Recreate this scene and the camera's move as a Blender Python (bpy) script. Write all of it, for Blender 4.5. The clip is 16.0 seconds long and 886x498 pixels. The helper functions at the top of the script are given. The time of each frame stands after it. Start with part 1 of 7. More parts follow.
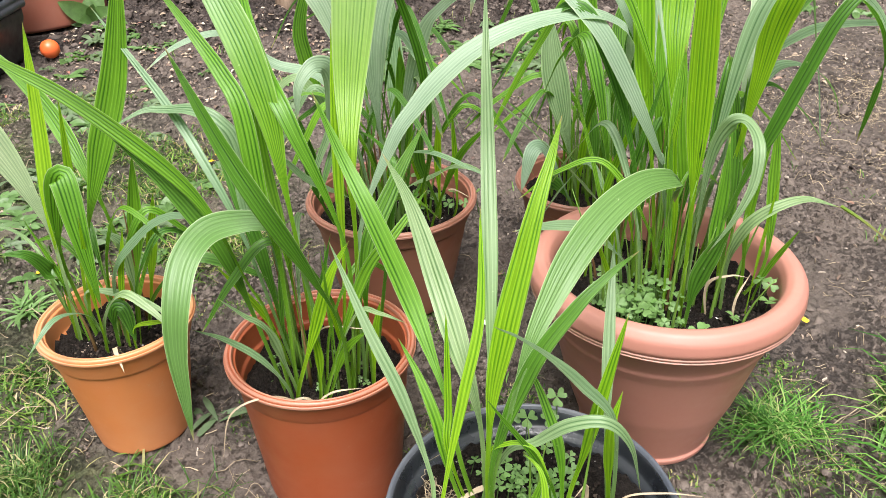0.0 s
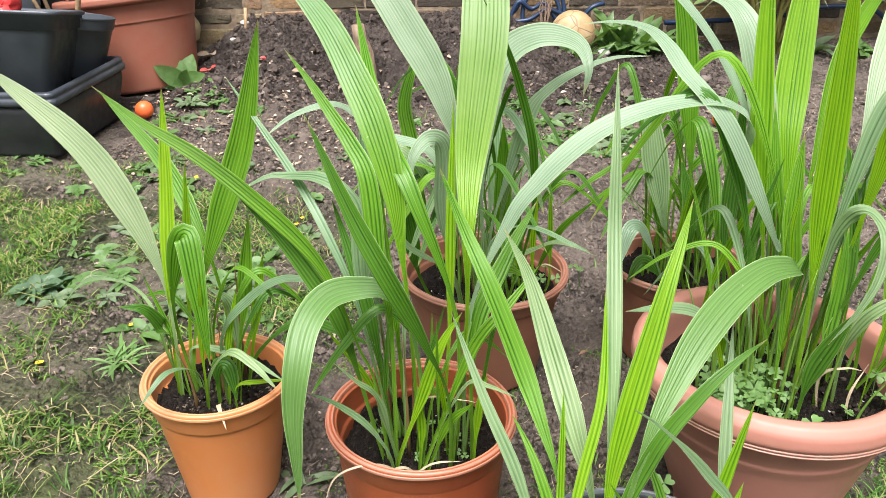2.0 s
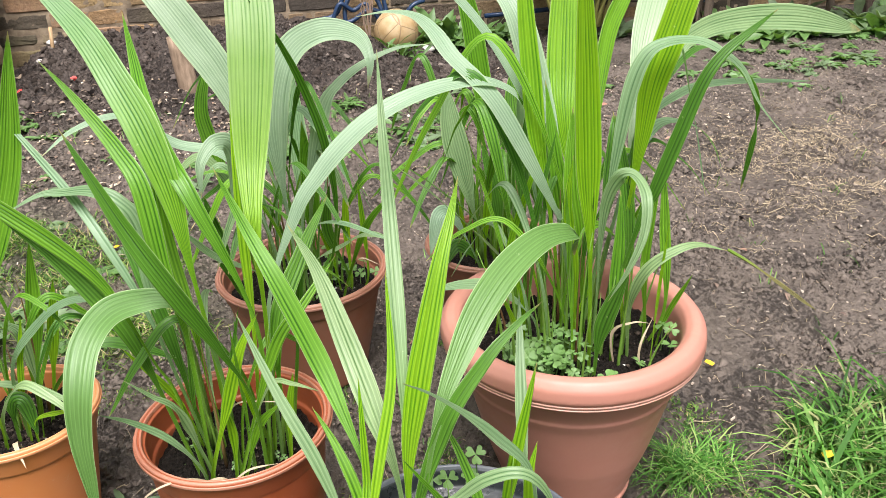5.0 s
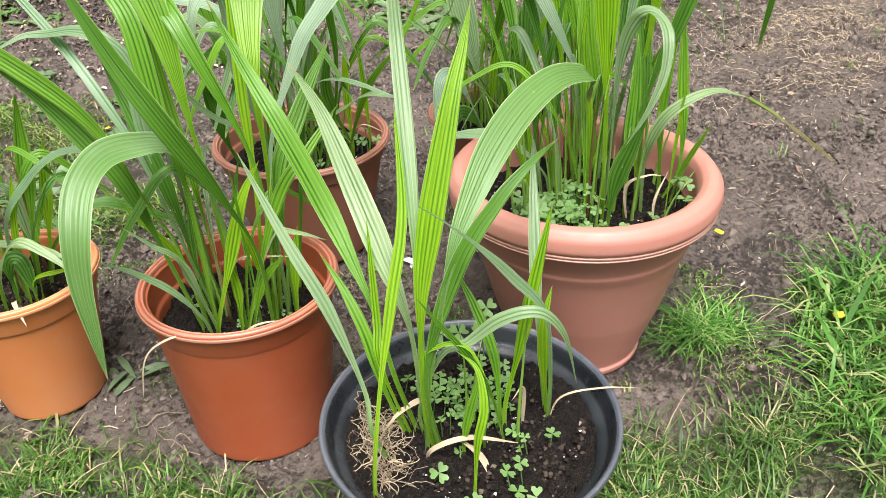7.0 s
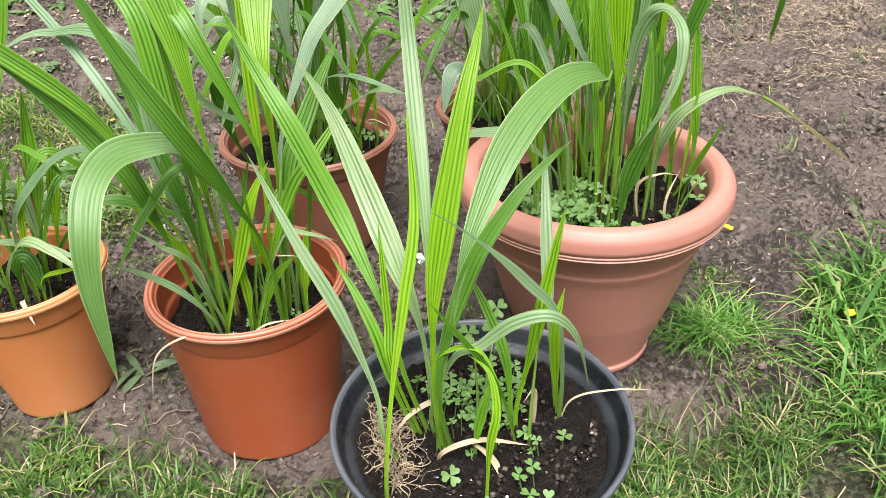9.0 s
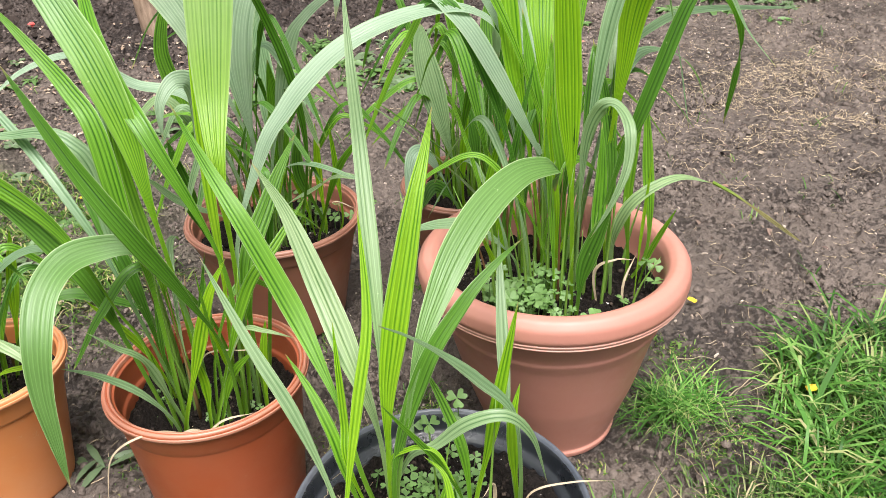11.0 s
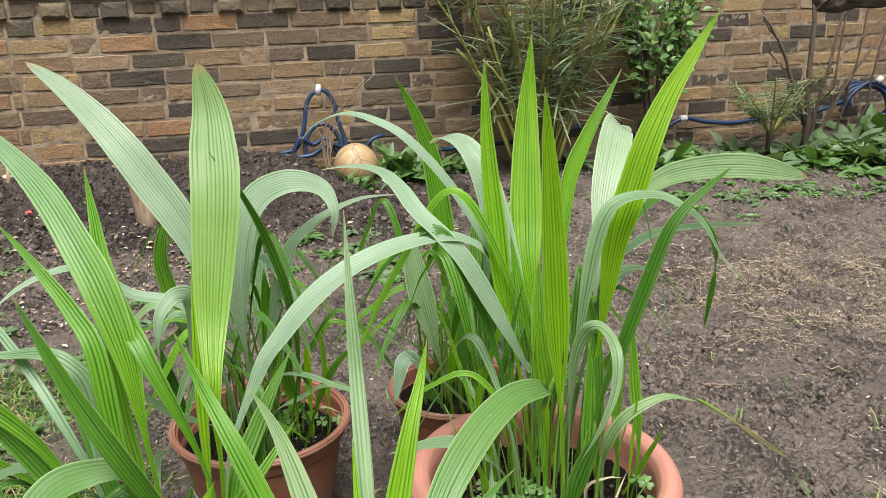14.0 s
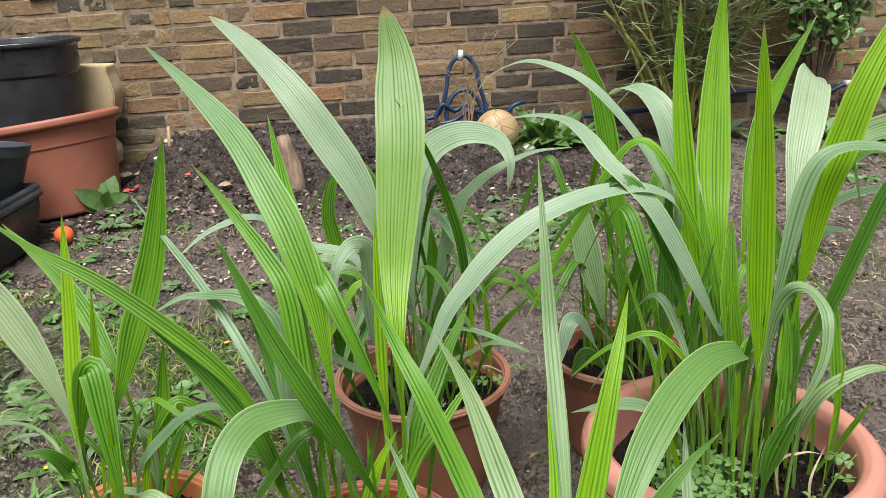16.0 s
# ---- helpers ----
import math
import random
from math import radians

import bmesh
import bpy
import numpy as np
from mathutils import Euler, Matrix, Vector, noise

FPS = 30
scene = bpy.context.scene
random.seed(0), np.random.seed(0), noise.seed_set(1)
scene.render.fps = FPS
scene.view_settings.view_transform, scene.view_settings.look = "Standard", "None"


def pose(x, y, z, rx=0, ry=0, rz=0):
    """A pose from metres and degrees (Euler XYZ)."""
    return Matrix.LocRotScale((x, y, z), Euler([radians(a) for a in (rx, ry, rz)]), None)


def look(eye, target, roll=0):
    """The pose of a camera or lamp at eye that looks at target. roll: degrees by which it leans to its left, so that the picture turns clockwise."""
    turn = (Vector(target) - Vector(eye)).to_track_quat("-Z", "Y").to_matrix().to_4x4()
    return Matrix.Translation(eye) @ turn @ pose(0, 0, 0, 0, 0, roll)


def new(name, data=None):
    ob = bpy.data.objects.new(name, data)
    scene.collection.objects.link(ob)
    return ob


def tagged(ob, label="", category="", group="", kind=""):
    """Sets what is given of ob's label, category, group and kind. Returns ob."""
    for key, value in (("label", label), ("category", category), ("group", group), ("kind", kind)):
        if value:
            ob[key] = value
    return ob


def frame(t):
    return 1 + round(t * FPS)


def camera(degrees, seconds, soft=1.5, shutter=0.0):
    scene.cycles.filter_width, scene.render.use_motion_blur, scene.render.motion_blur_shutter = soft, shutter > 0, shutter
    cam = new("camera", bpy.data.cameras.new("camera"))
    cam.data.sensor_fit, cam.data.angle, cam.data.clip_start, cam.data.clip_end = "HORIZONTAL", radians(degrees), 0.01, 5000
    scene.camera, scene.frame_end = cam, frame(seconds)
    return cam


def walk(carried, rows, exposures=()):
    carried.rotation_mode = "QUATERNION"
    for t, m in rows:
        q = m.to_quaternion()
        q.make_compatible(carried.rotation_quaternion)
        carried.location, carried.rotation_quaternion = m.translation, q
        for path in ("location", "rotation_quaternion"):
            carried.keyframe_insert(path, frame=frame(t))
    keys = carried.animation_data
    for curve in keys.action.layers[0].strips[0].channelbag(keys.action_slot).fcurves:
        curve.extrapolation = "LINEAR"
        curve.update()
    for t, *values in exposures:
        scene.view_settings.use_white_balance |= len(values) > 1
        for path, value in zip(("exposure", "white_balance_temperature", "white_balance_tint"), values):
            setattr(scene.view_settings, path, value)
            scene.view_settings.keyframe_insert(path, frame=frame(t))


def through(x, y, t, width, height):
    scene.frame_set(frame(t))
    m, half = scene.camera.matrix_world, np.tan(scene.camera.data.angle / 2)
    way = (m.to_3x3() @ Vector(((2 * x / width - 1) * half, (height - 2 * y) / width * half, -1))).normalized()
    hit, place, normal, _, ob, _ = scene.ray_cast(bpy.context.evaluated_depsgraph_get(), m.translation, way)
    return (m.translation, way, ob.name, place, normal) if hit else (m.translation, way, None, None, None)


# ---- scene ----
cam = camera(57.39, 16.0, soft=0.6)
PATH = [
    (0.0, 0.0124, -0.0006, 0.8878, 58.97, 1.44, -5.81),
    (0.5, -0.0037, -0.0023, 0.8892, 59.94, 0.82, -3.97),
    (1.0, -0.0278, -0.0017, 0.8849, 59.94, 0.44, -2.57),
    (1.5, -0.0593, -0.0045, 0.8843, 60.75, 0.41, -1.66),
    (2.0, -0.0669, -0.0006, 0.8977, 63.94, 0.50, -1.42),
    (2.5, -0.0498, -0.0087, 0.9250, 67.38, 0.42, -1.98),
    (3.0, -0.0356, -0.0150, 0.9348, 68.89, 0.42, -3.43),
    (3.5, -0.0191, -0.0067, 0.9303, 68.88, 0.00, -6.91),
    (4.0, -0.0000, -0.0063, 0.9317, 68.42, 0.21, -10.49),
    (4.5, 0.0102, -0.0132, 0.9176, 65.98, 0.97, -11.92),
    (5.0, 0.0237, -0.0232, 0.8841, 63.98, 1.95, -12.53),
    (7.5, -0.0059, -0.0159, 0.7984, 56.75, 2.10, -13.04),
    (8.0, -0.0134, -0.0114, 0.8025, 56.52, 2.05, -12.88),
    (10.5, 0.0293, 0.0052, 0.8400, 57.87, 2.78, -13.40),
    (11.0, 0.0332, 0.0073, 0.8555, 60.21, 2.44, -14.46),
    (11.5, 0.0235, 0.0101, 0.8636, 62.73, 2.25, -15.01),
    (12.0, 0.0092, 0.0076, 0.8675, 64.65, 2.10, -15.32),
    (12.5, 0.0099, 0.0042, 0.8767, 65.29, 2.03, -15.25),
    (13.0, 0.0107, 0.0107, 0.8942, 66.75, 1.93, -15.38),
    (13.5, 0.0088, 0.0145, 0.9129, 69.59, 1.70, -15.55),
    (14.0, 0.0209, 0.0101, 0.9170, 72.42, 1.46, -15.55),
    (14.5, 0.0148, 0.0125, 0.9138, 73.20, 1.45, -15.53),
    (15.0, -0.0177, 0.0219, 0.9174, 72.61, 1.71, -14.21),
    (15.5, -0.0323, 0.0381, 0.9022, 71.54, 2.29, -9.19),
    (16.0, -0.0468, 0.0491, 0.8835, 70.88, 2.94, -6.85),
]
walk(cam, [(t, pose(x, y, z, rx, ry, rz)) for t, x, y, z, rx, ry, rz in PATH],
     exposures=[(0.0, 1.41, 6500, 16), (2.0, 1.44, 6500, 16), (2.5, 1.46, 6500, 16), (3.5, 1.32, 6500, 16), (4.5, 1.37, 6500, 15), (7.5, 1.46, 6500, 17), (10.5, 1.43, 6500, 17), (12.8, 1.37, 6500, 15), (13.5, 1.37, 6500, 13), (14.0, 1.10, 6500, 12), (14.5, 0.84, 6500, 11), (15.0, 0.86, 6500, 11), (16.0, 1.03, 6500, 13)])

# ---- light: a bright overcast day ----
world = bpy.data.worlds.new("overcast_sky")
world.use_nodes = True
scene.world = world
wn, wl = world.node_tree.nodes, world.node_tree.links
wn.clear()
sky = wn.new("ShaderNodeTexSky")
sky.sky_type, sky.sun_disc = "NISHITA", False
sky.sun_elevation, sky.sun_rotation = radians(65), radians(190)
sky.dust_density, sky.air_density = 4.0, 1.0
grey = wn.new("ShaderNodeHueSaturation")
grey.inputs["Saturation"].default_value = 0.25
back = wn.new("ShaderNodeBackground")
back.inputs["Strength"].default_value = 0.074
wout = wn.new("ShaderNodeOutputWorld")
wl.new(sky.outputs[0], grey.inputs["Color"])
wl.new(grey.outputs[0], back.inputs["Color"])
wl.new(back.outputs[0], wout.inputs["Surface"])
sun = new("sun", bpy.data.lights.new("sun", "SUN"))
sun.data.energy, sun.data.angle, sun.data.color = 3.2, radians(32), (1.0, 0.985, 0.96)
sun.matrix_world = look((0, 0, 8), (0.6, 3.6, 0))


# ---- materials ----
class Nodes:
    """A short way to wire a node material."""

    def __init__(self, name):
        self.mat = bpy.data.materials.new(name)
        self.mat.use_nodes = True
        self.tree = self.mat.node_tree
        self.tree.nodes.clear()
        self.out = self.add("ShaderNodeOutputMaterial")

    def add(self, node, **values):
        n = self.tree.nodes.new(node)
        for k, v in values.items():
            if k == "operation":
                n.operation = v
            elif k == "blend":
                n.blend_type = v
            elif k == "kind":
                n.data_type = v
        return n

    def link(self, a, b):
        self.tree.links.new(a, b)

    def put(self, socket, value):
        if isinstance(value, bpy.types.NodeSocket):
            self.link(value, socket)
        elif isinstance(value, tuple) and len(value) == 3:
            socket.default_value = (*value, 1) if socket.type == "RGBA" else value
        else:
            socket.default_value = value

    def coords(self, scale=(1, 1, 1), which="Object"):
        c, m = self.add("ShaderNodeTexCoord"), self.add("ShaderNodeMapping")
        self.link(c.outputs[which], m.inputs["Vector"])
        m.inputs["Scale"].default_value = scale
        return m.outputs[0]

    def place(self):
        return self.add("ShaderNodeNewGeometry").outputs["Position"]

    def noise(self, vector, scale, detail=4.0, rough=0.55):
        n = self.add("ShaderNodeTexNoise")
        self.put(n.inputs["Vector"], vector)
        n.inputs["Scale"].default_value, n.inputs["Detail"].default_value, n.inputs["Roughness"].default_value = scale, detail, rough
        return n.outputs["Fac"]

    def cells(self, vector, scale, out="Distance"):
        n = self.add("ShaderNodeTexVoronoi")
        self.put(n.inputs["Vector"], vector)
        n.inputs["Scale"].default_value = scale
        return n.outputs[out]

    def ramp(self, fac, *stops):
        n = self.add("ShaderNodeValToRGB")
        self.put(n.inputs[0], fac)
        e = n.color_ramp.elements
        while len(e) < len(stops):
            e.new(0.5)
        for el, (p, c) in zip(e, stops):
            el.position, el.color = p, (*c, 1) if isinstance(c, tuple) else (c, c, c, 1)
        return n.outputs["Color"]

    def mix(self, fac, a, b, blend="MIX"):
        n = self.add("ShaderNodeMix", kind="RGBA", blend=blend)
        self.put(n.inputs["Factor"], fac)
        self.put(n.inputs[6], a)
        self.put(n.inputs[7], b)
        return n.outputs[2]

    def math(self, op, a, b=0.0):
        n = self.add("ShaderNodeMath", operation=op)
        self.put(n.inputs[0], a)
        self.put(n.inputs[1], b)
        return n.outputs[0]

    def bump(self, height, strength=0.4, distance=0.004):
        n = self.add("ShaderNodeBump")
        self.put(n.inputs["Height"], height)
        n.inputs["Strength"].default_value, n.inputs["Distance"].default_value = strength, distance
        return n.outputs[0]

    def random(self):
        return self.add("ShaderNodeObjectInfo").outputs["Random"]

    def island(self):
        return self.add("ShaderNodeNewGeometry").outputs["Random Per Island"]

    def surface(self, color, rough=0.6, normal=None, metal=0.0, spec=0.5):
        p = self.add("ShaderNodeBsdfPrincipled")
        self.put(p.inputs["Base Color"], color)
        self.put(p.inputs["Roughness"], rough)
        p.inputs["Metallic"].default_value, p.inputs["Specular IOR Level"].default_value = metal, spec
        if normal is not None:
            self.link(normal, p.inputs["Normal"])
        return p.outputs[0]

    def done(self, shader):
        self.link(shader, self.out.inputs["Surface"])
        return self.mat


def plastic(name, base, dirt, rough=0.5, worn=0.25, fine=90, bumpy=0.15, spec=0.5):
    """Moulded plastic with scuffs, mud splashes low down in patches, and a slightly uneven tint."""
    n = Nodes(name)
    c = n.coords()
    big = n.noise(c, 9, 5)
    col = n.mix(n.ramp(big, (0.35, 0.0), (0.75, worn)), base, dirt)
    spots = n.ramp(n.noise(c, 70, 3, 0.7), (0.66, 0.0), (0.74, 1.0))
    col = n.mix(n.math("MULTIPLY", spots, 0.35), col, dirt)
    tint = n.ramp(n.noise(c, 2.5, 2), (0.3, 0.82), (0.7, 1.12))
    col = n.mix(1.0, col, tint, "MULTIPLY")
    r = n.ramp(n.noise(c, 26, 5), (0.3, rough - 0.08), (0.7, rough + 0.14))
    return n.done(n.surface(col, r, n.bump(n.noise(c, fine, 4), bumpy, 0.002), 0.0, spec))


def leaf_material(name, light, dark, through, gloss=0.38, clear=0.4, end=None, ribs=0.8, shine=0.6):
    """A pleated grass blade: pleat shade painted as dark creases between broad pale folds, light coming through, a waxy
    shine.
    """
    n = Nodes(name)
    uv = n.add("ShaderNodeUVMap").outputs[0]
    sep = n.add("ShaderNodeSeparateXYZ")
    n.link(uv, sep.inputs[0])
    u, v = sep.outputs[0], sep.outputs[1]
    fold = n.add("ShaderNodeAttribute")
    fold.attribute_name = "fold"
    p = fold.outputs["Fac"]
    pick = n.random()
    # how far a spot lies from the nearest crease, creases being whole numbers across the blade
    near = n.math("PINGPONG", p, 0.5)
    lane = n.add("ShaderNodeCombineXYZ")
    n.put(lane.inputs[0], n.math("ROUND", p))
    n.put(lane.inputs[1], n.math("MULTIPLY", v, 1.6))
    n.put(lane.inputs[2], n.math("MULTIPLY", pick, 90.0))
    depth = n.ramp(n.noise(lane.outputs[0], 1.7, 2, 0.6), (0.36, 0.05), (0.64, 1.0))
    # shade of the pleats, painted as dark lines along the creases
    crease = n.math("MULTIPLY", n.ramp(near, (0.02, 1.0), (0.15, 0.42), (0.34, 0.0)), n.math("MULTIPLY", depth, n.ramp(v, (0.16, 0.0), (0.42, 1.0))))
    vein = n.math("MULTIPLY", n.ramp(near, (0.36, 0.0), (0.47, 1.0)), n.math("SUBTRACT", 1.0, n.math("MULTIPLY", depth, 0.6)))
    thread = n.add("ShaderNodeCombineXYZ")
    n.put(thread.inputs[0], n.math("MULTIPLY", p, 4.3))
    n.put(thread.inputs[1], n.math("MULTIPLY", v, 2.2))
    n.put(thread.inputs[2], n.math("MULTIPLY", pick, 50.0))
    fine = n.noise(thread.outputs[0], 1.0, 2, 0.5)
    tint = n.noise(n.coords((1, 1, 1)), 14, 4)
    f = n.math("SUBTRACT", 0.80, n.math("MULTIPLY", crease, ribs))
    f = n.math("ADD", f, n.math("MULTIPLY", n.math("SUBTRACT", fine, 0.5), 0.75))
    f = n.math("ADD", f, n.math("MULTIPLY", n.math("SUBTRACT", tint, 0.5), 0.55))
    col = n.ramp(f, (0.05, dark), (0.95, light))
    col = n.mix(n.math("MULTIPLY", vein, 0.5), col, tuple(min(0.75, q * 1.45 + 0.02) for q in light))
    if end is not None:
        # the end colour paints reflected sky onto the upper part of the blade
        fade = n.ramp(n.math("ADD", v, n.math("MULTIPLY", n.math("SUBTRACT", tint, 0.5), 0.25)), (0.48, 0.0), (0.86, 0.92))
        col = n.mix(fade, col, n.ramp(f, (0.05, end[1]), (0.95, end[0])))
    tone = n.ramp(pick, (0.0, (0.82, 0.9, 0.92)), (0.5, (1, 1, 1)), (1.0, (1.12, 1.06, 0.88)))
    col = n.mix(1.0, col, tone, "MULTIPLY")
    # yellow-green, stem-like foot
    foot = n.ramp(v, (0.06, 0.75), (0.36, 0.0))
    col = n.mix(foot, col, (0.14, 0.27, 0.026))
    # a thin pale margin
    rim = n.ramp(n.math("ABSOLUTE", n.math("SUBTRACT", u, 0.5)), (0.462, 0.0), (0.49, 0.4))
    col = n.mix(rim, col, (0.50, 0.62, 0.34))
    # nibbled pale scars and dry, brown tips
    scar = n.ramp(n.noise(n.coords((1, 1, 1)), 60, 3, 0.75), (0.70, 0.0), (0.76, 1.0))
    col = n.mix(n.math("MULTIPLY", scar, 0.35), col, (0.62, 0.68, 0.42))
    tip = n.ramp(n.math("ADD", v, n.math("MULTIPLY", n.math("SUBTRACT", n.noise(n.coords(), 50, 2), 0.5), 0.05)), (0.972, 0.0), (0.997, 1.0))
    col = n.mix(n.math("MULTIPLY", tip, 0.8), col, (0.42, 0.33, 0.16))
    nor = n.bump(n.math("SUBTRACT", n.math("MULTIPLY", fine, 0.35), n.math("MULTIPLY", crease, 0.8)), 0.6, 0.0016)
    wax = n.ramp(n.noise(n.coords(), 22, 4), (0.35, gloss + 0.03), (0.7, gloss + 0.16))
    p = n.surface(col, wax, nor, 0.0, shine)
    t = n.add("ShaderNodeBsdfTranslucent")
    n.put(t.inputs["Color"], n.mix(1.0, col, through, "MULTIPLY"))
    m = n.add("ShaderNodeMixShader")
    m.inputs[0].default_value = clear
    n.link(p, m.inputs[1])
    n.link(t.outputs[0], m.inputs[2])
    return n.done(m.outputs[0])


def simple_leaf(name, base, other, gloss=0.45, through=0.3):
    """Small garden leaves: two greens by piece, soft mottling, light through them."""
    n = Nodes(name)
    c = n.coords()
    col = n.mix(n.island(), base, other)
    col = n.mix(1.0, col, n.ramp(n.noise(c, 40, 3), (0.3, 0.75), (0.75, 1.2)), "MULTIPLY")
    p = n.surface(col, gloss, n.bump(n.noise(c, 160, 2), 0.3, 0.002))
    t = n.add("ShaderNodeBsdfTranslucent")
    n.put(t.inputs["Color"], n.mix(1.0, col, (1.5, 1.6, 0.6), "MULTIPLY"))
    m = n.add("ShaderNodeMixShader")
    m.inputs[0].default_value = through
    n.link(p, m.inputs[1])
    n.link(t.outputs[0], m.inputs[2])
    return n.done(m.outputs[0])


TERRACOTTA = plastic("terracotta_plastic", (0.31, 0.068, 0.023), (0.34, 0.14, 0.075), 0.42, 0.3)
ORANGE = plastic("orange_plastic", (0.56, 0.19, 0.055), (0.55, 0.30, 0.16), 0.45, 0.4)
PINK_CLAY = plastic("faded_terracotta_plastic", (0.43, 0.186, 0.136), (0.38, 0.215, 0.165), 0.5, 0.3)
BROWN_CLAY = plastic("brown_terracotta_plastic", (0.31, 0.115, 0.065), (0.27, 0.16, 0.11), 0.5, 0.5)
BLACK = plastic("black_plastic", (0.009, 0.0112, 0.014), (0.080, 0.090, 0.10), 0.28, 0.4, 60, 0.45, 0.75)
GREY_BLACK = plastic("dusty_black_plastic", (0.016, 0.018, 0.021), (0.06, 0.062, 0.065), 0.45, 0.5)
SLATE = plastic("slate_blue_plastic", (0.16, 0.215, 0.245), (0.22, 0.26, 0.27), 0.5, 0.4)
RED = plastic("red_plastic", (0.55, 0.03, 0.03), (0.4, 0.1, 0.08), 0.35, 0.2)
HOSE = plastic("blue_hose_plastic", (0.008, 0.029, 0.078), (0.025, 0.042, 0.07), 0.4, 0.5)
WHITE = plastic("white_plastic", (0.62, 0.62, 0.6), (0.4, 0.38, 0.34), 0.45, 0.3)
BALL_ORANGE = plastic("orange_ball_plastic", (0.85, 0.14, 0.03), (0.6, 0.2, 0.1), 0.4, 0.2)


def make_earth(name, dark, light, wet=0.55, scale=1.0):
    n = Nodes(name)
    p = n.place()
    big = n.noise(p, 2.2 * scale, 5)
    crumb = n.noise(p, 45 * scale, 6, 0.7)
    grit = n.cells(p, 130 * scale)
    col = n.mix(n.ramp(crumb, (0.3, 0.0), (0.72, 1.0)), dark, light)
    col = n.mix(1.0, col, n.ramp(big, (0.3, 0.7), (0.72, 1.25)), "MULTIPLY")
    h = n.math("ADD", crumb, n.math("MULTIPLY", grit, 0.5))
    r = n.ramp(n.noise(p, 6, 3), (0.35, wet), (0.65, 0.92))
    return n.done(n.surface(col, r, n.bump(h, 1.0, 0.014), 0.0, 0.15))


POTTING = make_earth("dark_potting_compost", (0.004, 0.0032, 0.0026), (0.042, 0.033, 0.026), 0.5, 3.2)

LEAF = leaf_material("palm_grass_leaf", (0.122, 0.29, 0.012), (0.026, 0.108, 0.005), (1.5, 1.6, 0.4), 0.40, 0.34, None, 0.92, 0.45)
# two paler copies of the leaf, with the sky's sheen painted into their colour
LEAF_PALE = leaf_material("faint_sheen_palm_grass_leaf", (0.205, 0.31, 0.160), (0.045, 0.135, 0.038), (1.3, 1.5, 0.6), 0.36, 0.34, None, 0.6, 0.55)
LEAF_SHEEN = leaf_material("sheen_palm_grass_leaf", (0.30, 0.40, 0.265), (0.10, 0.21, 0.09), (1.2, 1.4, 0.8), 0.36, 0.34, None, 0.42, 0.6)
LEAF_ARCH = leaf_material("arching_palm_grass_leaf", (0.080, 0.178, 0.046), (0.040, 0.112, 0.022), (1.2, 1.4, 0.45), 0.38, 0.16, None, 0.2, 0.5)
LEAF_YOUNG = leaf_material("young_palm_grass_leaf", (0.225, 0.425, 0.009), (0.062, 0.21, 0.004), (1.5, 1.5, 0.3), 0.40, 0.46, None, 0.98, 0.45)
# pale tip: sky sheen put into the colour
LEAF_SHEEN_TIP = leaf_material("sheen_tip_palm_grass_leaf", (0.188, 0.37, 0.012), (0.055, 0.19, 0.004), (1.4, 1.5, 0.35), 0.38, 0.42, ((0.26, 0.39, 0.205), (0.10, 0.24, 0.07)), 0.98, 0.5)
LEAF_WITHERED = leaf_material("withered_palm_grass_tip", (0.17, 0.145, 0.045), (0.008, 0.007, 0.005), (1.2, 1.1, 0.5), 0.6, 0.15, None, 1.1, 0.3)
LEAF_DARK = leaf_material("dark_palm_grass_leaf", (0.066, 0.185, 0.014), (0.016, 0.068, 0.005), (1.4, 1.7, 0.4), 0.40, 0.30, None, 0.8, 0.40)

# ---- building blocks ----
def part(name, bm, material, parent=None, label="", smooth=True):
    """One bmesh as one mesh object, under a thing or a part."""
    me = bpy.data.meshes.new(name)
    bm.to_mesh(me)
    bm.free()
    me.materials.append(material)
    if smooth:
        me.polygons.foreach_set("use_smooth", [True] * len(me.polygons))
    ob = new(name, me)
    ob.parent = parent
    if label:
        tagged(ob, label)
    return ob


def sheet(name, verts, faces, material, parent=None, label="", smooth=True, uv=None, fold=None):
    """A mesh from computed vertices and faces, with an optional (u, v) for each vertex."""
    me = bpy.data.meshes.new(name)
    me.from_pydata(verts, [], faces)
    me.materials.append(material)
    if uv is not None:
        layer = me.uv_layers.new(name="UVMap")
        idx = np.empty(len(me.loops), dtype=np.int32)
        me.loops.foreach_get("vertex_index", idx)
        layer.data.foreach_set("uv", np.asarray(uv, dtype=np.float32)[idx].ravel())
    if fold is not None:
        me.attributes.new("fold", "FLOAT", "POINT").data.foreach_set("value", fold)
    if smooth:
        me.polygons.foreach_set("use_smooth", [True] * len(me.polygons))
    ob = new(name, me)
    ob.parent = parent
    if label:
        tagged(ob, label)
    return ob


def empty(name, x=0, y=0, z=0, rx=0, ry=0, rz=0):
    ob = new(name)
    ob.empty_display_size = 0.05
    ob.matrix_basis = pose(x, y, z, rx, ry, rz)
    return ob


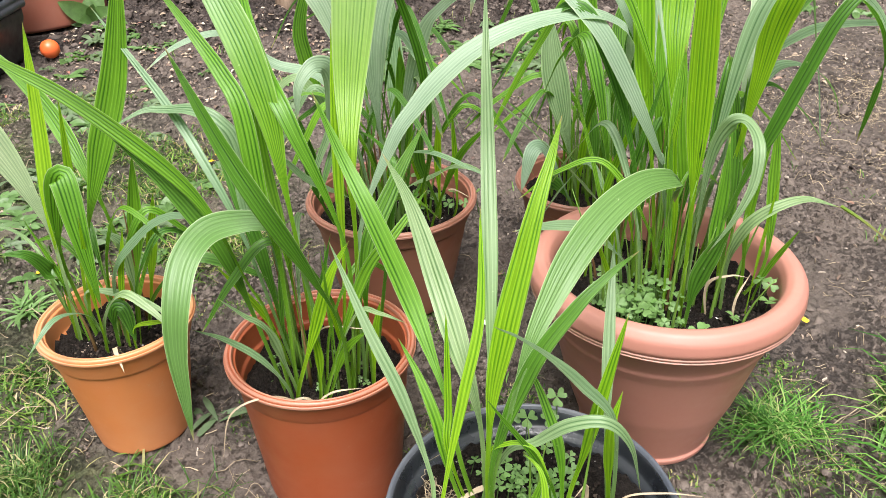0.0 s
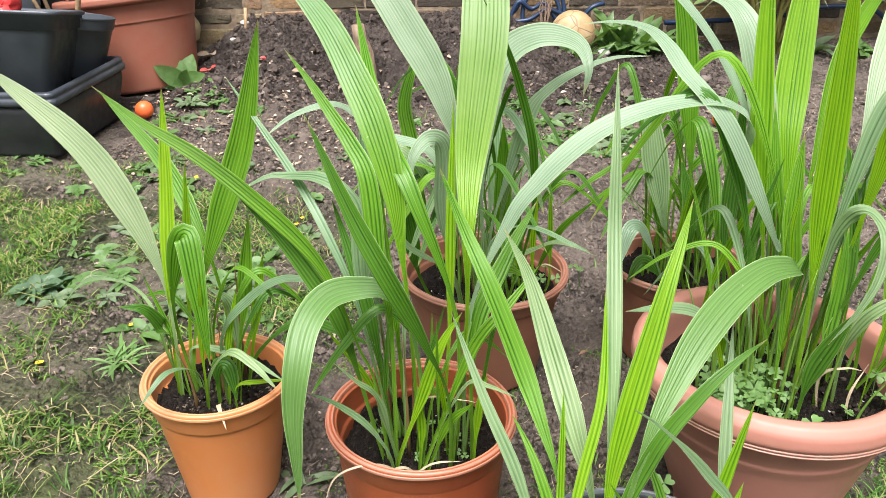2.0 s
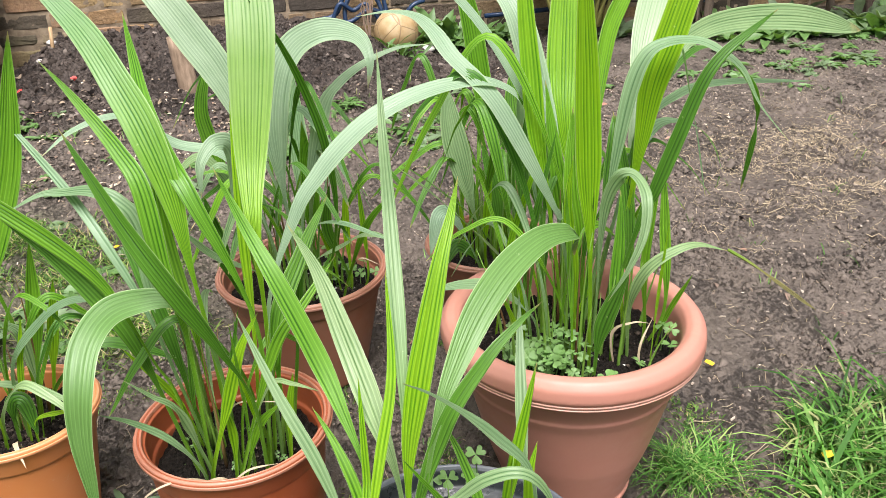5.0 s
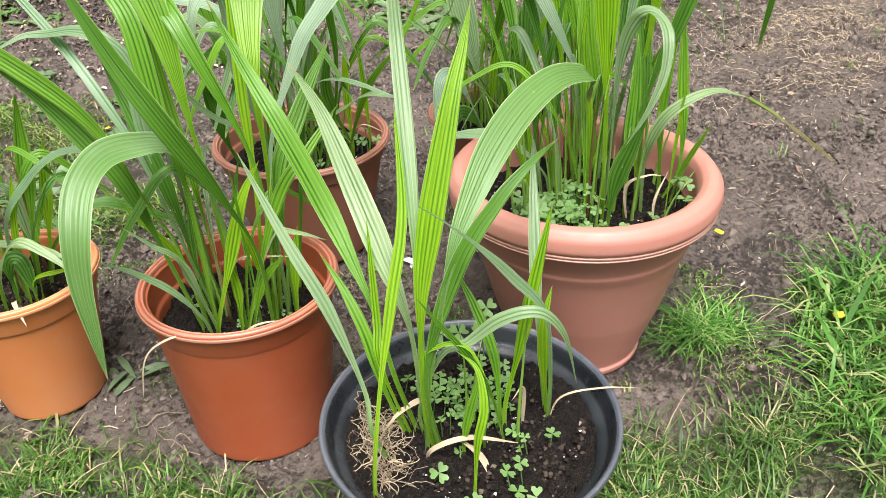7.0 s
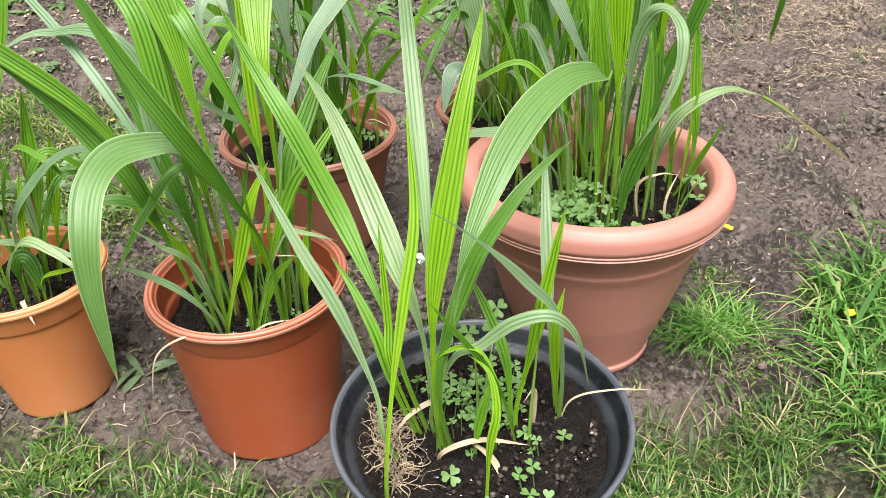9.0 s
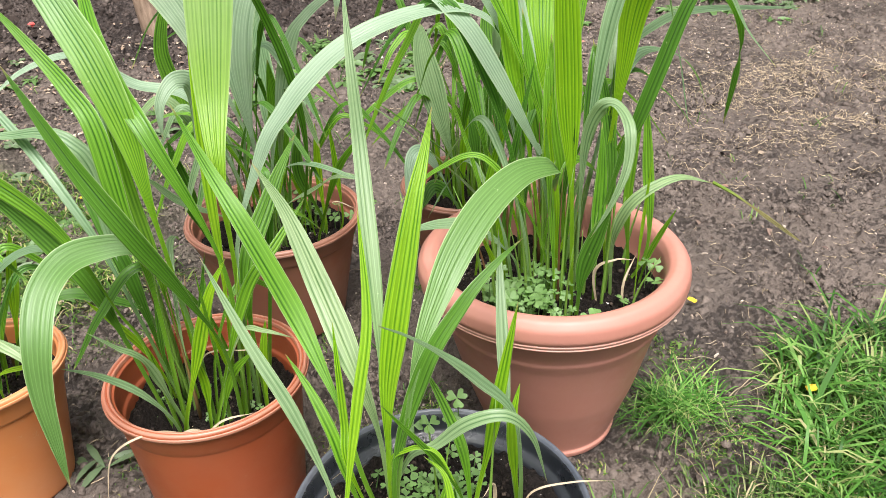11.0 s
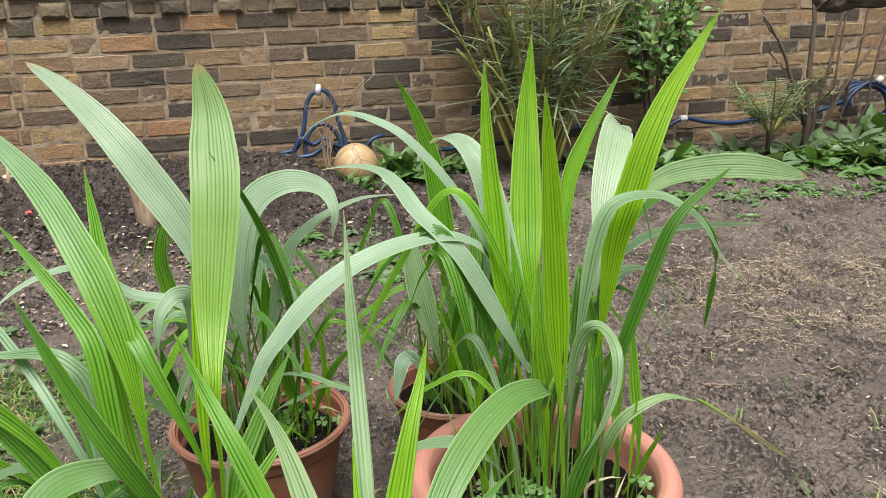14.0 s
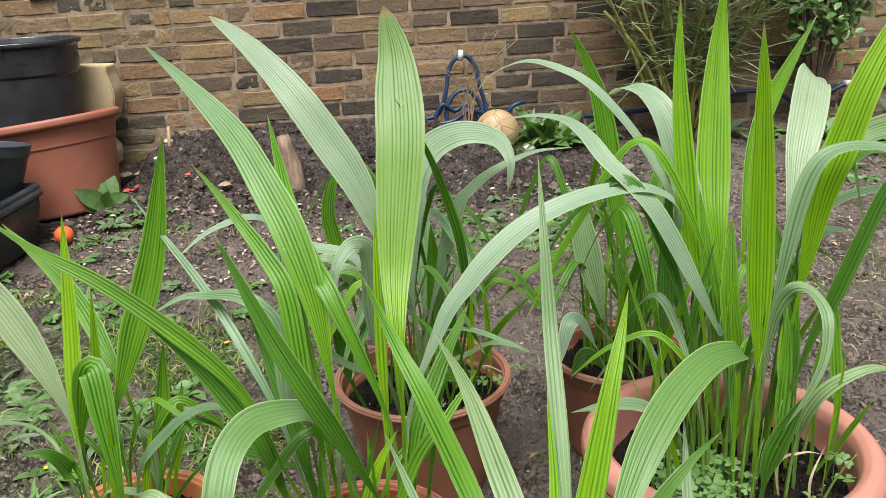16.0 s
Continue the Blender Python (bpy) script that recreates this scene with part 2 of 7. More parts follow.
def lathe(profile, segs=64, wobble=0.0, seed=0):
    """A body of revolution from (radius, height) pairs, very slightly out of true."""
    bm = bmesh.new()
    rows = []
    for k, (r, z) in enumerate(profile):
        row = []
        for i in range(segs):
            a = 2 * math.pi * i / segs
            rr = r * (1 + wobble * math.sin(2 * a + seed) + 0.5 * wobble * math.sin(3 * a + 2 * seed))
            row.append(bm.verts.new((rr * math.cos(a), rr * math.sin(a), z)))
        rows.append(row)
    for a, b in zip(rows, rows[1:]):
        for i in range(segs):
            j = (i + 1) % segs
            bm.faces.new((a[i], a[j], b[j], b[i]))
    return bm


def rounded(profile, steps=4, amount=0.3):
    """Rounds the corners of an open (radius, height) profile, by 6 mm at most."""
    out = [profile[0]]
    for a, b, c in zip(profile, profile[1:], profile[2:]):
        ka, kc = (min(amount, 0.006 / max(1e-6, math.hypot(q[0] - b[0], q[1] - b[1]))) for q in (a, c))
        p0 = (b[0] + (a[0] - b[0]) * ka, b[1] + (a[1] - b[1]) * ka)
        p1 = (b[0] + (c[0] - b[0]) * kc, b[1] + (c[1] - b[1]) * kc)
        for s in range(steps + 1):
            t = s / steps
            out.append(tuple((1 - t) ** 2 * p0[i] + 2 * t * (1 - t) * b[i] + t * t * p1[i] for i in (0, 1)))
    out.append(profile[-1])
    return out


def tube(points, radius, segs=8, taper=1.0, cap=True):
    """A round tube along a list of points; taper is the end radius over the start radius."""
    bm = bmesh.new()
    pts = [Vector(p) for p in points]
    rings, n = [], len(pts)
    side = Vector((0.31, 0.77, 0.55))
    for k, p in enumerate(pts):
        t = (pts[min(k + 1, n - 1)] - pts[max(k - 1, 0)]).normalized()
        s = side - t * side.dot(t)
        s = s.normalized() if s.length > 1e-4 else t.orthogonal().normalized()
        side = s
        b = t.cross(s)
        r = radius * (1 + (taper - 1) * k / max(1, n - 1))
        rings.append([bm.verts.new(p + (s * math.cos(2 * math.pi * i / segs) + b * math.sin(2 * math.pi * i / segs)) * r) for i in range(segs)])
    for a, b in zip(rings, rings[1:]):
        for i in range(segs):
            j = (i + 1) % segs
            bm.faces.new((a[i], a[j], b[j], b[i]))
    if cap:
        bm.faces.new(rings[0][::-1])
        bm.faces.new(rings[-1])
    return bm


def bezier(p0, p1, p2, p3, n):
    out = []
    for k in range(n):
        t = k / (n - 1)
        out.append(Vector(p0) * (1 - t) ** 3 + Vector(p1) * 3 * t * (1 - t) ** 2 + Vector(p2) * 3 * t * t * (1 - t) + Vector(p3) * t ** 3)
    return out


def smooth_curve(points, per=8):
    """A smooth run of points through the given ones."""
    p = [Vector(q) for q in points]
    p = [p[0] * 2 - p[1]] + p + [p[-1] * 2 - p[-2]]
    out = []
    for a, b, c, d in zip(p, p[1:], p[2:], p[3:]):
        for k in range(per):
            t = k / per
            out.append(0.5 * (2 * b + (c - a) * t + (2 * a - 5 * b + 4 * c - d) * t * t + (3 * b - a - 3 * c + d) * t ** 3))
    return out + [p[-2]]


# ---- the ground ----
WALL_Y = 4.03


def step(a, b, x):
    t = min(1.0, max(0.0, (x - a) / (b - a)))
    return t * t * (3 - 2 * t)


def grassy(x, y):
    """How much grass grows at a spot: 0 is bare mud, 1 is lawn."""
    n = noise.fractal(Vector((x * 2.3, y * 2.3, 4.0)), 1.0, 2.0, 3)
    left = step(-0.42, -0.62, x + 0.10 * (y - 1.2)) * step(2.75, 2.2, y)
    mid = 0.95 * step(-0.05, -0.3, x) * step(1.35, 1.6, y) * step(2.4, 2.0, y)
    right = step(0.67, 0.76, x + 0.35 * (0.72 - y)) * step(0.98, 0.84, y - 0.10 * (x - 0.6)) + 0.6 * math.exp(-((x - 0.585) / 0.045) ** 2 - ((y - 0.88) / 0.035) ** 2)
    front = step(0.05, -0.07, y - 0.70 - 0.62 * max(0.0, -x - 0.05))
    far = step(-1.1, -1.6, x) * step(3.2, 2.6, y)
    return min(1.0, max(0.0, max(left * (0.75 + 0.7 * n), mid * (0.6 + 0.8 * n), right * (1.0 + 0.3 * n), front * (1.0 + 0.4 * n), far)))


def ground_height(x, y):
    """Trodden mud, with a dug bed that rises towards the wall."""
    v = Vector((x, y, 0.0))
    z = 0.010 * noise.noise(v * 2.1) + 0.006 * noise.noise(v * 7.0)
    near = step(6, 3, math.hypot(x, y - 2))
    z += near * (0.008 * noise.noise(v * 17.0) + 0.009 * noise.noise(v * 36.0) + 0.009 * abs(noise.noise(v * 62.0)))
    # crumbled, trodden patches between smoother ones, and the hollow in which one pot sits
    rough = near * step(-0.1, 0.35, noise.noise(v * 4.5))
    z += near * (0.35 + 0.65 * rough) * (0.020 * abs(noise.noise(v * 33.0)) + 0.014 * abs(noise.noise(v * 71.0)) - 0.008)
    # clods, parted by cracks
    if near > 0.0 and -1.3 < x < 2.8 and 0.4 < y < 3.2:
        w = v + Vector((noise.noise(v * 30.0), noise.noise(v * 30.0 + Vector((7, 0, 0))), 0.0)) * 0.016
        d, e = noise.voronoi(w * 26.0)[0], noise.voronoi(w * 62.0)[0]
        z -= near * (0.3 + 0.7 * rough) * (0.008 * (1.0 - step(0.0, 0.42, d[1] - d[0])) + 0.008 * (1.0 - step(0.0, 0.5, e[1] - e[0])))
    z -= 0.016 * math.exp(-(((x + 0.080) ** 2 + (y - 0.882) ** 2) / 0.018) ** 2)
    bed = step(2.9, 3.95, y + 0.10 * noise.noise(v * 3.0)) * step(4.3, 4.1, y)
    side = 1.0 - 0.72 * step(0.2, 0.62, x)
    bank = 0.12 + 0.88 * step(-1.22, -0.82, x)
    z += bed * 0.175 * side * bank
    clod = step(2.95, 3.2, y) * step(1.0, 0.5, x) * step(4.3, 4.0, y) * bank
    z += clod * (0.042 * abs(noise.noise(v * 6.0)) + 0.042 * abs(noise.noise(v * 15.0)) + 0.026 * noise.noise(v * 32.0))
    heap = math.exp(-((x - 0.28) / 0.22) ** 2 - ((y - 3.62) / 0.2) ** 2)
    z += 0.075 * heap
    hole = math.exp(-(((x + 0.10) / 0.19) ** 2 + ((y - 3.38) / 0.14) ** 2) ** 2)
    return z - 0.17 * hole


def spread(lo, hi, fine, far):
    """Evenly spaced inside, wider and wider outside."""
    inner = list(np.arange(lo, hi + fine / 2, fine))
    g = [0.06 * 1.45 ** k for k in range(40)]
    out, s = [], 0.0
    for d in g:
        s += d
        if s > far:
            break
        out.append(s)
    return [lo - o for o in out[::-1]] + inner + [hi + o for o in out]


gx = [x for x in spread(-1.8, 3.0, 0.014, 300.0) if not -0.9 < x < 1.25] + list(np.arange(-0.9, 1.2501, 0.0044))
gy = [y for y in spread(0.45, 4.1, 0.014, 300.0) if not 0.5 < y < 1.65] + list(np.arange(0.5, 1.6501, 0.0044))
gx.sort()
gy.sort()
gverts = [(x, y, ground_height(x, y)) for y in gy for x in gx]
nx = len(gx)
gfaces = [(j * nx + i, j * nx + i + 1, (j + 1) * nx + i + 1, (j + 1) * nx + i) for j in range(len(gy) - 1) for i in range(nx - 1)]


def make_ground():
    n = Nodes("trodden_garden_mud")
    p = n.place()
    crumb = n.noise(p, 60, 7, 0.7)
    mid = n.noise(p, 9, 5, 0.6)
    big = n.noise(p, 1.6, 4)
    patch = n.ramp(n.noise(p, 5.5, 4), (0.44, 0.0), (0.56, 1.0))
    mud = n.mix(n.ramp(crumb, (0.25, 0.0), (0.75, 1.0)), (0.074, 0.059, 0.047), (0.170, 0.139, 0.112))
    # damp crumbly pits with their shade painted dark, and dry, pale crusts
    pit = n.math("ADD", n.noise(p, 90, 6, 0.72), n.math("MULTIPLY", n.math("SUBTRACT", 1.0, patch), 0.10))
    dark = n.ramp(pit, (0.36, 1.0), (0.52, 0.0))
    mud = n.mix(n.math("MULTIPLY", dark, 0.16), mud, (0.026, 0.021, 0.018))
    mud = n.mix(n.ramp(n.noise(p, 34, 5, 0.7), (0.56, 0.0), (0.70, 0.22)), mud, (0.20, 0.17, 0.145))
    mud = n.mix(n.ramp(mid, (0.45, 0.0), (0.65, 0.22)), mud, (0.070, 0.058, 0.051))
    mud = n.mix(1.0, mud, n.ramp(big, (0.3, 0.78), (0.7, 1.28)), "MULTIPLY")
    attr = n.add("ShaderNodeAttribute")
    attr.attribute_name = "turf"
    turf = n.mix(n.ramp(n.noise(p, 30, 5, 0.7), (0.35, 0.0), (0.65, 1.0)), (0.026, 0.036, 0.012), (0.085, 0.105, 0.034))
    soil = n.mix(n.ramp(crumb, (0.3, 0.0), (0.75, 1.0)), (0.018, 0.014, 0.0115), (0.11, 0.086, 0.07))
    attr2 = n.add("ShaderNodeAttribute")
    attr2.attribute_name = "dug"
    col = n.mix(n.math("MULTIPLY", attr.outputs["Fac"], n.ramp(mid, (0.3, 0.45), (0.6, 0.95))), mud, turf)
    col = n.mix(attr2.outputs["Fac"], col, soil)
    h = n.math("ADD", n.math("ADD", n.math("MULTIPLY", crumb, 0.8), n.math("MULTIPLY", n.math("SUBTRACT", 0.6, dark), 1.1)), n.math("MULTIPLY", n.noise(p, 24, 6, 0.7), 1.6))
    rough = n.ramp(n.noise(p, 4.5, 4), (0.38, 0.5), (0.62, 0.9))
    return n.done(n.surface(col, rough, n.bump(h, 1.0, 0.014), 0.0, 0.35))


ground = tagged(sheet("ground", gverts, gfaces, make_ground()), "trodden brown garden mud with thin grass and a dug bed", "ground", kind="structure")
for title, values in (("turf", [grassy(x, y) for x, y, _ in gverts]), ("dug", [step(2.95, 3.15, y + 0.12 * noise.noise(Vector((x * 3, y * 3, 1)))) * step(1.3, 0.9, x) * step(4.2, 4.1, y) for x, y, _ in gverts])):
    ground.data.attributes.new(title, "FLOAT", "POINT").data.foreach_set("value", values)

# ---- pots ----
def pot_shell(profile, material, thing, name="pot", wobble=0.004, seed=1):
    return part(name, lathe(rounded(profile), 72, wobble, seed), material, thing)


def soil_disc(thing, radius, z, seed):
    """Lumpy compost filling a pot."""
    bm = bmesh.new()
    rings, segs = 32, 96
    rows = []
    for k in range(rings + 1):
        r = radius * k / rings
        row = []
        for i in range(segs):
            a = 2 * math.pi * i / segs
            x, y = r * math.cos(a), r * math.sin(a)
            v = Vector((x, y, seed * 3.1))
            h = 0.010 * noise.noise(v * 22) + 0.016 * abs(noise.noise(v * 55)) + 0.013 * noise.noise(v * 120)
            row.append(bm.verts.new((x, y, z + h * (1 if k < rings else 0.2))))
        rows.append(row)
    for a, b in zip(rows, rows[1:]):
        for i in range(segs):
            j = (i + 1) % segs
            bm.faces.new((a[i], a[j], b[j], b[i]))
    bmesh.ops.remove_doubles(bm, verts=bm.verts, dist=1e-6)
    return part("soil", bm, POTTING, thing)


def nursery_pot(thing, R, H, base, material, seed, soil_z, lip, rim_h=0.04, foot=0.0):
    """A tapering plastic pot with a wide flat collar and a thin double lip."""
    t = 0.0035
    k = (R - 0.0085 - base) / H
    collar = R - 0.0035
    ridges = [(R - 0.0140 - 0.0006 * (j // 2), H - 0.013 - 0.007 * (j // 2) - 0.001 * (j % 2)) for j in range(6)] if base < 0.1 and R > 0.12 and foot < 0 else []
    prof = [(base - 0.02, foot + 0.004), (base - 0.004, foot), (base, foot + 0.004), (base + k * (H - rim_h), H - rim_h - 0.003), (collar - 0.0078, H - rim_h), (collar - 0.0070, H - rim_h + 0.002),
            (collar, H - 0.011), (R, H - 0.009), (R, H - 0.002), (R - 0.003, H), (R - 0.009, H - 0.001), (R - 0.011, H - 0.006), (R - 0.014, H - 0.007), *ridges, (R - 0.016, H - rim_h),
            (R - 0.020, H - rim_h - 0.004), (base + k * (soil_z - 0.03) - t, soil_z - 0.03), (base - 0.02, 0.012)]
    pot_shell(prof, material, thing, seed=seed)
    pot_shell([(R - 0.002, H - 0.0088), (R + 0.0012, H - 0.0085), (R + 0.0012, H - 0.0045), (R - 0.0006, H - 0.0040), (R - 0.0004, H - 0.001), (R - 0.002, H + 0.0008), (R - 0.0045, H + 0.0006), (R - 0.0052, H - 0.002), (R - 0.0064, H - 0.002), (R - 0.0072, H + 0.0), (R - 0.0095, H - 0.0004), (R - 0.0105, H - 0.004)], lip, thing, "rim", seed=seed)
    r_in = base + k * soil_z - t + 0.001
    soil_disc(thing, r_in, soil_z, seed)


# worn lips, paler than their pots: the rim highlight is painted in
ORANGE_LIP = plastic("worn_highlit_orange_lip", (0.58, 0.24, 0.10), (0.50, 0.30, 0.19), 0.4, 0.5)
TERRACOTTA_LIP = plastic("worn_highlit_terracotta_lip", (0.40, 0.145, 0.085), (0.40, 0.235, 0.165), 0.4, 0.6)
BROWN_LIP = plastic("worn_highlit_brown_lip", (0.34, 0.15, 0.10), (0.30, 0.19, 0.14), 0.45, 0.5)
pot_a = tagged(empty("potted_plant", -0.3805, 1.002, 0), "small palm grass in an orange plastic pot on grassy mud", "potted plant", "potted palm grasses")
nursery_pot(pot_a, 0.110, 0.213, 0.070, ORANGE, 1, 0.172, ORANGE_LIP)
pot_b = tagged(empty("potted_plant", -0.080, 0.882, 0), "tall palm grass in a terracotta-red plastic pot on bare mud", "potted plant", "potted palm grasses")
nursery_pot(pot_b, 0.127, 0.225, 0.097, TERRACOTTA, 2, 0.166, TERRACOTTA_LIP, 0.04, -0.014)
pot_e = tagged(empty("potted_plant", 0.035, 1.324, 0), "palm grass and seedlings in a brown terracotta-coloured pot", "potted plant", "potted palm grasses")
pot_f = tagged(empty("potted_plant", 0.405, 1.365, 0), "dark palm grass in a low brown pot on mud", "potted plant", "potted palm grasses")
nursery_pot(pot_e, 0.155, 0.214, 0.105, BROWN_CLAY, 3, 0.165, BROWN_LIP, 0.034)
nursery_pot(pot_f, 0.13, 0.20, 0.09, BROWN_CLAY, 4, 0.165, BROWN_LIP, 0.034)

pot_c = tagged(empty("potted_plant", 0.3965, 0.909, 0), "large dense palm grass in a wide faded terracotta planter with clover", "potted plant", "potted palm grasses")
pot_shell([(0.0757, 0.006), (0.0907, 0.0), (0.0975, 0.003), (0.0995, 0.012), (0.0963, 0.016), (0.1241, 0.10), (0.1484, 0.195), (0.1555, 0.212), (0.1539, 0.217), (0.1617, 0.246), (0.1649, 0.256), (0.1787, 0.259), (0.1820, 0.2605), (0.1813, 0.2635),
           (0.1862, 0.272), (0.1848, 0.288), (0.1766, 0.298), (0.1656, 0.300), (0.1565, 0.294), (0.1519, 0.282), (0.1501, 0.25), (0.1384, 0.19), (0.0761, 0.02)], PINK_CLAY, pot_c, seed=3)
soil_disc(pot_c, 0.1470, 0.238, 5)
CLAY_LIP = plastic("pale_clay_lip", (0.46, 0.235, 0.175), (0.42, 0.27, 0.21), 0.5, 0.5)
pot_shell([(0.1790, 0.2578), (0.1828, 0.2584), (0.1834, 0.2600), (0.1822, 0.2612), (0.1820, 0.2622), (0.1836, 0.2632), (0.1840, 0.2650), (0.1828, 0.2662)], CLAY_LIP, pot_c, "lip", seed=3)

pot_d = tagged(empty("potted_plant", 0.158, 0.62, 0), "young palm grass and clover in a round black plastic tub", "potted plant", "potted palm grasses")
pot_shell([(0.10, 0.004), (0.125, 0.0), (0.130, 0.006), (0.150, 0.13), (0.153, 0.134), (0.161, 0.162), (0.165, 0.164), (0.165, 0.168), (0.162, 0.169), (0.158, 0.164), (0.153, 0.146), (0.146, 0.143), (0.140, 0.138),
           (0.136, 0.11), (0.10, 0.02)], BLACK, pot_d, seed=5)
soil_disc(pot_d, 0.1425, 0.134, 7)
RIM_GREY = plastic("patchy_grey_rim", (0.060, 0.070, 0.085), (0.19, 0.20, 0.21), 0.36, 0.7)
pot_shell([(0.1648, 0.1625), (0.1668, 0.163), (0.1668, 0.1695), (0.1650, 0.1712), (0.1622, 0.1700), (0.1600, 0.1665)], RIM_GREY, pot_d, "rim", seed=5)

# ---- palm grass blades ----
UP_OUT = ((0, -0.3, 0.95), (0, -0.95, 0.25))
OUT_UP = ((0, -0.86, 0.5), (0, -0.3, 0.95))


def blade(plant, points, width, material, face=(0, -0.86, 0.5), peak=0.5, name="leaf", neck=0.34):
    """A pleated blade along a smooth curve: a narrow sheath at the foot, widest at peak, drawn out to a point. face is where its upper side looks (foot and tip)."""
    line = smooth_curve(points, 9)
    n = len(line)
    lengths = [0.0]
    for a, b in zip(line, line[1:]):
        lengths.append(lengths[-1] + (b - a).length)
    total = lengths[-1]
    f0, f1 = (face if isinstance(face[0], tuple) else (face, face))
    folds = max(3, round(width / 0.0047))
    across = folds * 2
    crease = (0.035 if material == LEAF_ARCH else (0.16 if material in (LEAF_PALE, LEAF_SHEEN, LEAF_SHEEN_TIP) else 0.26)) / folds
    seed = sum(p[0] * 37 + p[2] * 11 for p in points)
    verts, uvs, ridges, faces = [], [], [], []
    lanes = [2 * i / across - 1 + (1.25 / across * noise.noise((seed * 1.3 + i * 3.1, 4.0, 0)) if 0 < i < across else 0.0) for i in range(across + 1)]
    peak = max(peak, neck + 0.25)
    foot = min(0.0052, width * 0.36) / width
    for k, p in enumerate(line):
        s = lengths[k] / total
        t = (line[min(k + 1, n - 1)] - line[max(k - 1, 0)]).normalized()
        want = Vector(f0).lerp(Vector(f1), s)
        want = want + Vector((noise.noise((seed, s * 2.2, 0)), noise.noise((seed, s * 2.2, 5)), 0)) * 0.35
        nor = want - t * want.dot(t)
        nor = nor.normalized() if nor.length > 0.05 else t.orthogonal().normalized()
        side = t.cross(nor)
        if s < peak:
            w = foot + (1 - foot) * math.sin(math.pi / 2 * max(0.0, (s - neck) / (peak - neck))) ** 1.5
        else:
            w = max(0.012, max(0.0, math.cos(math.pi / 2 * (s - peak) / (1 - peak))) ** (0.6 if peak > 0.6 else 0.9))
        w *= width * (1 + 0.05 * noise.noise((seed, s * 9, 2)))
        trough = 1.5 * (1 - step(0.05, 0.42, s)) + 0.10
        for i in range(across + 1):
            c = lanes[i]
            pleat = (0.5 if i % 2 else -0.5) * min(1.0, s * 5) * (1 - 0.6 * abs(c)) * (1 + 0.7 * noise.noise((seed + i * 1.7, s * 1.5, 11)))
            lift = trough * (abs(c) ** 1.6 - 0.5) * w * 0.5 + pleat * width * crease + 0.012 * width * noise.noise((seed + c, s * 14, 7))
            verts.append(p + side * (c * w / 2) + nor * lift)
            uvs.append(((c + 1) / 2, s))
            ridges.append(i / 2)
    for k in range(n - 1):
        for i in range(across):
            a = k * (across + 1) + i
            faces.append((a, a + 1, a + across + 2, a + across + 1))
    return sheet(name, verts, faces, material, plant, uv=uvs, fold=ridges)


blade(pot_a, [(-0.052, -0.015, 0.166), (-0.050, -0.008, 0.280), (-0.057, 0.000, 0.376), (-0.092, 0.013, 0.476), (-0.144, 0.027, 0.561), (-0.243, 0.040, 0.655)], 0.040, LEAF_SHEEN, (0, -.86, .5), 0.62)
blade(pot_a, [(-0.058, -0.010, 0.166), (-0.053, -0.005, 0.298), (-0.046, 0.000, 0.385), (-0.040, 0.030, 0.497), (-0.035, 0.060, 0.623)], 0.0234, LEAF_YOUNG, (0, -.86, .5), 0.5)
blade(pot_a, [(-0.029, 0.000, 0.166), (-0.034, 0.000, 0.217), (-0.010, 0.010, 0.343), (0.028, 0.020, 0.450), (0.071, 0.030, 0.564), (0.106, 0.040, 0.713)], 0.0378, LEAF, (0, -.86, .5), 0.5)
blade(pot_a, [(-0.032, 0.000, 0.166), (-0.049, 0.000, 0.304), (-0.030, -0.020, 0.394), (-0.001, -0.045, 0.456), (0.011, -0.070, 0.385), (0.016, -0.080, 0.277)], 0.0324, LEAF, (0, -.86, .5), 0.55)
blade(pot_a, [(-0.050, 0.000, 0.166), (-0.068, 0.000, 0.247), (-0.094, 0.030, 0.316), (-0.158, 0.080, 0.327), (-0.257, 0.150, 0.271), (-0.426, 0.270, 0.037)], 0.0252, LEAF_PALE, (0, -.35, .94), 0.55)
blade(pot_a, [(-0.053, 0.000, 0.166), (-0.063, 0.000, 0.218), (-0.061, -0.010, 0.282), (-0.076, -0.030, 0.336), (-0.109, -0.040, 0.349)], 0.0270, LEAF_DARK, (0, -.35, .94), 0.55)
blade(pot_a, [(0.022, 0.023, 0.166), (0.029, 0.030, 0.235), (0.042, 0.040, 0.316), (0.061, 0.050, 0.441)], 0.0216, LEAF, (0, -.86, .5), 0.5)
blade(pot_a, [(0.035, 0.038, 0.166), (0.047, 0.050, 0.243), (0.059, 0.065, 0.312), (0.068, 0.080, 0.365)], 0.0180, LEAF_YOUNG, (0, -.86, .5), 0.5)
blade(pot_a, [(0.015, -0.020, 0.166), (0.023, -0.030, 0.292), (0.074, -0.050, 0.364), (0.127, -0.070, 0.403), (0.189, -0.100, 0.408)], 0.0216, LEAF_PALE, (0, -.35, .94), 0.5)
blade(pot_a, [(0.016, 0.038, 0.166), (0.021, 0.050, 0.243), (0.017, 0.050, 0.302), (-0.012, 0.050, 0.327)], 0.0225, LEAF_PALE, (0, -.35, .94), 0.5)
blade(pot_a, [(-0.013, -0.020, 0.166), (-0.013, -0.050, 0.245), (-0.036, -0.100, 0.281), (-0.066, -0.140, 0.254)], 0.0144, LEAF_PALE, (0, -.35, .94), 0.5)
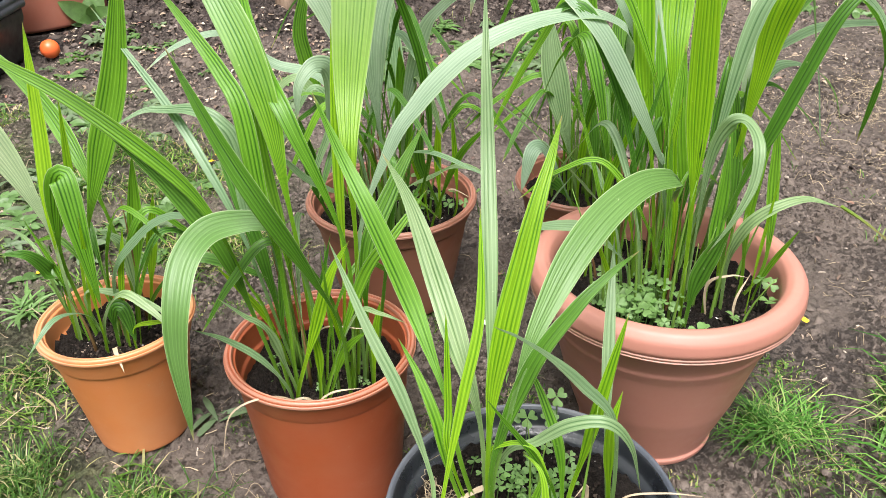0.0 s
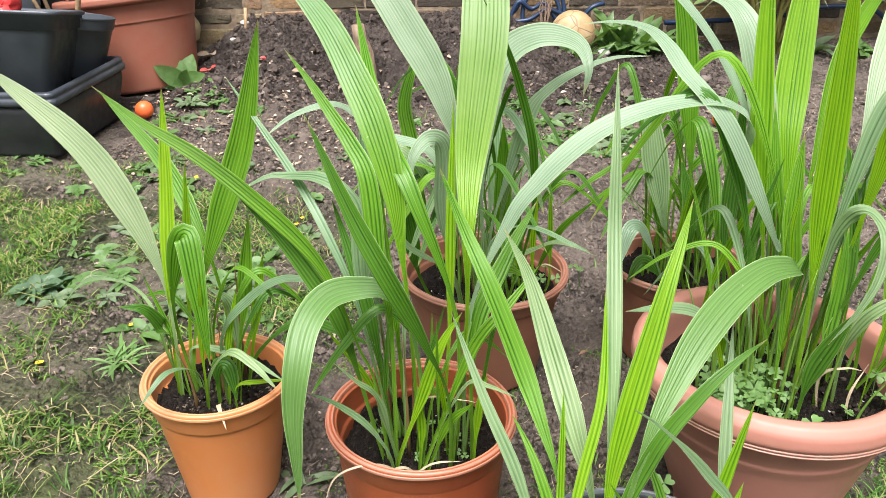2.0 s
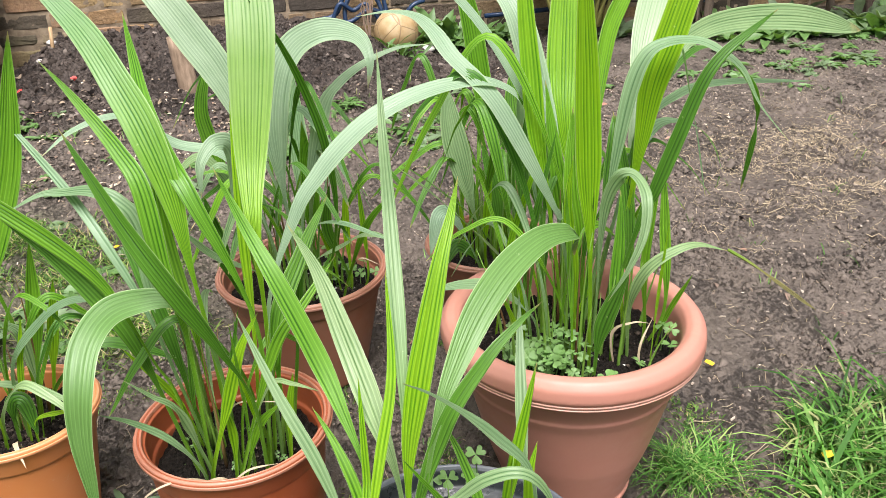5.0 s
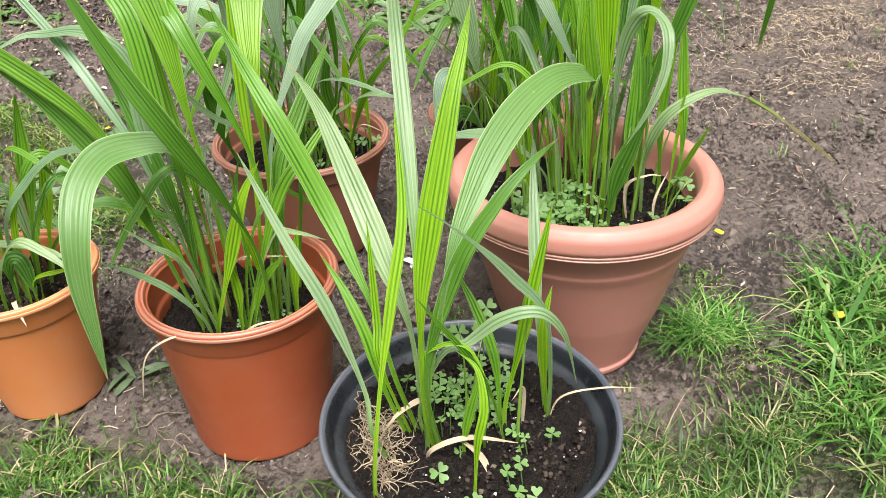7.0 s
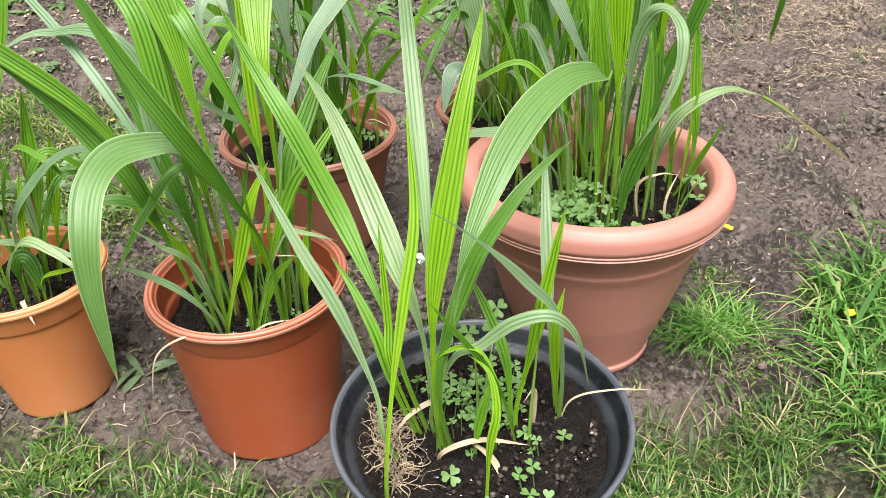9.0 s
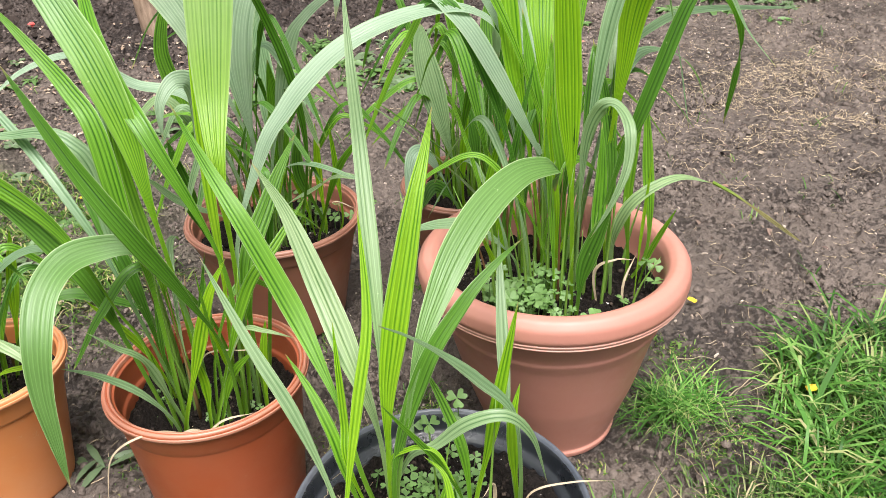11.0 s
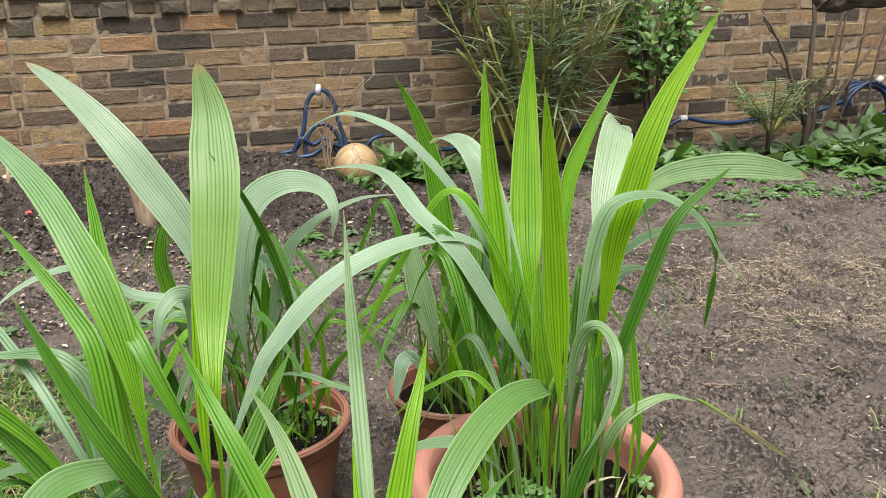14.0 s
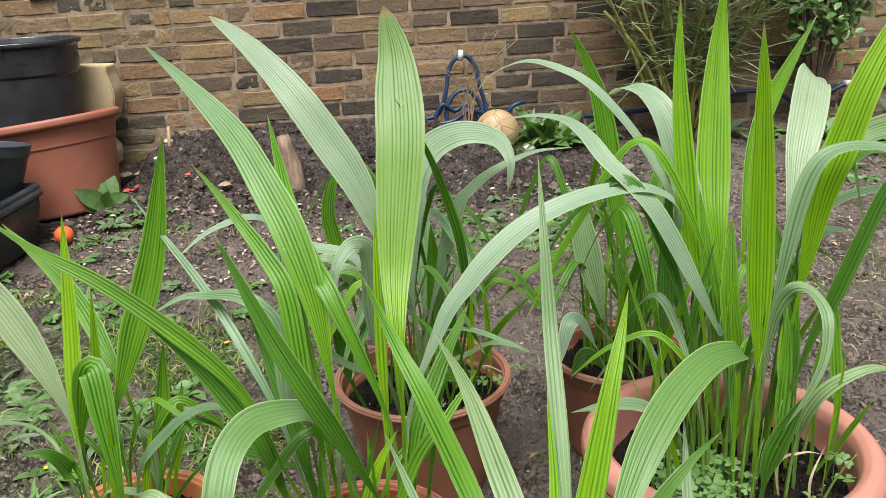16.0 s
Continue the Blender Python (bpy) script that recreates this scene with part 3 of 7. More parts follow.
blade(pot_a, [(-0.025, 0.000, 0.166), (-0.034, 0.000, 0.251), (0.025, -0.030, 0.268), (0.073, -0.070, 0.274), (0.119, -0.100, 0.262)], 0.0135, LEAF_PALE, (0, -.35, .94), 0.5)
blade(pot_a, [(0.006, -0.030, 0.166), (0.010, -0.035, 0.239), (0.028, -0.040, 0.246), (0.037, -0.050, 0.197)], 0.0225, LEAF_DARK, (0, -.86, .5), 0.5)
blade(pot_a, [(0.032, -0.041, 0.166), (0.039, -0.050, 0.221), (0.080, -0.065, 0.239), (0.119, -0.080, 0.251)], 0.0090, LEAF_YOUNG, (0, -.35, .94), 0.4)
blade(pot_a, [(0.005, 0.071, 0.166), (0.005, 0.080, 0.205), (-0.007, 0.100, 0.295), (-0.032, 0.120, 0.387), (-0.098, 0.200, 0.471), (-0.203, 0.280, 0.556)], 0.0270, LEAF, (0, -.86, .5), 0.5)
blade(pot_a, [(-0.035, 0.016, 0.166), (-0.042, 0.020, 0.224), (-0.033, 0.060, 0.400), (-0.026, 0.080, 0.515)], 0.0144, LEAF_YOUNG, (0, -.86, .5), 0.5)
blade(pot_b, [(0.036, -0.032, 0.166), (0.058, -0.021, 0.345), (0.061, -0.000, 0.488), (0.067, 0.054, 0.558), (0.085, 0.102, 0.688), (0.089, 0.136, 0.750), (0.089, 0.158, 0.794), (0.080, 0.167, 0.845)], 0.058, LEAF_SHEEN_TIP, (0, -.86, .5), 0.8)
blade(pot_b, [(-0.003, -0.022, 0.166), (-0.010, -0.013, 0.353), (-0.018, -0.004, 0.454), (-0.028, 0.018, 0.541), (-0.048, 0.046, 0.611), (-0.071, 0.082, 0.655), (-0.100, 0.122, 0.704), (-0.132, 0.161, 0.738), (-0.174, 0.199, 0.777), (-0.216, 0.220, 0.817)], 0.04, LEAF_SHEEN_TIP, (0, -.86, .5), 0.6)
blade(pot_b, [(0.040, -0.042, 0.166), (0.048, -0.021, 0.370), (-0.003, 0.004, 0.532), (-0.031, 0.057, 0.578), (-0.052, 0.119, 0.626), (-0.065, 0.190, 0.661), (-0.081, 0.278, 0.709)], 0.022, LEAF, (0, -.86, .5), 0.5)
blade(pot_b, [(-0.033, -0.042, 0.166), (-0.034, -0.030, 0.375), (-0.047, -0.019, 0.465), (-0.056, 0.001, 0.557), (-0.077, 0.031, 0.593), (-0.099, 0.060, 0.618), (-0.128, 0.083, 0.656), (-0.156, 0.104, 0.688)], 0.023, LEAF, (0, -.86, .5), 0.55)
blade(pot_b, [(0.038, -0.062, 0.166), (0.035, -0.082, 0.303), (0.007, -0.092, 0.389), (-0.033, -0.092, 0.475), (-0.071, -0.072, 0.548), (-0.115, -0.042, 0.646)], 0.0269, LEAF_DARK, (-.5, -.75, .4), 0.45)
blade(pot_b, [(-0.041, -0.042, 0.166), (-0.056, -0.042, 0.301), (-0.073, -0.042, 0.352), (-0.088, -0.042, 0.403), (-0.108, -0.033, 0.451), (-0.138, -0.023, 0.492), (-0.191, -0.005, 0.539), (-0.252, 0.015, 0.584), (-0.317, 0.041, 0.616), (-0.380, 0.068, 0.655)], 0.022, LEAF, (-.5, -.75, .4), 0.5)
blade(pot_b, [(-0.049, -0.032, 0.166), (-0.094, -0.022, 0.367), (-0.128, -0.012, 0.434), (-0.168, -0.002, 0.492), (-0.211, 0.008, 0.537)], 0.0224, LEAF_DARK, (-.2, -.62, .75), 0.5)
blade(pot_b, [(0.002, -0.042, 0.166), (0.002, -0.045, 0.299), (-0.011, -0.048, 0.392), (-0.036, -0.050, 0.436), (-0.072, -0.058, 0.446), (-0.103, -0.079, 0.447), (-0.123, -0.115, 0.432), (-0.132, -0.148, 0.397), (-0.138, -0.163, 0.346), (-0.138, -0.172, 0.289), (-0.138, -0.178, 0.233)], 0.034, LEAF_ARCH, UP_OUT, 0.6)
blade(pot_b, [(-0.036, -0.002, 0.166), (-0.076, 0.008, 0.378), (-0.112, 0.038, 0.468), (-0.162, 0.098, 0.537), (-0.256, 0.198, 0.635)], 0.0120, LEAF_PALE, (0, -.86, .5), 0.5)
blade(pot_b, [(-0.025, 0.018, 0.166), (-0.068, 0.026, 0.380), (-0.075, 0.035, 0.494), (-0.094, 0.043, 0.530), (-0.123, 0.059, 0.540), (-0.158, 0.080, 0.534), (-0.188, 0.084, 0.532), (-0.224, 0.063, 0.520)], 0.024, LEAF_PALE, (0, -.35, .94), 0.6)
blade(pot_b, [(0.073, 0.027, 0.166), (0.111, 0.048, 0.423), (0.106, 0.068, 0.462), (0.085, 0.068, 0.488), (0.057, 0.068, 0.500)], 0.0135, LEAF_DARK, (0, -.35, .94), 0.5)
blade(pot_b, [(0.055, -0.022, 0.166), (0.063, -0.016, 0.380), (0.110, -0.010, 0.506), (0.145, -0.004, 0.554), (0.178, 0.003, 0.586), (0.213, 0.010, 0.610), (0.255, 0.018, 0.627), (0.305, 0.028, 0.636), (0.352, 0.037, 0.635), (0.384, 0.042, 0.623), (0.403, 0.045, 0.603), (0.411, 0.065, 0.553)], 0.032, LEAF_SHEEN, (0, -.35, .94), 0.62)
blade(pot_b, [(-0.033, 0.040, 0.166), (-0.052, 0.068, 0.304), (-0.066, 0.118, 0.416), (-0.071, 0.168, 0.536), (-0.071, 0.218, 0.634)], 0.0224, LEAF_PALE, (0, -.86, .5), 0.5)
blade(pot_b, [(0.027, 0.021, 0.166), (0.039, 0.038, 0.316), (0.042, 0.068, 0.434), (0.045, 0.088, 0.529), (0.049, 0.118, 0.618)], 0.0135, LEAF_YOUNG, (0, -.86, .5), 0.5)
blade(pot_b, [(0.067, -0.032, 0.166), (0.069, -0.012, 0.346), (0.110, 0.038, 0.428), (0.156, 0.088, 0.490)], 0.0239, LEAF, (0, -.86, .5), 0.55)
blade(pot_b, [(0.020, -0.049, 0.166), (0.026, -0.062, 0.244), (0.057, -0.082, 0.325), (0.083, -0.102, 0.335), (0.114, -0.122, 0.332)], 0.0105, LEAF_PALE, (0, -.35, .94), 0.5)
blade(pot_b, [(-0.030, -0.053, 0.166), (-0.038, -0.062, 0.224), (-0.052, -0.082, 0.308), (-0.075, -0.092, 0.340), (-0.098, -0.102, 0.373)], 0.0135, LEAF_PALE, (0, -.35, .94), 0.5)
blade(pot_b, [(-0.033, -0.070, 0.166), (-0.041, -0.082, 0.222), (-0.065, -0.092, 0.275), (-0.098, -0.102, 0.314), (-0.128, -0.122, 0.347)], 0.0105, LEAF_PALE, (0, -.35, .94), 0.5)
blade(pot_b, [(-0.004, -0.052, 0.166), (0.001, -0.052, 0.234), (-0.003, -0.052, 0.284)], 0.0120, LEAF_YOUNG, (0, -.86, .5), 0.5)
blade(pot_b, [(0.007, -0.052, 0.166), (0.034, -0.067, 0.254), (0.066, -0.082, 0.297)], 0.0120, LEAF, (0, -.86, .5), 0.5)
blade(pot_b, [(0.066, -0.052, 0.166), (0.074, -0.047, 0.258), (0.084, -0.042, 0.311)], 0.0120, LEAF_YOUNG, (0, -.86, .5), 0.6)
blade(pot_b, [(-0.019, 0.007, 0.166), (-0.030, 0.018, 0.352), (-0.045, 0.048, 0.450), (-0.049, 0.068, 0.542), (-0.036, 0.088, 0.602)], 0.0180, LEAF, (0, -.86, .5), 0.5)
blade(pot_b, [(-0.039, 0.007, 0.166), (-0.062, 0.018, 0.354), (-0.082, 0.038, 0.426), (-0.097, 0.058, 0.472), (-0.108, 0.068, 0.508)], 0.0194, LEAF_DARK, (0, -.86, .5), 0.5)
blade(pot_b, [(-0.028, -0.058, 0.166), (-0.030, -0.062, 0.193), (0.001, -0.062, 0.289), (0.027, -0.052, 0.362), (0.053, -0.042, 0.402)], 0.0165, LEAF_YOUNG, (0, -.86, .5), 0.5)
blade(pot_b, [(0.000, -0.052, 0.166), (0.063, -0.042, 0.343), (0.111, -0.022, 0.399), (0.153, 0.018, 0.433)], 0.0150, LEAF, (0, -.86, .5), 0.5)
blade(pot_d, [(-0.050, 0.013, 0.114), (-0.076, 0.020, 0.219), (-0.087, 0.050, 0.282), (-0.103, 0.090, 0.331), (-0.122, 0.130, 0.381), (-0.157, 0.170, 0.466), (-0.184, 0.210, 0.518), (-0.211, 0.244, 0.580)], 0.0243, LEAF, (0, -.86, .5), 0.55)
blade(pot_d, [(-0.040, 0.000, 0.114), (-0.051, 0.000, 0.182), (-0.055, 0.030, 0.275), (-0.070, 0.070, 0.337), (-0.090, 0.130, 0.402), (-0.112, 0.180, 0.468), (-0.138, 0.212, 0.515)], 0.0284, LEAF_PALE, (0, -.86, .5), 0.6)
blade(pot_d, [(-0.053, -0.018, 0.114), (-0.048, 0.001, 0.290), (-0.042, 0.039, 0.400), (-0.036, 0.090, 0.479), (-0.030, 0.144, 0.549), (-0.027, 0.177, 0.623), (-0.020, 0.230, 0.698)], 0.017, LEAF_PALE, (0, -.86, .5), 0.5)
blade(pot_d, [(-0.039, -0.014, 0.114), (-0.053, -0.019, 0.204), (-0.048, -0.005, 0.325), (-0.032, 0.014, 0.401), (-0.014, 0.035, 0.461), (0.006, 0.061, 0.518), (0.024, 0.090, 0.551), (0.041, 0.121, 0.585)], 0.027, LEAF_YOUNG, (0, -.86, .5), 0.5)
blade(pot_d, [(-0.035, -0.014, 0.114), (-0.049, -0.018, 0.211), (-0.031, -0.011, 0.311), (-0.010, 0.008, 0.380), (0.017, 0.038, 0.418), (0.052, 0.075, 0.452), (0.097, 0.116, 0.476), (0.148, 0.158, 0.483), (0.196, 0.195, 0.468), (0.214, 0.225, 0.446), (0.222, 0.245, 0.408)], 0.036, LEAF_ARCH, (.15, -.62, .78), 0.62)
blade(pot_d, [(-0.032, -0.013, 0.114), (-0.050, -0.020, 0.246), (-0.009, 0.000, 0.362), (0.037, 0.020, 0.417), (0.077, 0.040, 0.444), (0.114, 0.060, 0.458)], 0.0189, LEAF_DARK, (0, -.86, .5), 0.5)
blade(pot_d, [(0.091, 0.000, 0.114), (0.090, -0.005, 0.208), (0.081, -0.009, 0.295), (0.043, -0.017, 0.353), (0.004, -0.035, 0.406), (-0.031, -0.060, 0.452), (-0.059, -0.090, 0.489)], 0.015, LEAF_PALE, (0, -.35, .94), 0.5)
blade(pot_d, [(-0.042, 0.000, 0.114), (-0.055, 0.000, 0.183), (-0.032, -0.010, 0.264), (-0.005, -0.020, 0.285), (0.026, -0.035, 0.319), (0.062, -0.045, 0.327), (0.089, -0.045, 0.292), (0.109, -0.035, 0.216)], 0.0140, LEAF_PALE, (0, -.35, .94), 0.5)
blade(pot_d, [(0.036, -0.020, 0.114), (0.039, -0.004, 0.170), (0.057, 0.004, 0.240), (0.072, 0.011, 0.308), (0.085, 0.020, 0.355), (0.099, 0.030, 0.403)], 0.016, LEAF_YOUNG, (0, -.86, .5), 0.55)
blade(pot_d, [(0.096, 0.020, 0.114), (0.091, 0.030, 0.204), (0.096, 0.070, 0.306), (0.120, 0.160, 0.417)], 0.0149, LEAF_PALE, (0, -.86, .5), 0.5)
blade(pot_d, [(0.029, 0.000, 0.114), (0.034, 0.000, 0.160), (0.034, 0.020, 0.225), (0.021, 0.050, 0.274), (0.006, 0.080, 0.309)], 0.0135, LEAF, (0, -.86, .5), 0.5)
blade(pot_d, [(-0.085, -0.016, 0.114), (-0.110, -0.020, 0.184), (-0.112, 0.000, 0.229), (-0.136, 0.030, 0.314), (-0.168, 0.070, 0.382), (-0.202, 0.120, 0.462)], 0.0135, LEAF_PALE, (0, -.86, .5), 0.5)
blade(pot_d, [(-0.103, -0.061, 0.114), (-0.118, -0.070, 0.152), (-0.103, -0.040, 0.239), (-0.076, 0.000, 0.336), (-0.053, 0.040, 0.410), (-0.044, 0.100, 0.500)], 0.0121, LEAF_YOUNG, (0, -.86, .5), 0.5)
blade(pot_d, [(-0.023, -0.100, 0.114), (-0.015, -0.090, 0.210), (-0.005, -0.080, 0.250), (-0.006, -0.060, 0.283), (-0.021, -0.040, 0.293)], 0.0095, LEAF_YOUNG, (0, -.86, .5), 0.5)
blade(pot_d, [(-0.062, 0.014, 0.114), (-0.089, 0.020, 0.207), (-0.101, 0.040, 0.270), (-0.117, 0.070, 0.311), (-0.136, 0.100, 0.342)], 0.0135, LEAF, (0, -.86, .5), 0.5)
blade(pot_d, [(-0.058, 0.013, 0.114), (-0.090, 0.020, 0.238), (-0.088, 0.040, 0.282), (-0.086, 0.060, 0.339), (-0.084, 0.080, 0.388)], 0.0095, LEAF_YOUNG, (0, -.86, .5), 0.5)
blade(pot_d, [(0.095, 0.010, 0.114), (0.088, 0.010, 0.204), (0.086, 0.010, 0.266), (0.098, 0.020, 0.308)], 0.0149, LEAF_YOUNG, (0, -.86, .5), 0.5)
blade(pot_d, [(-0.033, -0.007, 0.114), (-0.051, -0.010, 0.253), (-0.033, -0.020, 0.287), (-0.007, -0.030, 0.286), (0.007, -0.050, 0.258)], 0.0072, LEAF_YOUNG, (0, -.35, .94), 0.5)
blade(pot_c, [(0.010, -0.006, 0.212), (-0.005, -0.009, 0.331), (-0.029, -0.012, 0.455), (-0.028, -0.015, 0.452), (-0.070, -0.015, 0.536), (-0.107, -0.008, 0.605), (-0.133, 0.008, 0.639), (-0.156, 0.032, 0.664), (-0.170, 0.070, 0.688), (-0.184, 0.118, 0.699), (-0.210, 0.172, 0.697), (-0.247, 0.226, 0.684)], 0.031, LEAF_SHEEN, OUT_UP, 0.6)
blade(pot_c, [(0.048, 0.073, 0.212), (0.043, 0.092, 0.352), (0.005, 0.100, 0.474), (-0.042, 0.107, 0.586), (-0.084, 0.125, 0.665), (-0.135, 0.147, 0.729), (-0.170, 0.175, 0.753), (-0.209, 0.216, 0.762), (-0.247, 0.259, 0.743), (-0.269, 0.276, 0.715)], 0.026, LEAF_SHEEN, (0, -.35, .94), 0.6)
blade(pot_c, [(0.027, 0.094, 0.212), (0.014, 0.125, 0.480), (-0.005, 0.154, 0.585), (-0.023, 0.181, 0.672), (-0.039, 0.214, 0.708), (-0.057, 0.257, 0.713), (-0.065, 0.311, 0.694)], 0.045, LEAF_SHEEN, (0, -.35, .94), 0.65)
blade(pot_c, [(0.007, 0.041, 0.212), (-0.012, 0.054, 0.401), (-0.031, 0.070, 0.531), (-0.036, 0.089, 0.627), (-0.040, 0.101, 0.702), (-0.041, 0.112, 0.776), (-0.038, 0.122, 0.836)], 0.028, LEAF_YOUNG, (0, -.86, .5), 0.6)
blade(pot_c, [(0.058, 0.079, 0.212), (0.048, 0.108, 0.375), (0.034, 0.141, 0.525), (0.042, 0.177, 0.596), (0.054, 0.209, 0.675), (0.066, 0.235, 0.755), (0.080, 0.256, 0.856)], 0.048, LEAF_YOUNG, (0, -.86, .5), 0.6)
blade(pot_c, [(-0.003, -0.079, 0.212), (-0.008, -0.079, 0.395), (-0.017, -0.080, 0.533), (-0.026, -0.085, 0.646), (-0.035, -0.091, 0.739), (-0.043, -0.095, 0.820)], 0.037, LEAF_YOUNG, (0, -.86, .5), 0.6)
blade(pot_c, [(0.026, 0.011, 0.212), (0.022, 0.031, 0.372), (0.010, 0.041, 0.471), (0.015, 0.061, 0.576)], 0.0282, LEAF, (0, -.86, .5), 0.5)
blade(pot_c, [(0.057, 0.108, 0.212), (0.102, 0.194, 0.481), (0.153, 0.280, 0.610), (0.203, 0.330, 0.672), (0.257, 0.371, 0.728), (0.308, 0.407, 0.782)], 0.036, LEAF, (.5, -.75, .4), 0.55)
blade(pot_c, [(0.095, 0.077, 0.212), (0.115, 0.101, 0.350), (0.132, 0.125, 0.483), (0.151, 0.154, 0.551), (0.176, 0.193, 0.609), (0.208, 0.237, 0.660), (0.253, 0.306, 0.698), (0.286, 0.361, 0.694), (0.298, 0.411, 0.682), (0.306, 0.441, 0.644)], 0.056, LEAF_SHEEN, (0, -.86, .5), 0.70)
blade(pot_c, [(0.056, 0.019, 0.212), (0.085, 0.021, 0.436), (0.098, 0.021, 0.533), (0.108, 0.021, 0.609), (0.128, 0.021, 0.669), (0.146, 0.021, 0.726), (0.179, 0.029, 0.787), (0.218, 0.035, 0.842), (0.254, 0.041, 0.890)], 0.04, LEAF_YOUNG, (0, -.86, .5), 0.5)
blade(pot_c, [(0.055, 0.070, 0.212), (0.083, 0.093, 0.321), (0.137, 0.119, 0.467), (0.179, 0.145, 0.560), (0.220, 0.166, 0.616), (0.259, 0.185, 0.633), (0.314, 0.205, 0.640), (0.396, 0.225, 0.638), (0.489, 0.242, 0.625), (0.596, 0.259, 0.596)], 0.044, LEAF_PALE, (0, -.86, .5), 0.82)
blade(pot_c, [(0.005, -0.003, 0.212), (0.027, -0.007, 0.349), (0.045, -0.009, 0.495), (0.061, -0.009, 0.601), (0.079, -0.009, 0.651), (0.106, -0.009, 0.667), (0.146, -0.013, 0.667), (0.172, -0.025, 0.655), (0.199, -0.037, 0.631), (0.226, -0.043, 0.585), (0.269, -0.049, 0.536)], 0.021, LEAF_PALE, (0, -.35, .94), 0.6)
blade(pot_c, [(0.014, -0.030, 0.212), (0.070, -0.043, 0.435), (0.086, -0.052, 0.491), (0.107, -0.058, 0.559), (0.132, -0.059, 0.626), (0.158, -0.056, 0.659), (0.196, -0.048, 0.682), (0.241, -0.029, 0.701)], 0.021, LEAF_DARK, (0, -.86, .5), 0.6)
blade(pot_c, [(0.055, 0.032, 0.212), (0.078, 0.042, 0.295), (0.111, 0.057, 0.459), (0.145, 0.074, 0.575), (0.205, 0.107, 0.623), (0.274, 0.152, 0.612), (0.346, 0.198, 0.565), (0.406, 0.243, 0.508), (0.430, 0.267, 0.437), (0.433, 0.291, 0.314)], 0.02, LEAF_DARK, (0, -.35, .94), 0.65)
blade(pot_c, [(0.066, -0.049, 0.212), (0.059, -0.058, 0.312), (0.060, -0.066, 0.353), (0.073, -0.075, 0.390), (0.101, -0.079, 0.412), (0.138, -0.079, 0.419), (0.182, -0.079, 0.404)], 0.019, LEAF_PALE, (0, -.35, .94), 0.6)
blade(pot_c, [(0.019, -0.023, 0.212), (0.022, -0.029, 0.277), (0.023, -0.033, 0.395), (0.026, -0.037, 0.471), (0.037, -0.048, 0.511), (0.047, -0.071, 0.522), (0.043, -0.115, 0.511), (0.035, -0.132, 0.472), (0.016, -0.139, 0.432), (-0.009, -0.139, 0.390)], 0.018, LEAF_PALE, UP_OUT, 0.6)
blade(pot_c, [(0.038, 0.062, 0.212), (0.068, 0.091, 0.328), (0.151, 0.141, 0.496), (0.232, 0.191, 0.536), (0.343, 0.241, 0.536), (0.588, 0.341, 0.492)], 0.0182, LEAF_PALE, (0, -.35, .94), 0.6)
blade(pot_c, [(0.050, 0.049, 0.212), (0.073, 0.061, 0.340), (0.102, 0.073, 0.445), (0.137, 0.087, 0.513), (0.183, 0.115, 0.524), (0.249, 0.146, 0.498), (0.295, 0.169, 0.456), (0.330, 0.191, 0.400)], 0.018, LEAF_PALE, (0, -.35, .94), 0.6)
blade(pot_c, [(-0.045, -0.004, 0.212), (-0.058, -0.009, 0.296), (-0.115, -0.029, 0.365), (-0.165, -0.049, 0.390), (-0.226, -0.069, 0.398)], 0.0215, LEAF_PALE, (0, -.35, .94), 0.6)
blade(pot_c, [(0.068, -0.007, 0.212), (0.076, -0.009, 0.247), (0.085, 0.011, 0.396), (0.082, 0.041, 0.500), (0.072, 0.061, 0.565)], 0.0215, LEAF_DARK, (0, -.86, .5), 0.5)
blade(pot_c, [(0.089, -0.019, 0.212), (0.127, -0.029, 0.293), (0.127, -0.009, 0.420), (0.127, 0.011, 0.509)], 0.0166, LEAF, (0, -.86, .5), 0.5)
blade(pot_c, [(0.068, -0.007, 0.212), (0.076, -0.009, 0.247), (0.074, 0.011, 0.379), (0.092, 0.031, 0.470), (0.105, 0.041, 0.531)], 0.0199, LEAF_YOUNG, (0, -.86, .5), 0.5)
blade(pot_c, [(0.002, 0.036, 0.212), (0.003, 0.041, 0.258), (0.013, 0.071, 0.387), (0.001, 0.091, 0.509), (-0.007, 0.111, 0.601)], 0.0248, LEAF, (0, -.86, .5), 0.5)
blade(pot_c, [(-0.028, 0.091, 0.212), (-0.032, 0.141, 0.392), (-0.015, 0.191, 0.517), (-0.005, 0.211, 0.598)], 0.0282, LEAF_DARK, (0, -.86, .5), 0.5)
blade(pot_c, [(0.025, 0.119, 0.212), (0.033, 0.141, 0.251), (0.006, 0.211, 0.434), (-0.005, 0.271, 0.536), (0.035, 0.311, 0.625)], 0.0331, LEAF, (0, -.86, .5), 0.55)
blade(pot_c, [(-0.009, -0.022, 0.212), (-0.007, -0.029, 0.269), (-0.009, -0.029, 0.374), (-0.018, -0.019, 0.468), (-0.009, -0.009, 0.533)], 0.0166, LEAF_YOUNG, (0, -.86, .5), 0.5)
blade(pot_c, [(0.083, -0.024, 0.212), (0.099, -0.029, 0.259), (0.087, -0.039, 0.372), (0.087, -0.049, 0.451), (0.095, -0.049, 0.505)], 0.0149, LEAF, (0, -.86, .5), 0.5)
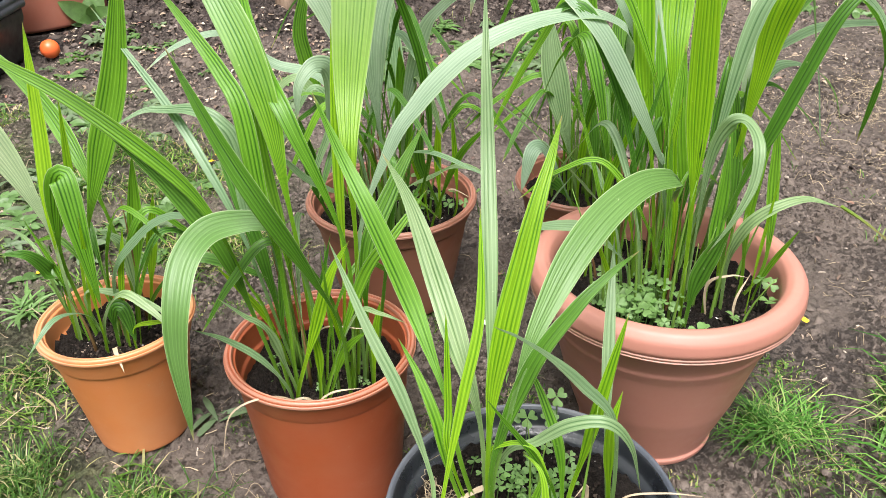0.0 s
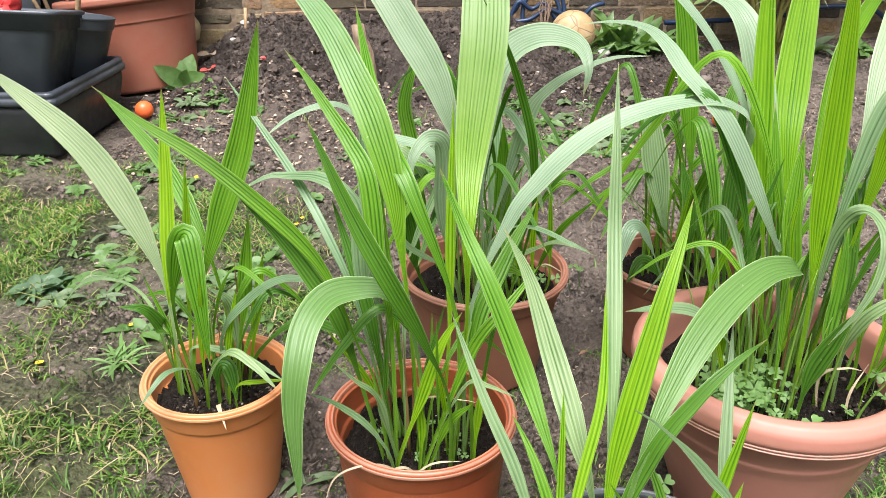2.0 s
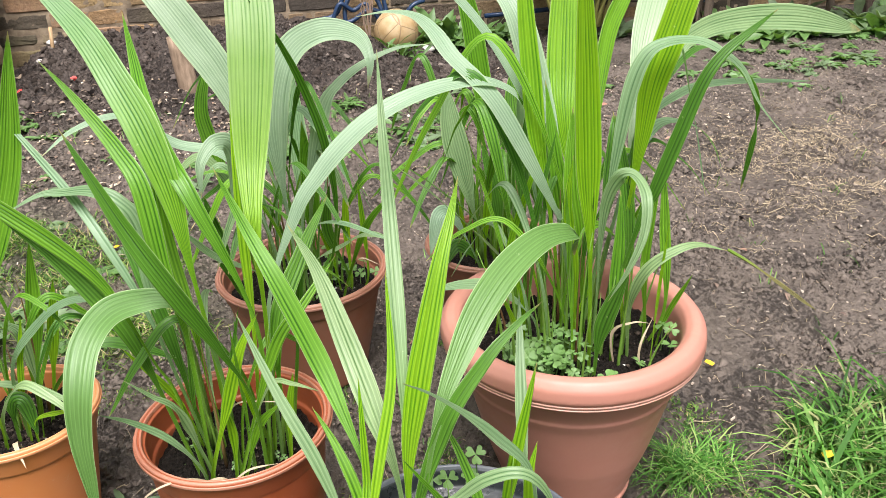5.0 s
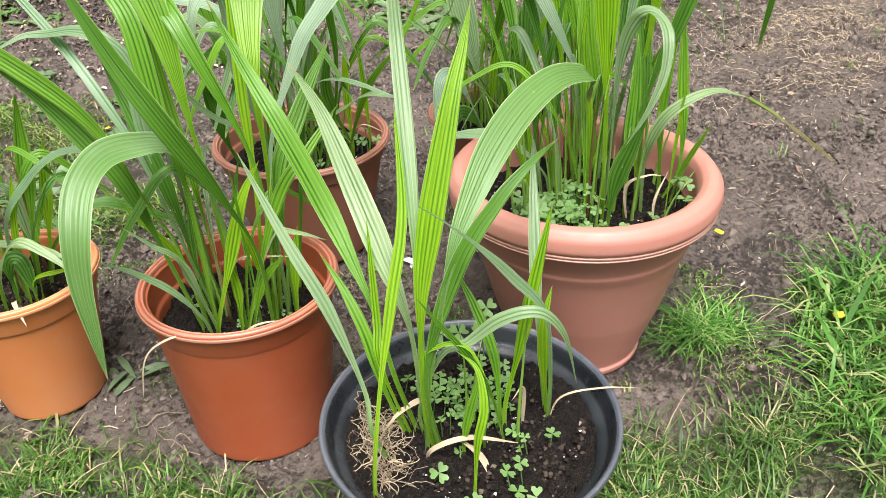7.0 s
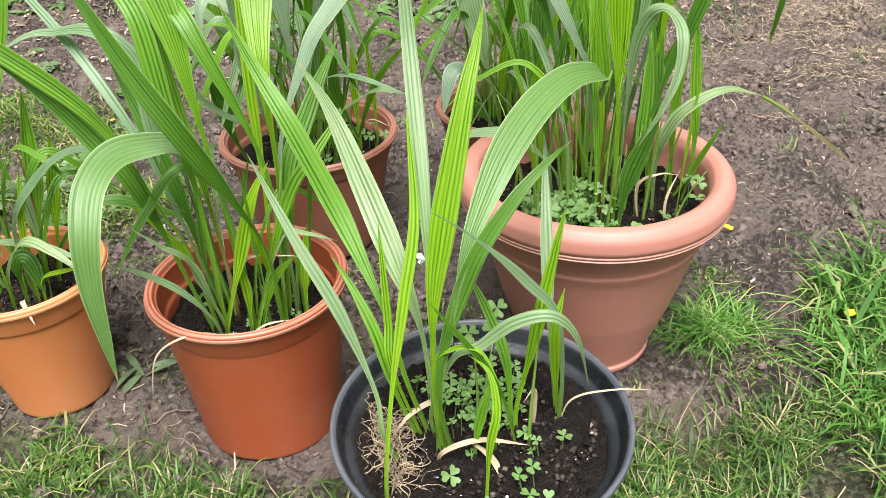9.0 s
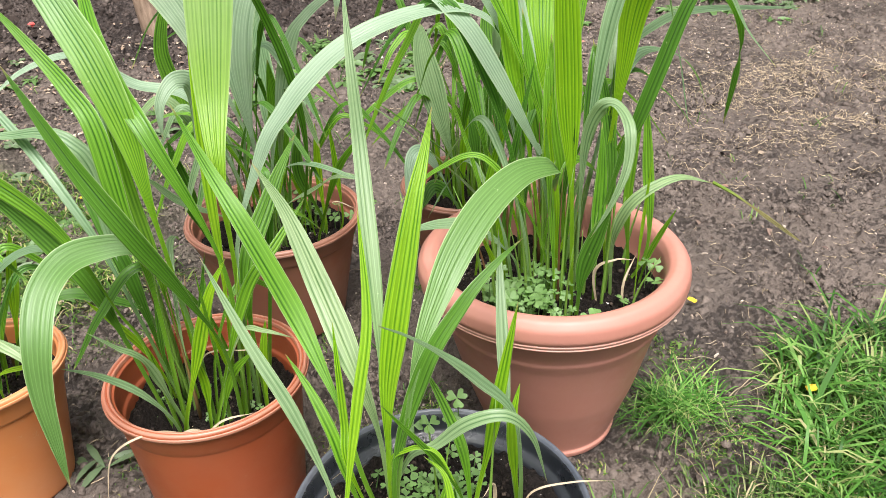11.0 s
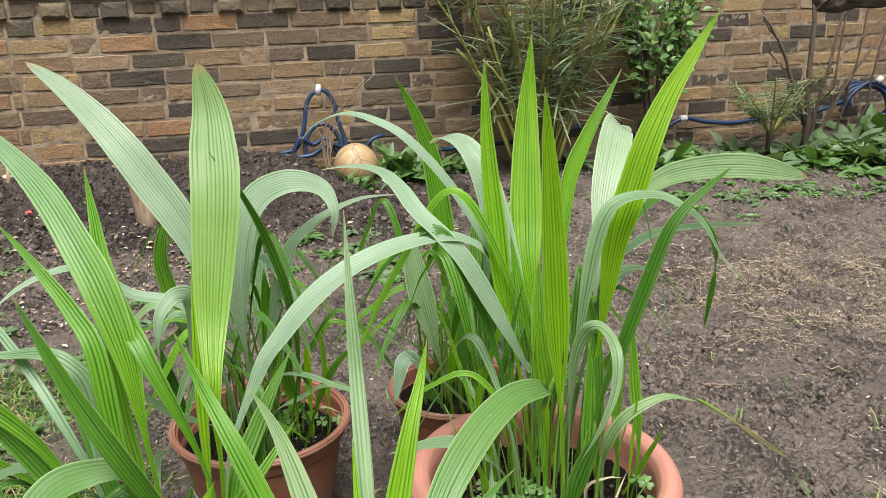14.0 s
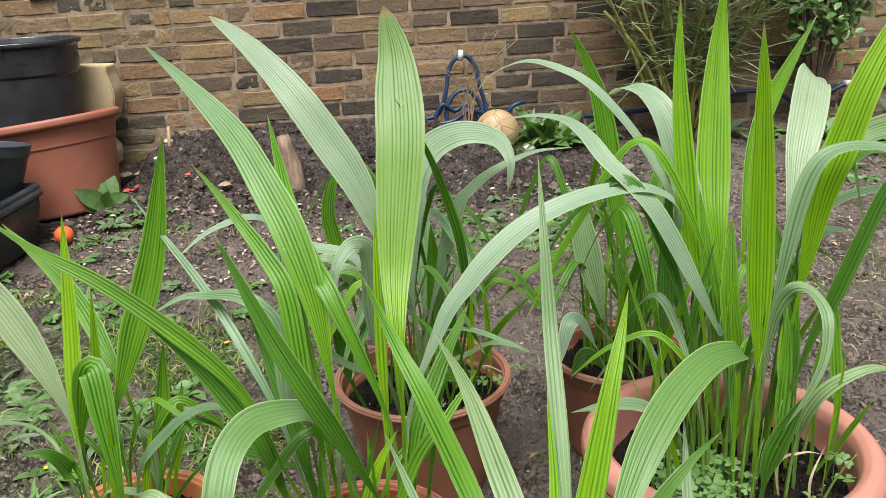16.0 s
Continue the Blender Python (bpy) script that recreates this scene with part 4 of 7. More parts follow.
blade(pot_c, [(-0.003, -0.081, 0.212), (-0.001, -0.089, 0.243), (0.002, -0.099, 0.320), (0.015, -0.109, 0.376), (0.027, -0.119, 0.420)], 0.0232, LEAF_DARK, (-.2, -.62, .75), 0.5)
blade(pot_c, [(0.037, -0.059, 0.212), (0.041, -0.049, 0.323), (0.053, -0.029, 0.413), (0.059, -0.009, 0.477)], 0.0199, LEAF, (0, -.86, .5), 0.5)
blade(pot_f, [(0.031, -0.035, 0.159), (0.017, -0.027, 0.275), (0.000, -0.018, 0.386), (-0.021, -0.010, 0.537), (-0.037, -0.005, 0.639), (-0.060, -0.005, 0.714), (-0.096, -0.005, 0.787)], 0.039, LEAF, (0, -.86, .5), 0.6)
blade(pot_f, [(-0.022, -0.065, 0.159), (-0.056, -0.065, 0.319), (-0.081, -0.045, 0.443), (-0.086, -0.025, 0.516)], 0.0450, LEAF_PALE, (0, -.86, .5), 0.7)
blade(pot_f, [(-0.032, -0.065, 0.159), (-0.088, -0.095, 0.290), (-0.124, -0.115, 0.318), (-0.150, -0.145, 0.253)], 0.0306, LEAF_SHEEN, (0, -.35, .94), 0.6)
blade(pot_f, [(0.005, -0.065, 0.159), (-0.008, -0.065, 0.316), (-0.029, -0.045, 0.419)], 0.0270, LEAF_DARK, (0, -.86, .5), 0.5)
blade(pot_f, [(-0.004, -0.100, 0.159), (-0.066, -0.165, 0.312), (-0.138, -0.215, 0.400), (-0.207, -0.265, 0.472)], 0.0252, LEAF_DARK, (0, -.35, .94), 0.5)
blade(pot_f, [(-0.008, -0.100, 0.159), (-0.018, -0.215, 0.238), (-0.094, -0.265, 0.342), (-0.170, -0.315, 0.437), (-0.226, -0.345, 0.497)], 0.0270, LEAF_PALE, (0, -.35, .94), 0.5)
blade(pot_f, [(-0.037, -0.093, 0.159), (-0.044, -0.125, 0.280), (-0.037, -0.145, 0.426)], 0.0144, LEAF_YOUNG, (0, -.86, .5), 0.5)
blade(pot_f, [(0.039, -0.015, 0.159), (0.032, -0.005, 0.287), (0.043, 0.015, 0.394)], 0.0270, LEAF_DARK, (0, -.86, .5), 0.5)
blade(pot_f, [(0.020, 0.035, 0.159), (-0.016, 0.055, 0.239), (-0.033, 0.075, 0.352)], 0.0270, LEAF_DARK, (0, -.86, .5), 0.5)
blade(pot_f, [(-0.021, -0.065, 0.159), (-0.078, -0.065, 0.229), (-0.114, -0.085, 0.196)], 0.0252, LEAF_DARK, (0, -.86, .5), 0.5)
blade(pot_f, [(0.067, 0.035, 0.159), (0.081, 0.055, 0.257), (0.069, 0.075, 0.371)], 0.0234, LEAF, (0, -.86, .5), 0.5)
blade(pot_e, [(0.008, -0.021, 0.159), (-0.006, -0.024, 0.308), (-0.069, -0.023, 0.525), (-0.094, -0.016, 0.588), (-0.123, -0.004, 0.637), (-0.161, 0.013, 0.697), (-0.201, 0.038, 0.749), (-0.246, 0.058, 0.796), (-0.292, 0.076, 0.832)], 0.056, LEAF_SHEEN, (0, -.86, .5), 0.62)
blade(pot_e, [(-0.003, -0.083, 0.159), (-0.004, -0.124, 0.259), (0.007, -0.144, 0.341), (0.057, -0.204, 0.384), (0.142, -0.274, 0.368)], 0.0162, LEAF_PALE, (0, -.35, .94), 0.5)
blade(pot_e, [(0.080, -0.022, 0.159), (0.087, -0.024, 0.185), (0.085, -0.024, 0.278), (0.089, -0.024, 0.378)], 0.0144, LEAF_YOUNG, (0, -.86, .5), 0.5)
blade(pot_e, [(0.106, -0.021, 0.159), (0.118, -0.024, 0.195), (0.116, -0.024, 0.287), (0.112, -0.024, 0.375)], 0.0108, LEAF_YOUNG, (0, -.86, .5), 0.5)
blade(pot_e, [(0.064, -0.061, 0.159), (0.077, -0.074, 0.214), (0.111, -0.124, 0.335), (0.159, -0.174, 0.415)], 0.0126, LEAF, (0, -.86, .5), 0.5)
blade(pot_e, [(-0.014, -0.081, 0.159), (-0.010, -0.100, 0.284), (-0.017, -0.119, 0.467), (-0.014, -0.124, 0.541), (0.003, -0.124, 0.605), (0.028, -0.124, 0.640), (0.061, -0.134, 0.658), (0.093, -0.147, 0.660), (0.119, -0.173, 0.651), (0.128, -0.199, 0.625), (0.122, -0.204, 0.585)], 0.048, LEAF_SHEEN, UP_OUT, 0.6)
blade(pot_e, [(-0.028, -0.050, 0.159), (-0.051, -0.070, 0.335), (-0.093, -0.074, 0.458), (-0.170, -0.074, 0.492), (-0.222, -0.080, 0.536), (-0.255, -0.097, 0.550), (-0.306, -0.124, 0.540), (-0.347, -0.154, 0.515)], 0.027, LEAF_SHEEN, (0, -.35, .94), 0.6)
blade(pot_e, [(-0.082, 0.074, 0.159), (-0.116, 0.087, 0.361), (-0.134, 0.101, 0.443), (-0.140, 0.111, 0.492), (-0.124, 0.120, 0.550), (-0.095, 0.130, 0.605)], 0.028, LEAF, (0, -.86, .5), 0.6)
blade(pot_e, [(-0.043, -0.101, 0.159), (-0.073, -0.174, 0.371), (-0.074, -0.204, 0.505), (-0.096, -0.224, 0.535), (-0.121, -0.244, 0.513), (-0.127, -0.254, 0.466)], 0.0342, LEAF_SHEEN, UP_OUT, 0.6)
blade(pot_e, [(0.007, -0.048, 0.159), (0.006, -0.061, 0.303), (0.034, -0.074, 0.425), (0.063, -0.091, 0.531), (0.091, -0.107, 0.574), (0.132, -0.122, 0.605), (0.177, -0.141, 0.626), (0.225, -0.164, 0.633)], 0.025, LEAF_SHEEN, (0, -.35, .94), 0.6)
blade(pot_e, [(0.017, -0.021, 0.159), (0.020, -0.024, 0.202), (0.029, -0.024, 0.358), (0.028, -0.024, 0.494)], 0.0324, LEAF, (0, -.86, .5), 0.55)
blade(pot_e, [(0.022, -0.108, 0.159), (0.060, -0.164, 0.363), (0.053, -0.220, 0.505), (0.029, -0.241, 0.605), (-0.002, -0.284, 0.688), (-0.032, -0.324, 0.744)], 0.013, LEAF_DARK, (0, -.86, .5), 0.5)
blade(pot_e, [(0.001, 0.023, 0.159), (0.001, 0.026, 0.200), (0.021, 0.076, 0.373), (0.020, 0.126, 0.576)], 0.0360, LEAF_PALE, (0, -.86, .5), 0.6)
blade(pot_e, [(-0.088, -0.055, 0.159), (-0.119, -0.074, 0.240), (-0.132, -0.084, 0.332), (-0.140, -0.094, 0.408)], 0.0270, LEAF_DARK, (0, -.86, .5), 0.5)
blade(pot_e, [(-0.040, -0.082, 0.159), (-0.060, -0.124, 0.263), (-0.126, -0.204, 0.350), (-0.160, -0.244, 0.410), (-0.183, -0.274, 0.443)], 0.0234, LEAF_PALE, (0, -.35, .94), 0.5)
blade(pot_e, [(0.072, -0.021, 0.159), (0.082, -0.024, 0.198), (0.051, -0.044, 0.301), (0.061, -0.064, 0.394)], 0.0198, LEAF_DARK, (0, -.86, .5), 0.5)
blade(pot_e, [(0.012, -0.051, 0.159), (0.018, -0.074, 0.252), (0.073, -0.124, 0.306), (0.106, -0.164, 0.339), (0.142, -0.224, 0.352)], 0.0252, LEAF_PALE, (0, -.35, .94), 0.5)
blade(pot_c, [(0.201, -0.051, 0.389), (0.227, -0.072, 0.374), (0.267, -0.082, 0.343), (0.330, -0.084, 0.293)], 0.013, LEAF_WITHERED, (0, -.35, .94), 0.3)

# ---- the brick wall: its mortar core (the bricks are laid at the end) ----
def make_mortar():
    n = Nodes("old_lime_mortar")
    p = n.place()
    col = n.mix(n.ramp(n.noise(p, 18, 5), (0.35, 0.0), (0.7, 1.0)), (0.155, 0.120, 0.082), (0.315, 0.25, 0.172))
    return n.done(n.surface(col, 0.95, n.bump(n.noise(p, 120, 5, 0.7), 0.8, 0.004), 0.0, 0.2))


MORTAR = make_mortar()
bm = bmesh.new()
bmesh.ops.create_cube(bm, size=1.0, matrix=Matrix.Translation((0, WALL_Y + 0.1185, 0.62)) @ Matrix.Diagonal((60, 0.22, 1.75, 1)))
wall = tagged(part("wall_north", bm, MORTAR, smooth=False), "old yellow and dark stock brick garden wall", "wall", kind="structure")
# the pointing, smeared unevenly between and over the brick edges
mx, mz = np.arange(-2.6, 4.3, 0.0115), np.arange(0.02, 1.45, 0.0115)
mverts = [(x, WALL_Y + 0.0027 + 0.0036 * noise.noise((x * 26, z * 26, 1.0)) + 0.0032 * noise.noise((x * 62, z * 62, 5.0)), z) for z in mz for x in mx]
mfaces = [(j * len(mx) + i, j * len(mx) + i + 1, (j + 1) * len(mx) + i + 1, (j + 1) * len(mx) + i) for j in range(len(mz) - 1) for i in range(len(mx) - 1)]
sheet("pointing", mverts, mfaces, MORTAR, wall, "sandy lime mortar pointing")


# ---- tubs and clutter by the wall ----
def ring_box(levels, corner=0.03, per=6):
    """A rounded rectangular shell from (half width, half depth, height) levels."""
    bm = bmesh.new()
    rows = []
    for hx, hy, z in levels:
        row = []
        for sx, sy, a0 in ((1, 1, 0), (-1, 1, 90), (-1, -1, 180), (1, -1, 270)):
            for k in range(per):
                a = radians(a0 + 90 * k / (per - 1))
                row.append(bm.verts.new((sx * (hx - corner) + corner * math.cos(a), sy * (hy - corner) + corner * math.sin(a), z)))
        rows.append(row)
    n = len(rows[0])
    for a, b in zip(rows, rows[1:]):
        for i in range(n):
            j = (i + 1) % n
            bm.faces.new((a[i], a[j], b[j], b[i]))
    bm.faces.new(rows[0][::-1])
    return bm


planter = tagged(empty("planter", -1.262, 3.50, -0.022, -5.0, -6.0, 0), "big terracotta-coloured plastic planter with a thick rim, leaning", "planter")
pot_shell([(0.10, 0.028), (0.205, 0.024), (0.212, 0.033), (0.250, 0.296), (0.256, 0.303), (0.256, 0.310), (0.268, 0.371), (0.288, 0.376), (0.294, 0.385), (0.294, 0.402), (0.286, 0.410), (0.270, 0.410), (0.258, 0.395), (0.20, 0.056)], plastic("brick_red_plastic", (0.285, 0.092, 0.055), (0.30, 0.155, 0.105), 0.55, 0.4), planter, "body")
soil_disc(planter, 0.240, 0.31, 11)

def make_handle():
    n = Nodes("weathered_handle_wood")
    c = n.coords((3, 3, 3))
    return n.done(n.surface(n.mix(n.ramp(n.noise(c, 14, 5), (0.3, 0.0), (0.7, 1.0)), (0.15, 0.12, 0.10), (0.30, 0.26, 0.22)), 0.8, n.bump(n.noise(c, 60, 3), 0.4, 0.002)))


tub = tagged(empty("tub", -1.405, 3.70, 0.025), "tall black plastic tub standing by the wall", "tub")
pot_shell([(0.14, 0.004), (0.185, 0.0), (0.190, 0.01), (0.216, 0.53), (0.218, 0.54), (0.210, 0.53), (0.175, 0.03)], GREY_BLACK, tub, "body", 0.006, 2)
pot_shell([(0.215, 0.525), (0.223, 0.535), (0.228, 0.64), (0.240, 0.645), (0.245, 0.652), (0.245, 0.665), (0.234, 0.668), (0.220, 0.62), (0.212, 0.53)], BLACK, tub, "rim", 0.006, 2)
soil_disc(tub, 0.205, 0.45, 13)

spare = tagged(empty("tub", -1.715, 3.80, 0.0, 0, 5, 0), "narrow black plastic tub standing between the water butt and the tub", "tub")
pot_shell([(0.05, 0.004), (0.105, 0.0), (0.11, 0.008), (0.132, 0.50), (0.140, 0.502), (0.145, 0.565), (0.153, 0.568), (0.153, 0.582), (0.144, 0.581), (0.130, 0.50), (0.10, 0.02), (0.02, 0.014)], GREY_BLACK, spare, "body", 0.008, 4)
handle = tagged(part("tool_handle", tube([(-1.98, 3.30, 0.78), (-1.72, 3.27, 0.665), (-1.55, 3.25, 0.60)], 0.014, 9), make_handle()), "weathered grey wooden tool handle resting on the tubs", "tool handle")

butt = tagged(empty("water_butt", -1.93, 3.46, 0.0), "slate-blue ribbed plastic water butt", "water butt")
prof = [(0.22, 0.0), (0.25, 0.01)]
for k in range(6):
    z0 = 0.05 + k * 0.14
    prof += [(0.268, z0), (0.272, z0 + 0.115), (0.262, z0 + 0.122), (0.262, z0 + 0.132)]
prof += [(0.270, 0.90), (0.284, 0.905), (0.284, 0.925), (0.2, 0.95), (0.02, 0.955)]
pot_shell(prof, SLATE, butt, "barrel", 0.002)

DARK_SLATE = plastic("dusty_slate_black_plastic", (0.019, 0.025, 0.030), (0.055, 0.065, 0.071), 0.42, 0.45)
# rims lighter than the bodies: their blue-grey sheen is put into the colour
SLATE_RIM = plastic("sheen_grey_rim_plastic", (0.034, 0.043, 0.053), (0.085, 0.10, 0.11), 0.36, 0.5)
TROUGH_BODY = plastic("slate_black_trough_plastic", (0.015, 0.018, 0.020), (0.06, 0.066, 0.066), 0.42, 0.4)
trough = tagged(empty("trough", -1.415, 2.83, 0.0, 0, 0, 84), "slate-black rectangular plastic trough with a ribbed rim", "trough")
trough.scale = (0.85, 0.86, 0.86)
TALL = 1.36
part("body", ring_box([(a, b, c * TALL) for a, b, c in ((0.26, 0.17, 0.002), (0.27, 0.18, 0.0), (0.275, 0.185, 0.01), (0.295, 0.205, 0.155), (0.30, 0.21, 0.157), (0.305, 0.215, 0.160), (0.305, 0.215, 0.125), (0.285, 0.195, 0.06), (0.27, 0.18, 0.03))], 0.025), TROUGH_BODY, trough)
part("rim", ring_box([(a, b, c + 0.193 * (TALL - 1)) for a, b, c in ((0.300, 0.210, 0.138), (0.318, 0.228, 0.140), (0.322, 0.232, 0.150), (0.320, 0.230, 0.166), (0.313, 0.223, 0.170), (0.316, 0.226, 0.175), (0.316, 0.226, 0.188), (0.308, 0.218, 0.193), (0.296, 0.206, 0.192), (0.290, 0.200, 0.184), (0.288, 0.198, 0.138))], 0.03), SLATE_RIM, trough, "stepped slate rim with a grey sheen painted into its colour")
part("soil", ring_box([(0.284, 0.194, 0.15), (0.284, 0.194, 0.205), (0.14, 0.10, 0.210), (0.01, 0.01, 0.209)], 0.008), POTTING, trough)


def dark_pot(x, y, z, R, H, rx, ry, label):
    ob = tagged(empty("plant_pot", x, y, z, rx, ry, 0), label, "plant pot", "empty plant pots")
    pot_shell([(R * 0.5, 0.004), (R * 0.7, 0.0), (R * 0.73, 0.006), (R * 0.93, H * 0.80), (R * 0.945, H * 0.82), (R * 0.93, H * 0.9), (R * 0.7, 0.02)], DARK_SLATE, ob, "pot")
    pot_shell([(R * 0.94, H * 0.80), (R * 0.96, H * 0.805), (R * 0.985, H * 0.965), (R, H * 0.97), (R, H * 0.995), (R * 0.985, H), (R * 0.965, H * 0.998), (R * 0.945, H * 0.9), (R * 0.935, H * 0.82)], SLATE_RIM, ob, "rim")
    return ob


square = tagged(empty("plant_pot", -1.425, 2.735, 0.180, -9, 4, 6), "empty square grey-black plastic pot standing in the trough", "plant pot", "empty plant pots")
part("pot", ring_box([(0.095, 0.095, 0.004), (0.112, 0.112, 0.0), (0.118, 0.118, 0.006), (0.158, 0.158, 0.216), (0.160, 0.160, 0.226), (0.152, 0.152, 0.226), (0.110, 0.110, 0.012)], 0.035), DARK_SLATE, square)
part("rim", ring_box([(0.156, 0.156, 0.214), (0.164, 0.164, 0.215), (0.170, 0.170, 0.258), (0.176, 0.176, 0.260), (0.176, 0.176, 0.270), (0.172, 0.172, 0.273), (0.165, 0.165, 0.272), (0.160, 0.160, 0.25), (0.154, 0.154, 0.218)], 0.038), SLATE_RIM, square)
dark_pot(-1.385, 3.00, 0.178, 0.168, 0.215, -8, 7, "empty black plastic pot holding cut canes")


def make_wood(name, light, dark, scale=1.0):
    n = Nodes(name)
    c = n.coords((6 * scale, 6 * scale, 1.2 * scale))
    grain = n.noise(c, 12, 6, 0.65)
    col = n.mix(n.ramp(grain, (0.3, 0.0), (0.7, 1.0)), dark, light)
    col = n.mix(n.ramp(n.noise(n.coords(), 9, 3), (0.5, 0.0), (0.7, 0.5)), col, (0.12, 0.09, 0.07))
    return n.done(n.surface(col, 0.85, n.bump(grain, 0.6, 0.004), 0.0, 0.25))


CUT_WOOD = make_wood("cut_pale_wood", (0.34, 0.25, 0.175), (0.15, 0.105, 0.07))
BARK = make_wood("grey_brown_bark", (0.16, 0.12, 0.09), (0.05, 0.038, 0.03))
TWIG = make_wood("pale_brown_twig", (0.34, 0.25, 0.18), (0.17, 0.11, 0.08), 2.0)
CANE = make_wood("pale_cane", (0.50, 0.36, 0.20), (0.30, 0.19, 0.10), 2.0)
for k, (a, b) in enumerate((((-1.40, 3.02, 0.30), (-1.45, 2.97, 0.485)), ((-1.38, 3.03, 0.30), (-1.41, 2.96, 0.495)), ((-1.33, 3.03, 0.30), (-1.285, 2.99, 0.48)))):
    cane = tagged(part("cane", tube([Vector(a).lerp(Vector(b), t / 4) + Vector((0.003 * math.sin(t * 2 + k), 0, 0)) for t in range(5)], 0.007 + 0.002 * (k == 2), 7), CANE), "short cut bamboo cane stuck in a black pot", "cane", "canes in the pot")


def lump(radius, seed, rough=0.25, squash=0.7, sub=3):
    bm = bmesh.new()
    bmesh.ops.create_icosphere(bm, subdivisions=sub, radius=radius)
    for v in bm.verts:
        d = v.co.normalized()
        v.co *= 1 + rough * noise.noise(d * 2.1 + Vector((seed, 0, 0))) + 0.5 * rough * noise.noise(d * 5 + Vector((0, seed, 0)))
        v.co.z *= squash
    return bm


bag = tagged(part("plastic_bag", lump(0.062, 4, 0.6, 0.7), RED), "crumpled red plastic bag lying in a pot", "plastic bag")
bag.matrix_basis = pose(-1.475, 2.79, 0.452)


# a scrolled sandstone bracket
def scroll_stone():
    n = Nodes("yellow_sandstone")
    c = n.coords()
    col = n.mix(n.ramp(n.noise(c, 7, 5), (0.35, 0.0), (0.7, 1.0)), (0.36, 0.285, 0.16), (0.50, 0.415, 0.25))
    col = n.mix(n.ramp(n.noise(c, 3, 4), (0.5, 0.0), (0.75, 0.6)), col, (0.20, 0.17, 0.12))
    mat = n.done(n.surface(col, 0.9, n.bump(n.noise(c, 60, 5, 0.7), 0.5, 0.005), 0.0, 0.2))
    outline = [(-0.10, 0.0), (0.045, 0.0), (0.065, 0.03), (0.070, 0.075), (0.045, 0.115), (0.035, 0.15), (0.052, 0.185), (0.085, 0.225), (0.096, 0.262), (0.106, 0.30), (0.108, 0.345), (0.098, 0.385), (0.090, 0.415), (0.088, 0.435), (0.086, 0.450), (0.078, 0.456), (0.05, 0.456), (-0.10, 0.456)]
    side = [v.to_2d() for v in smooth_curve([(x, z, 0) for x, z in outline], 4)]
    bm = bmesh.new()
    front = [bm.verts.new((x, 0.0, z)) for x, z in side]
    rear = [bm.verts.new((x, 0.15, z)) for x, z in side]
    bm.faces.new(front)
    bm.faces.new(rear[::-1])
    m = len(side)
    for i in range(m):
        j = (i + 1) % m
        bm.faces.new((front[j], front[i], rear[i], rear[j]))
    bmesh.ops.recalc_face_normals(bm, faces=bm.faces)
    bmesh.ops.bevel(bm, geom=[e for e in bm.edges if abs(e.verts[0].co.y - e.verts[1].co.y) < 1e-6], offset=0.006, segments=2, affect="EDGES")
    ob = tagged(part("stone_bracket", bm, mat, smooth=False), "old yellow sandstone scroll bracket leaning on the brick wall", "stone bracket")
    ob.matrix_basis = pose(-1.215, 3.84, 0.10, 0, 2, -2)


scroll_stone()

# a sawn stake, split at the side
bm = tube([(0, 0, -0.12), (-0.004, 0, 0.05), (-0.012, 0.0, 0.12), (-0.024, 0, 0.18), (-0.028, 0, 0.235)], 0.046, 14, 0.7)
for v in bm.verts:
    v.co += Vector((noise.noise(v.co * 16), noise.noise(v.co * 16 + Vector((3, 0, 0))), 0)) * 0.010
    if v.co.z > 0.15 and v.co.x > -0.01:
        v.co.x -= 0.014
stake = tagged(part("wooden_stake", bm, CUT_WOOD), "short weathered wooden stake set in the dug bed", "stake")
stake.matrix_basis = pose(-0.302, 3.36, 0.04)


def ball(name, x, y, z, r, material, label, category):
    bm = bmesh.new()
    bmesh.ops.create_uvsphere(bm, u_segments=32, v_segments=20, radius=r)
    ob = tagged(part(name, bm, material), label, category)
    ob.matrix_basis = pose(x, y, z, 30, 20, 10)
    return ob


def make_leather():
    n = Nodes("scuffed_tan_football")
    c = n.coords()
    seams = n.add("ShaderNodeTexVoronoi")
    seams.feature = "DISTANCE_TO_EDGE"
    n.link(c, seams.inputs["Vector"])
    seams.inputs["Scale"].default_value = 10.0
    line = n.ramp(seams.outputs["Distance"], (0.0, 1.0), (0.035, 0.0))
    col = n.mix(n.ramp(n.noise(c, 16, 5), (0.35, 0.0), (0.7, 1.0)), (0.29, 0.19, 0.08), (0.44, 0.34, 0.20))
    col = n.mix(n.ramp(n.noise(c, 5, 4), (0.52, 0.0), (0.7, 0.6)), col, (0.30, 0.17, 0.06))
    col = n.mix(n.math("MULTIPLY", line, 0.7), col, (0.12, 0.07, 0.03))
    h = n.math("SUBTRACT", 1.0, line)
    return n.done(n.surface(col, 0.6, n.bump(h, 0.5, 0.003)))


ball("football", 0.622, 3.795, 0.143, 0.104, make_leather(), "scuffed tan leather football lying in the bed", "ball")
tagged(ball("toy_ball", -1.133, 3.015, 0.034, 0.034, BALL_ORANGE, "small bright orange plastic ball on the mud", "ball"), group="orange balls")
tagged(ball("toy_ball", 0.995, 2.80, 0.030, 0.030, BALL_ORANGE, "small bright orange plastic ball on the mud", "ball"), group="orange balls")

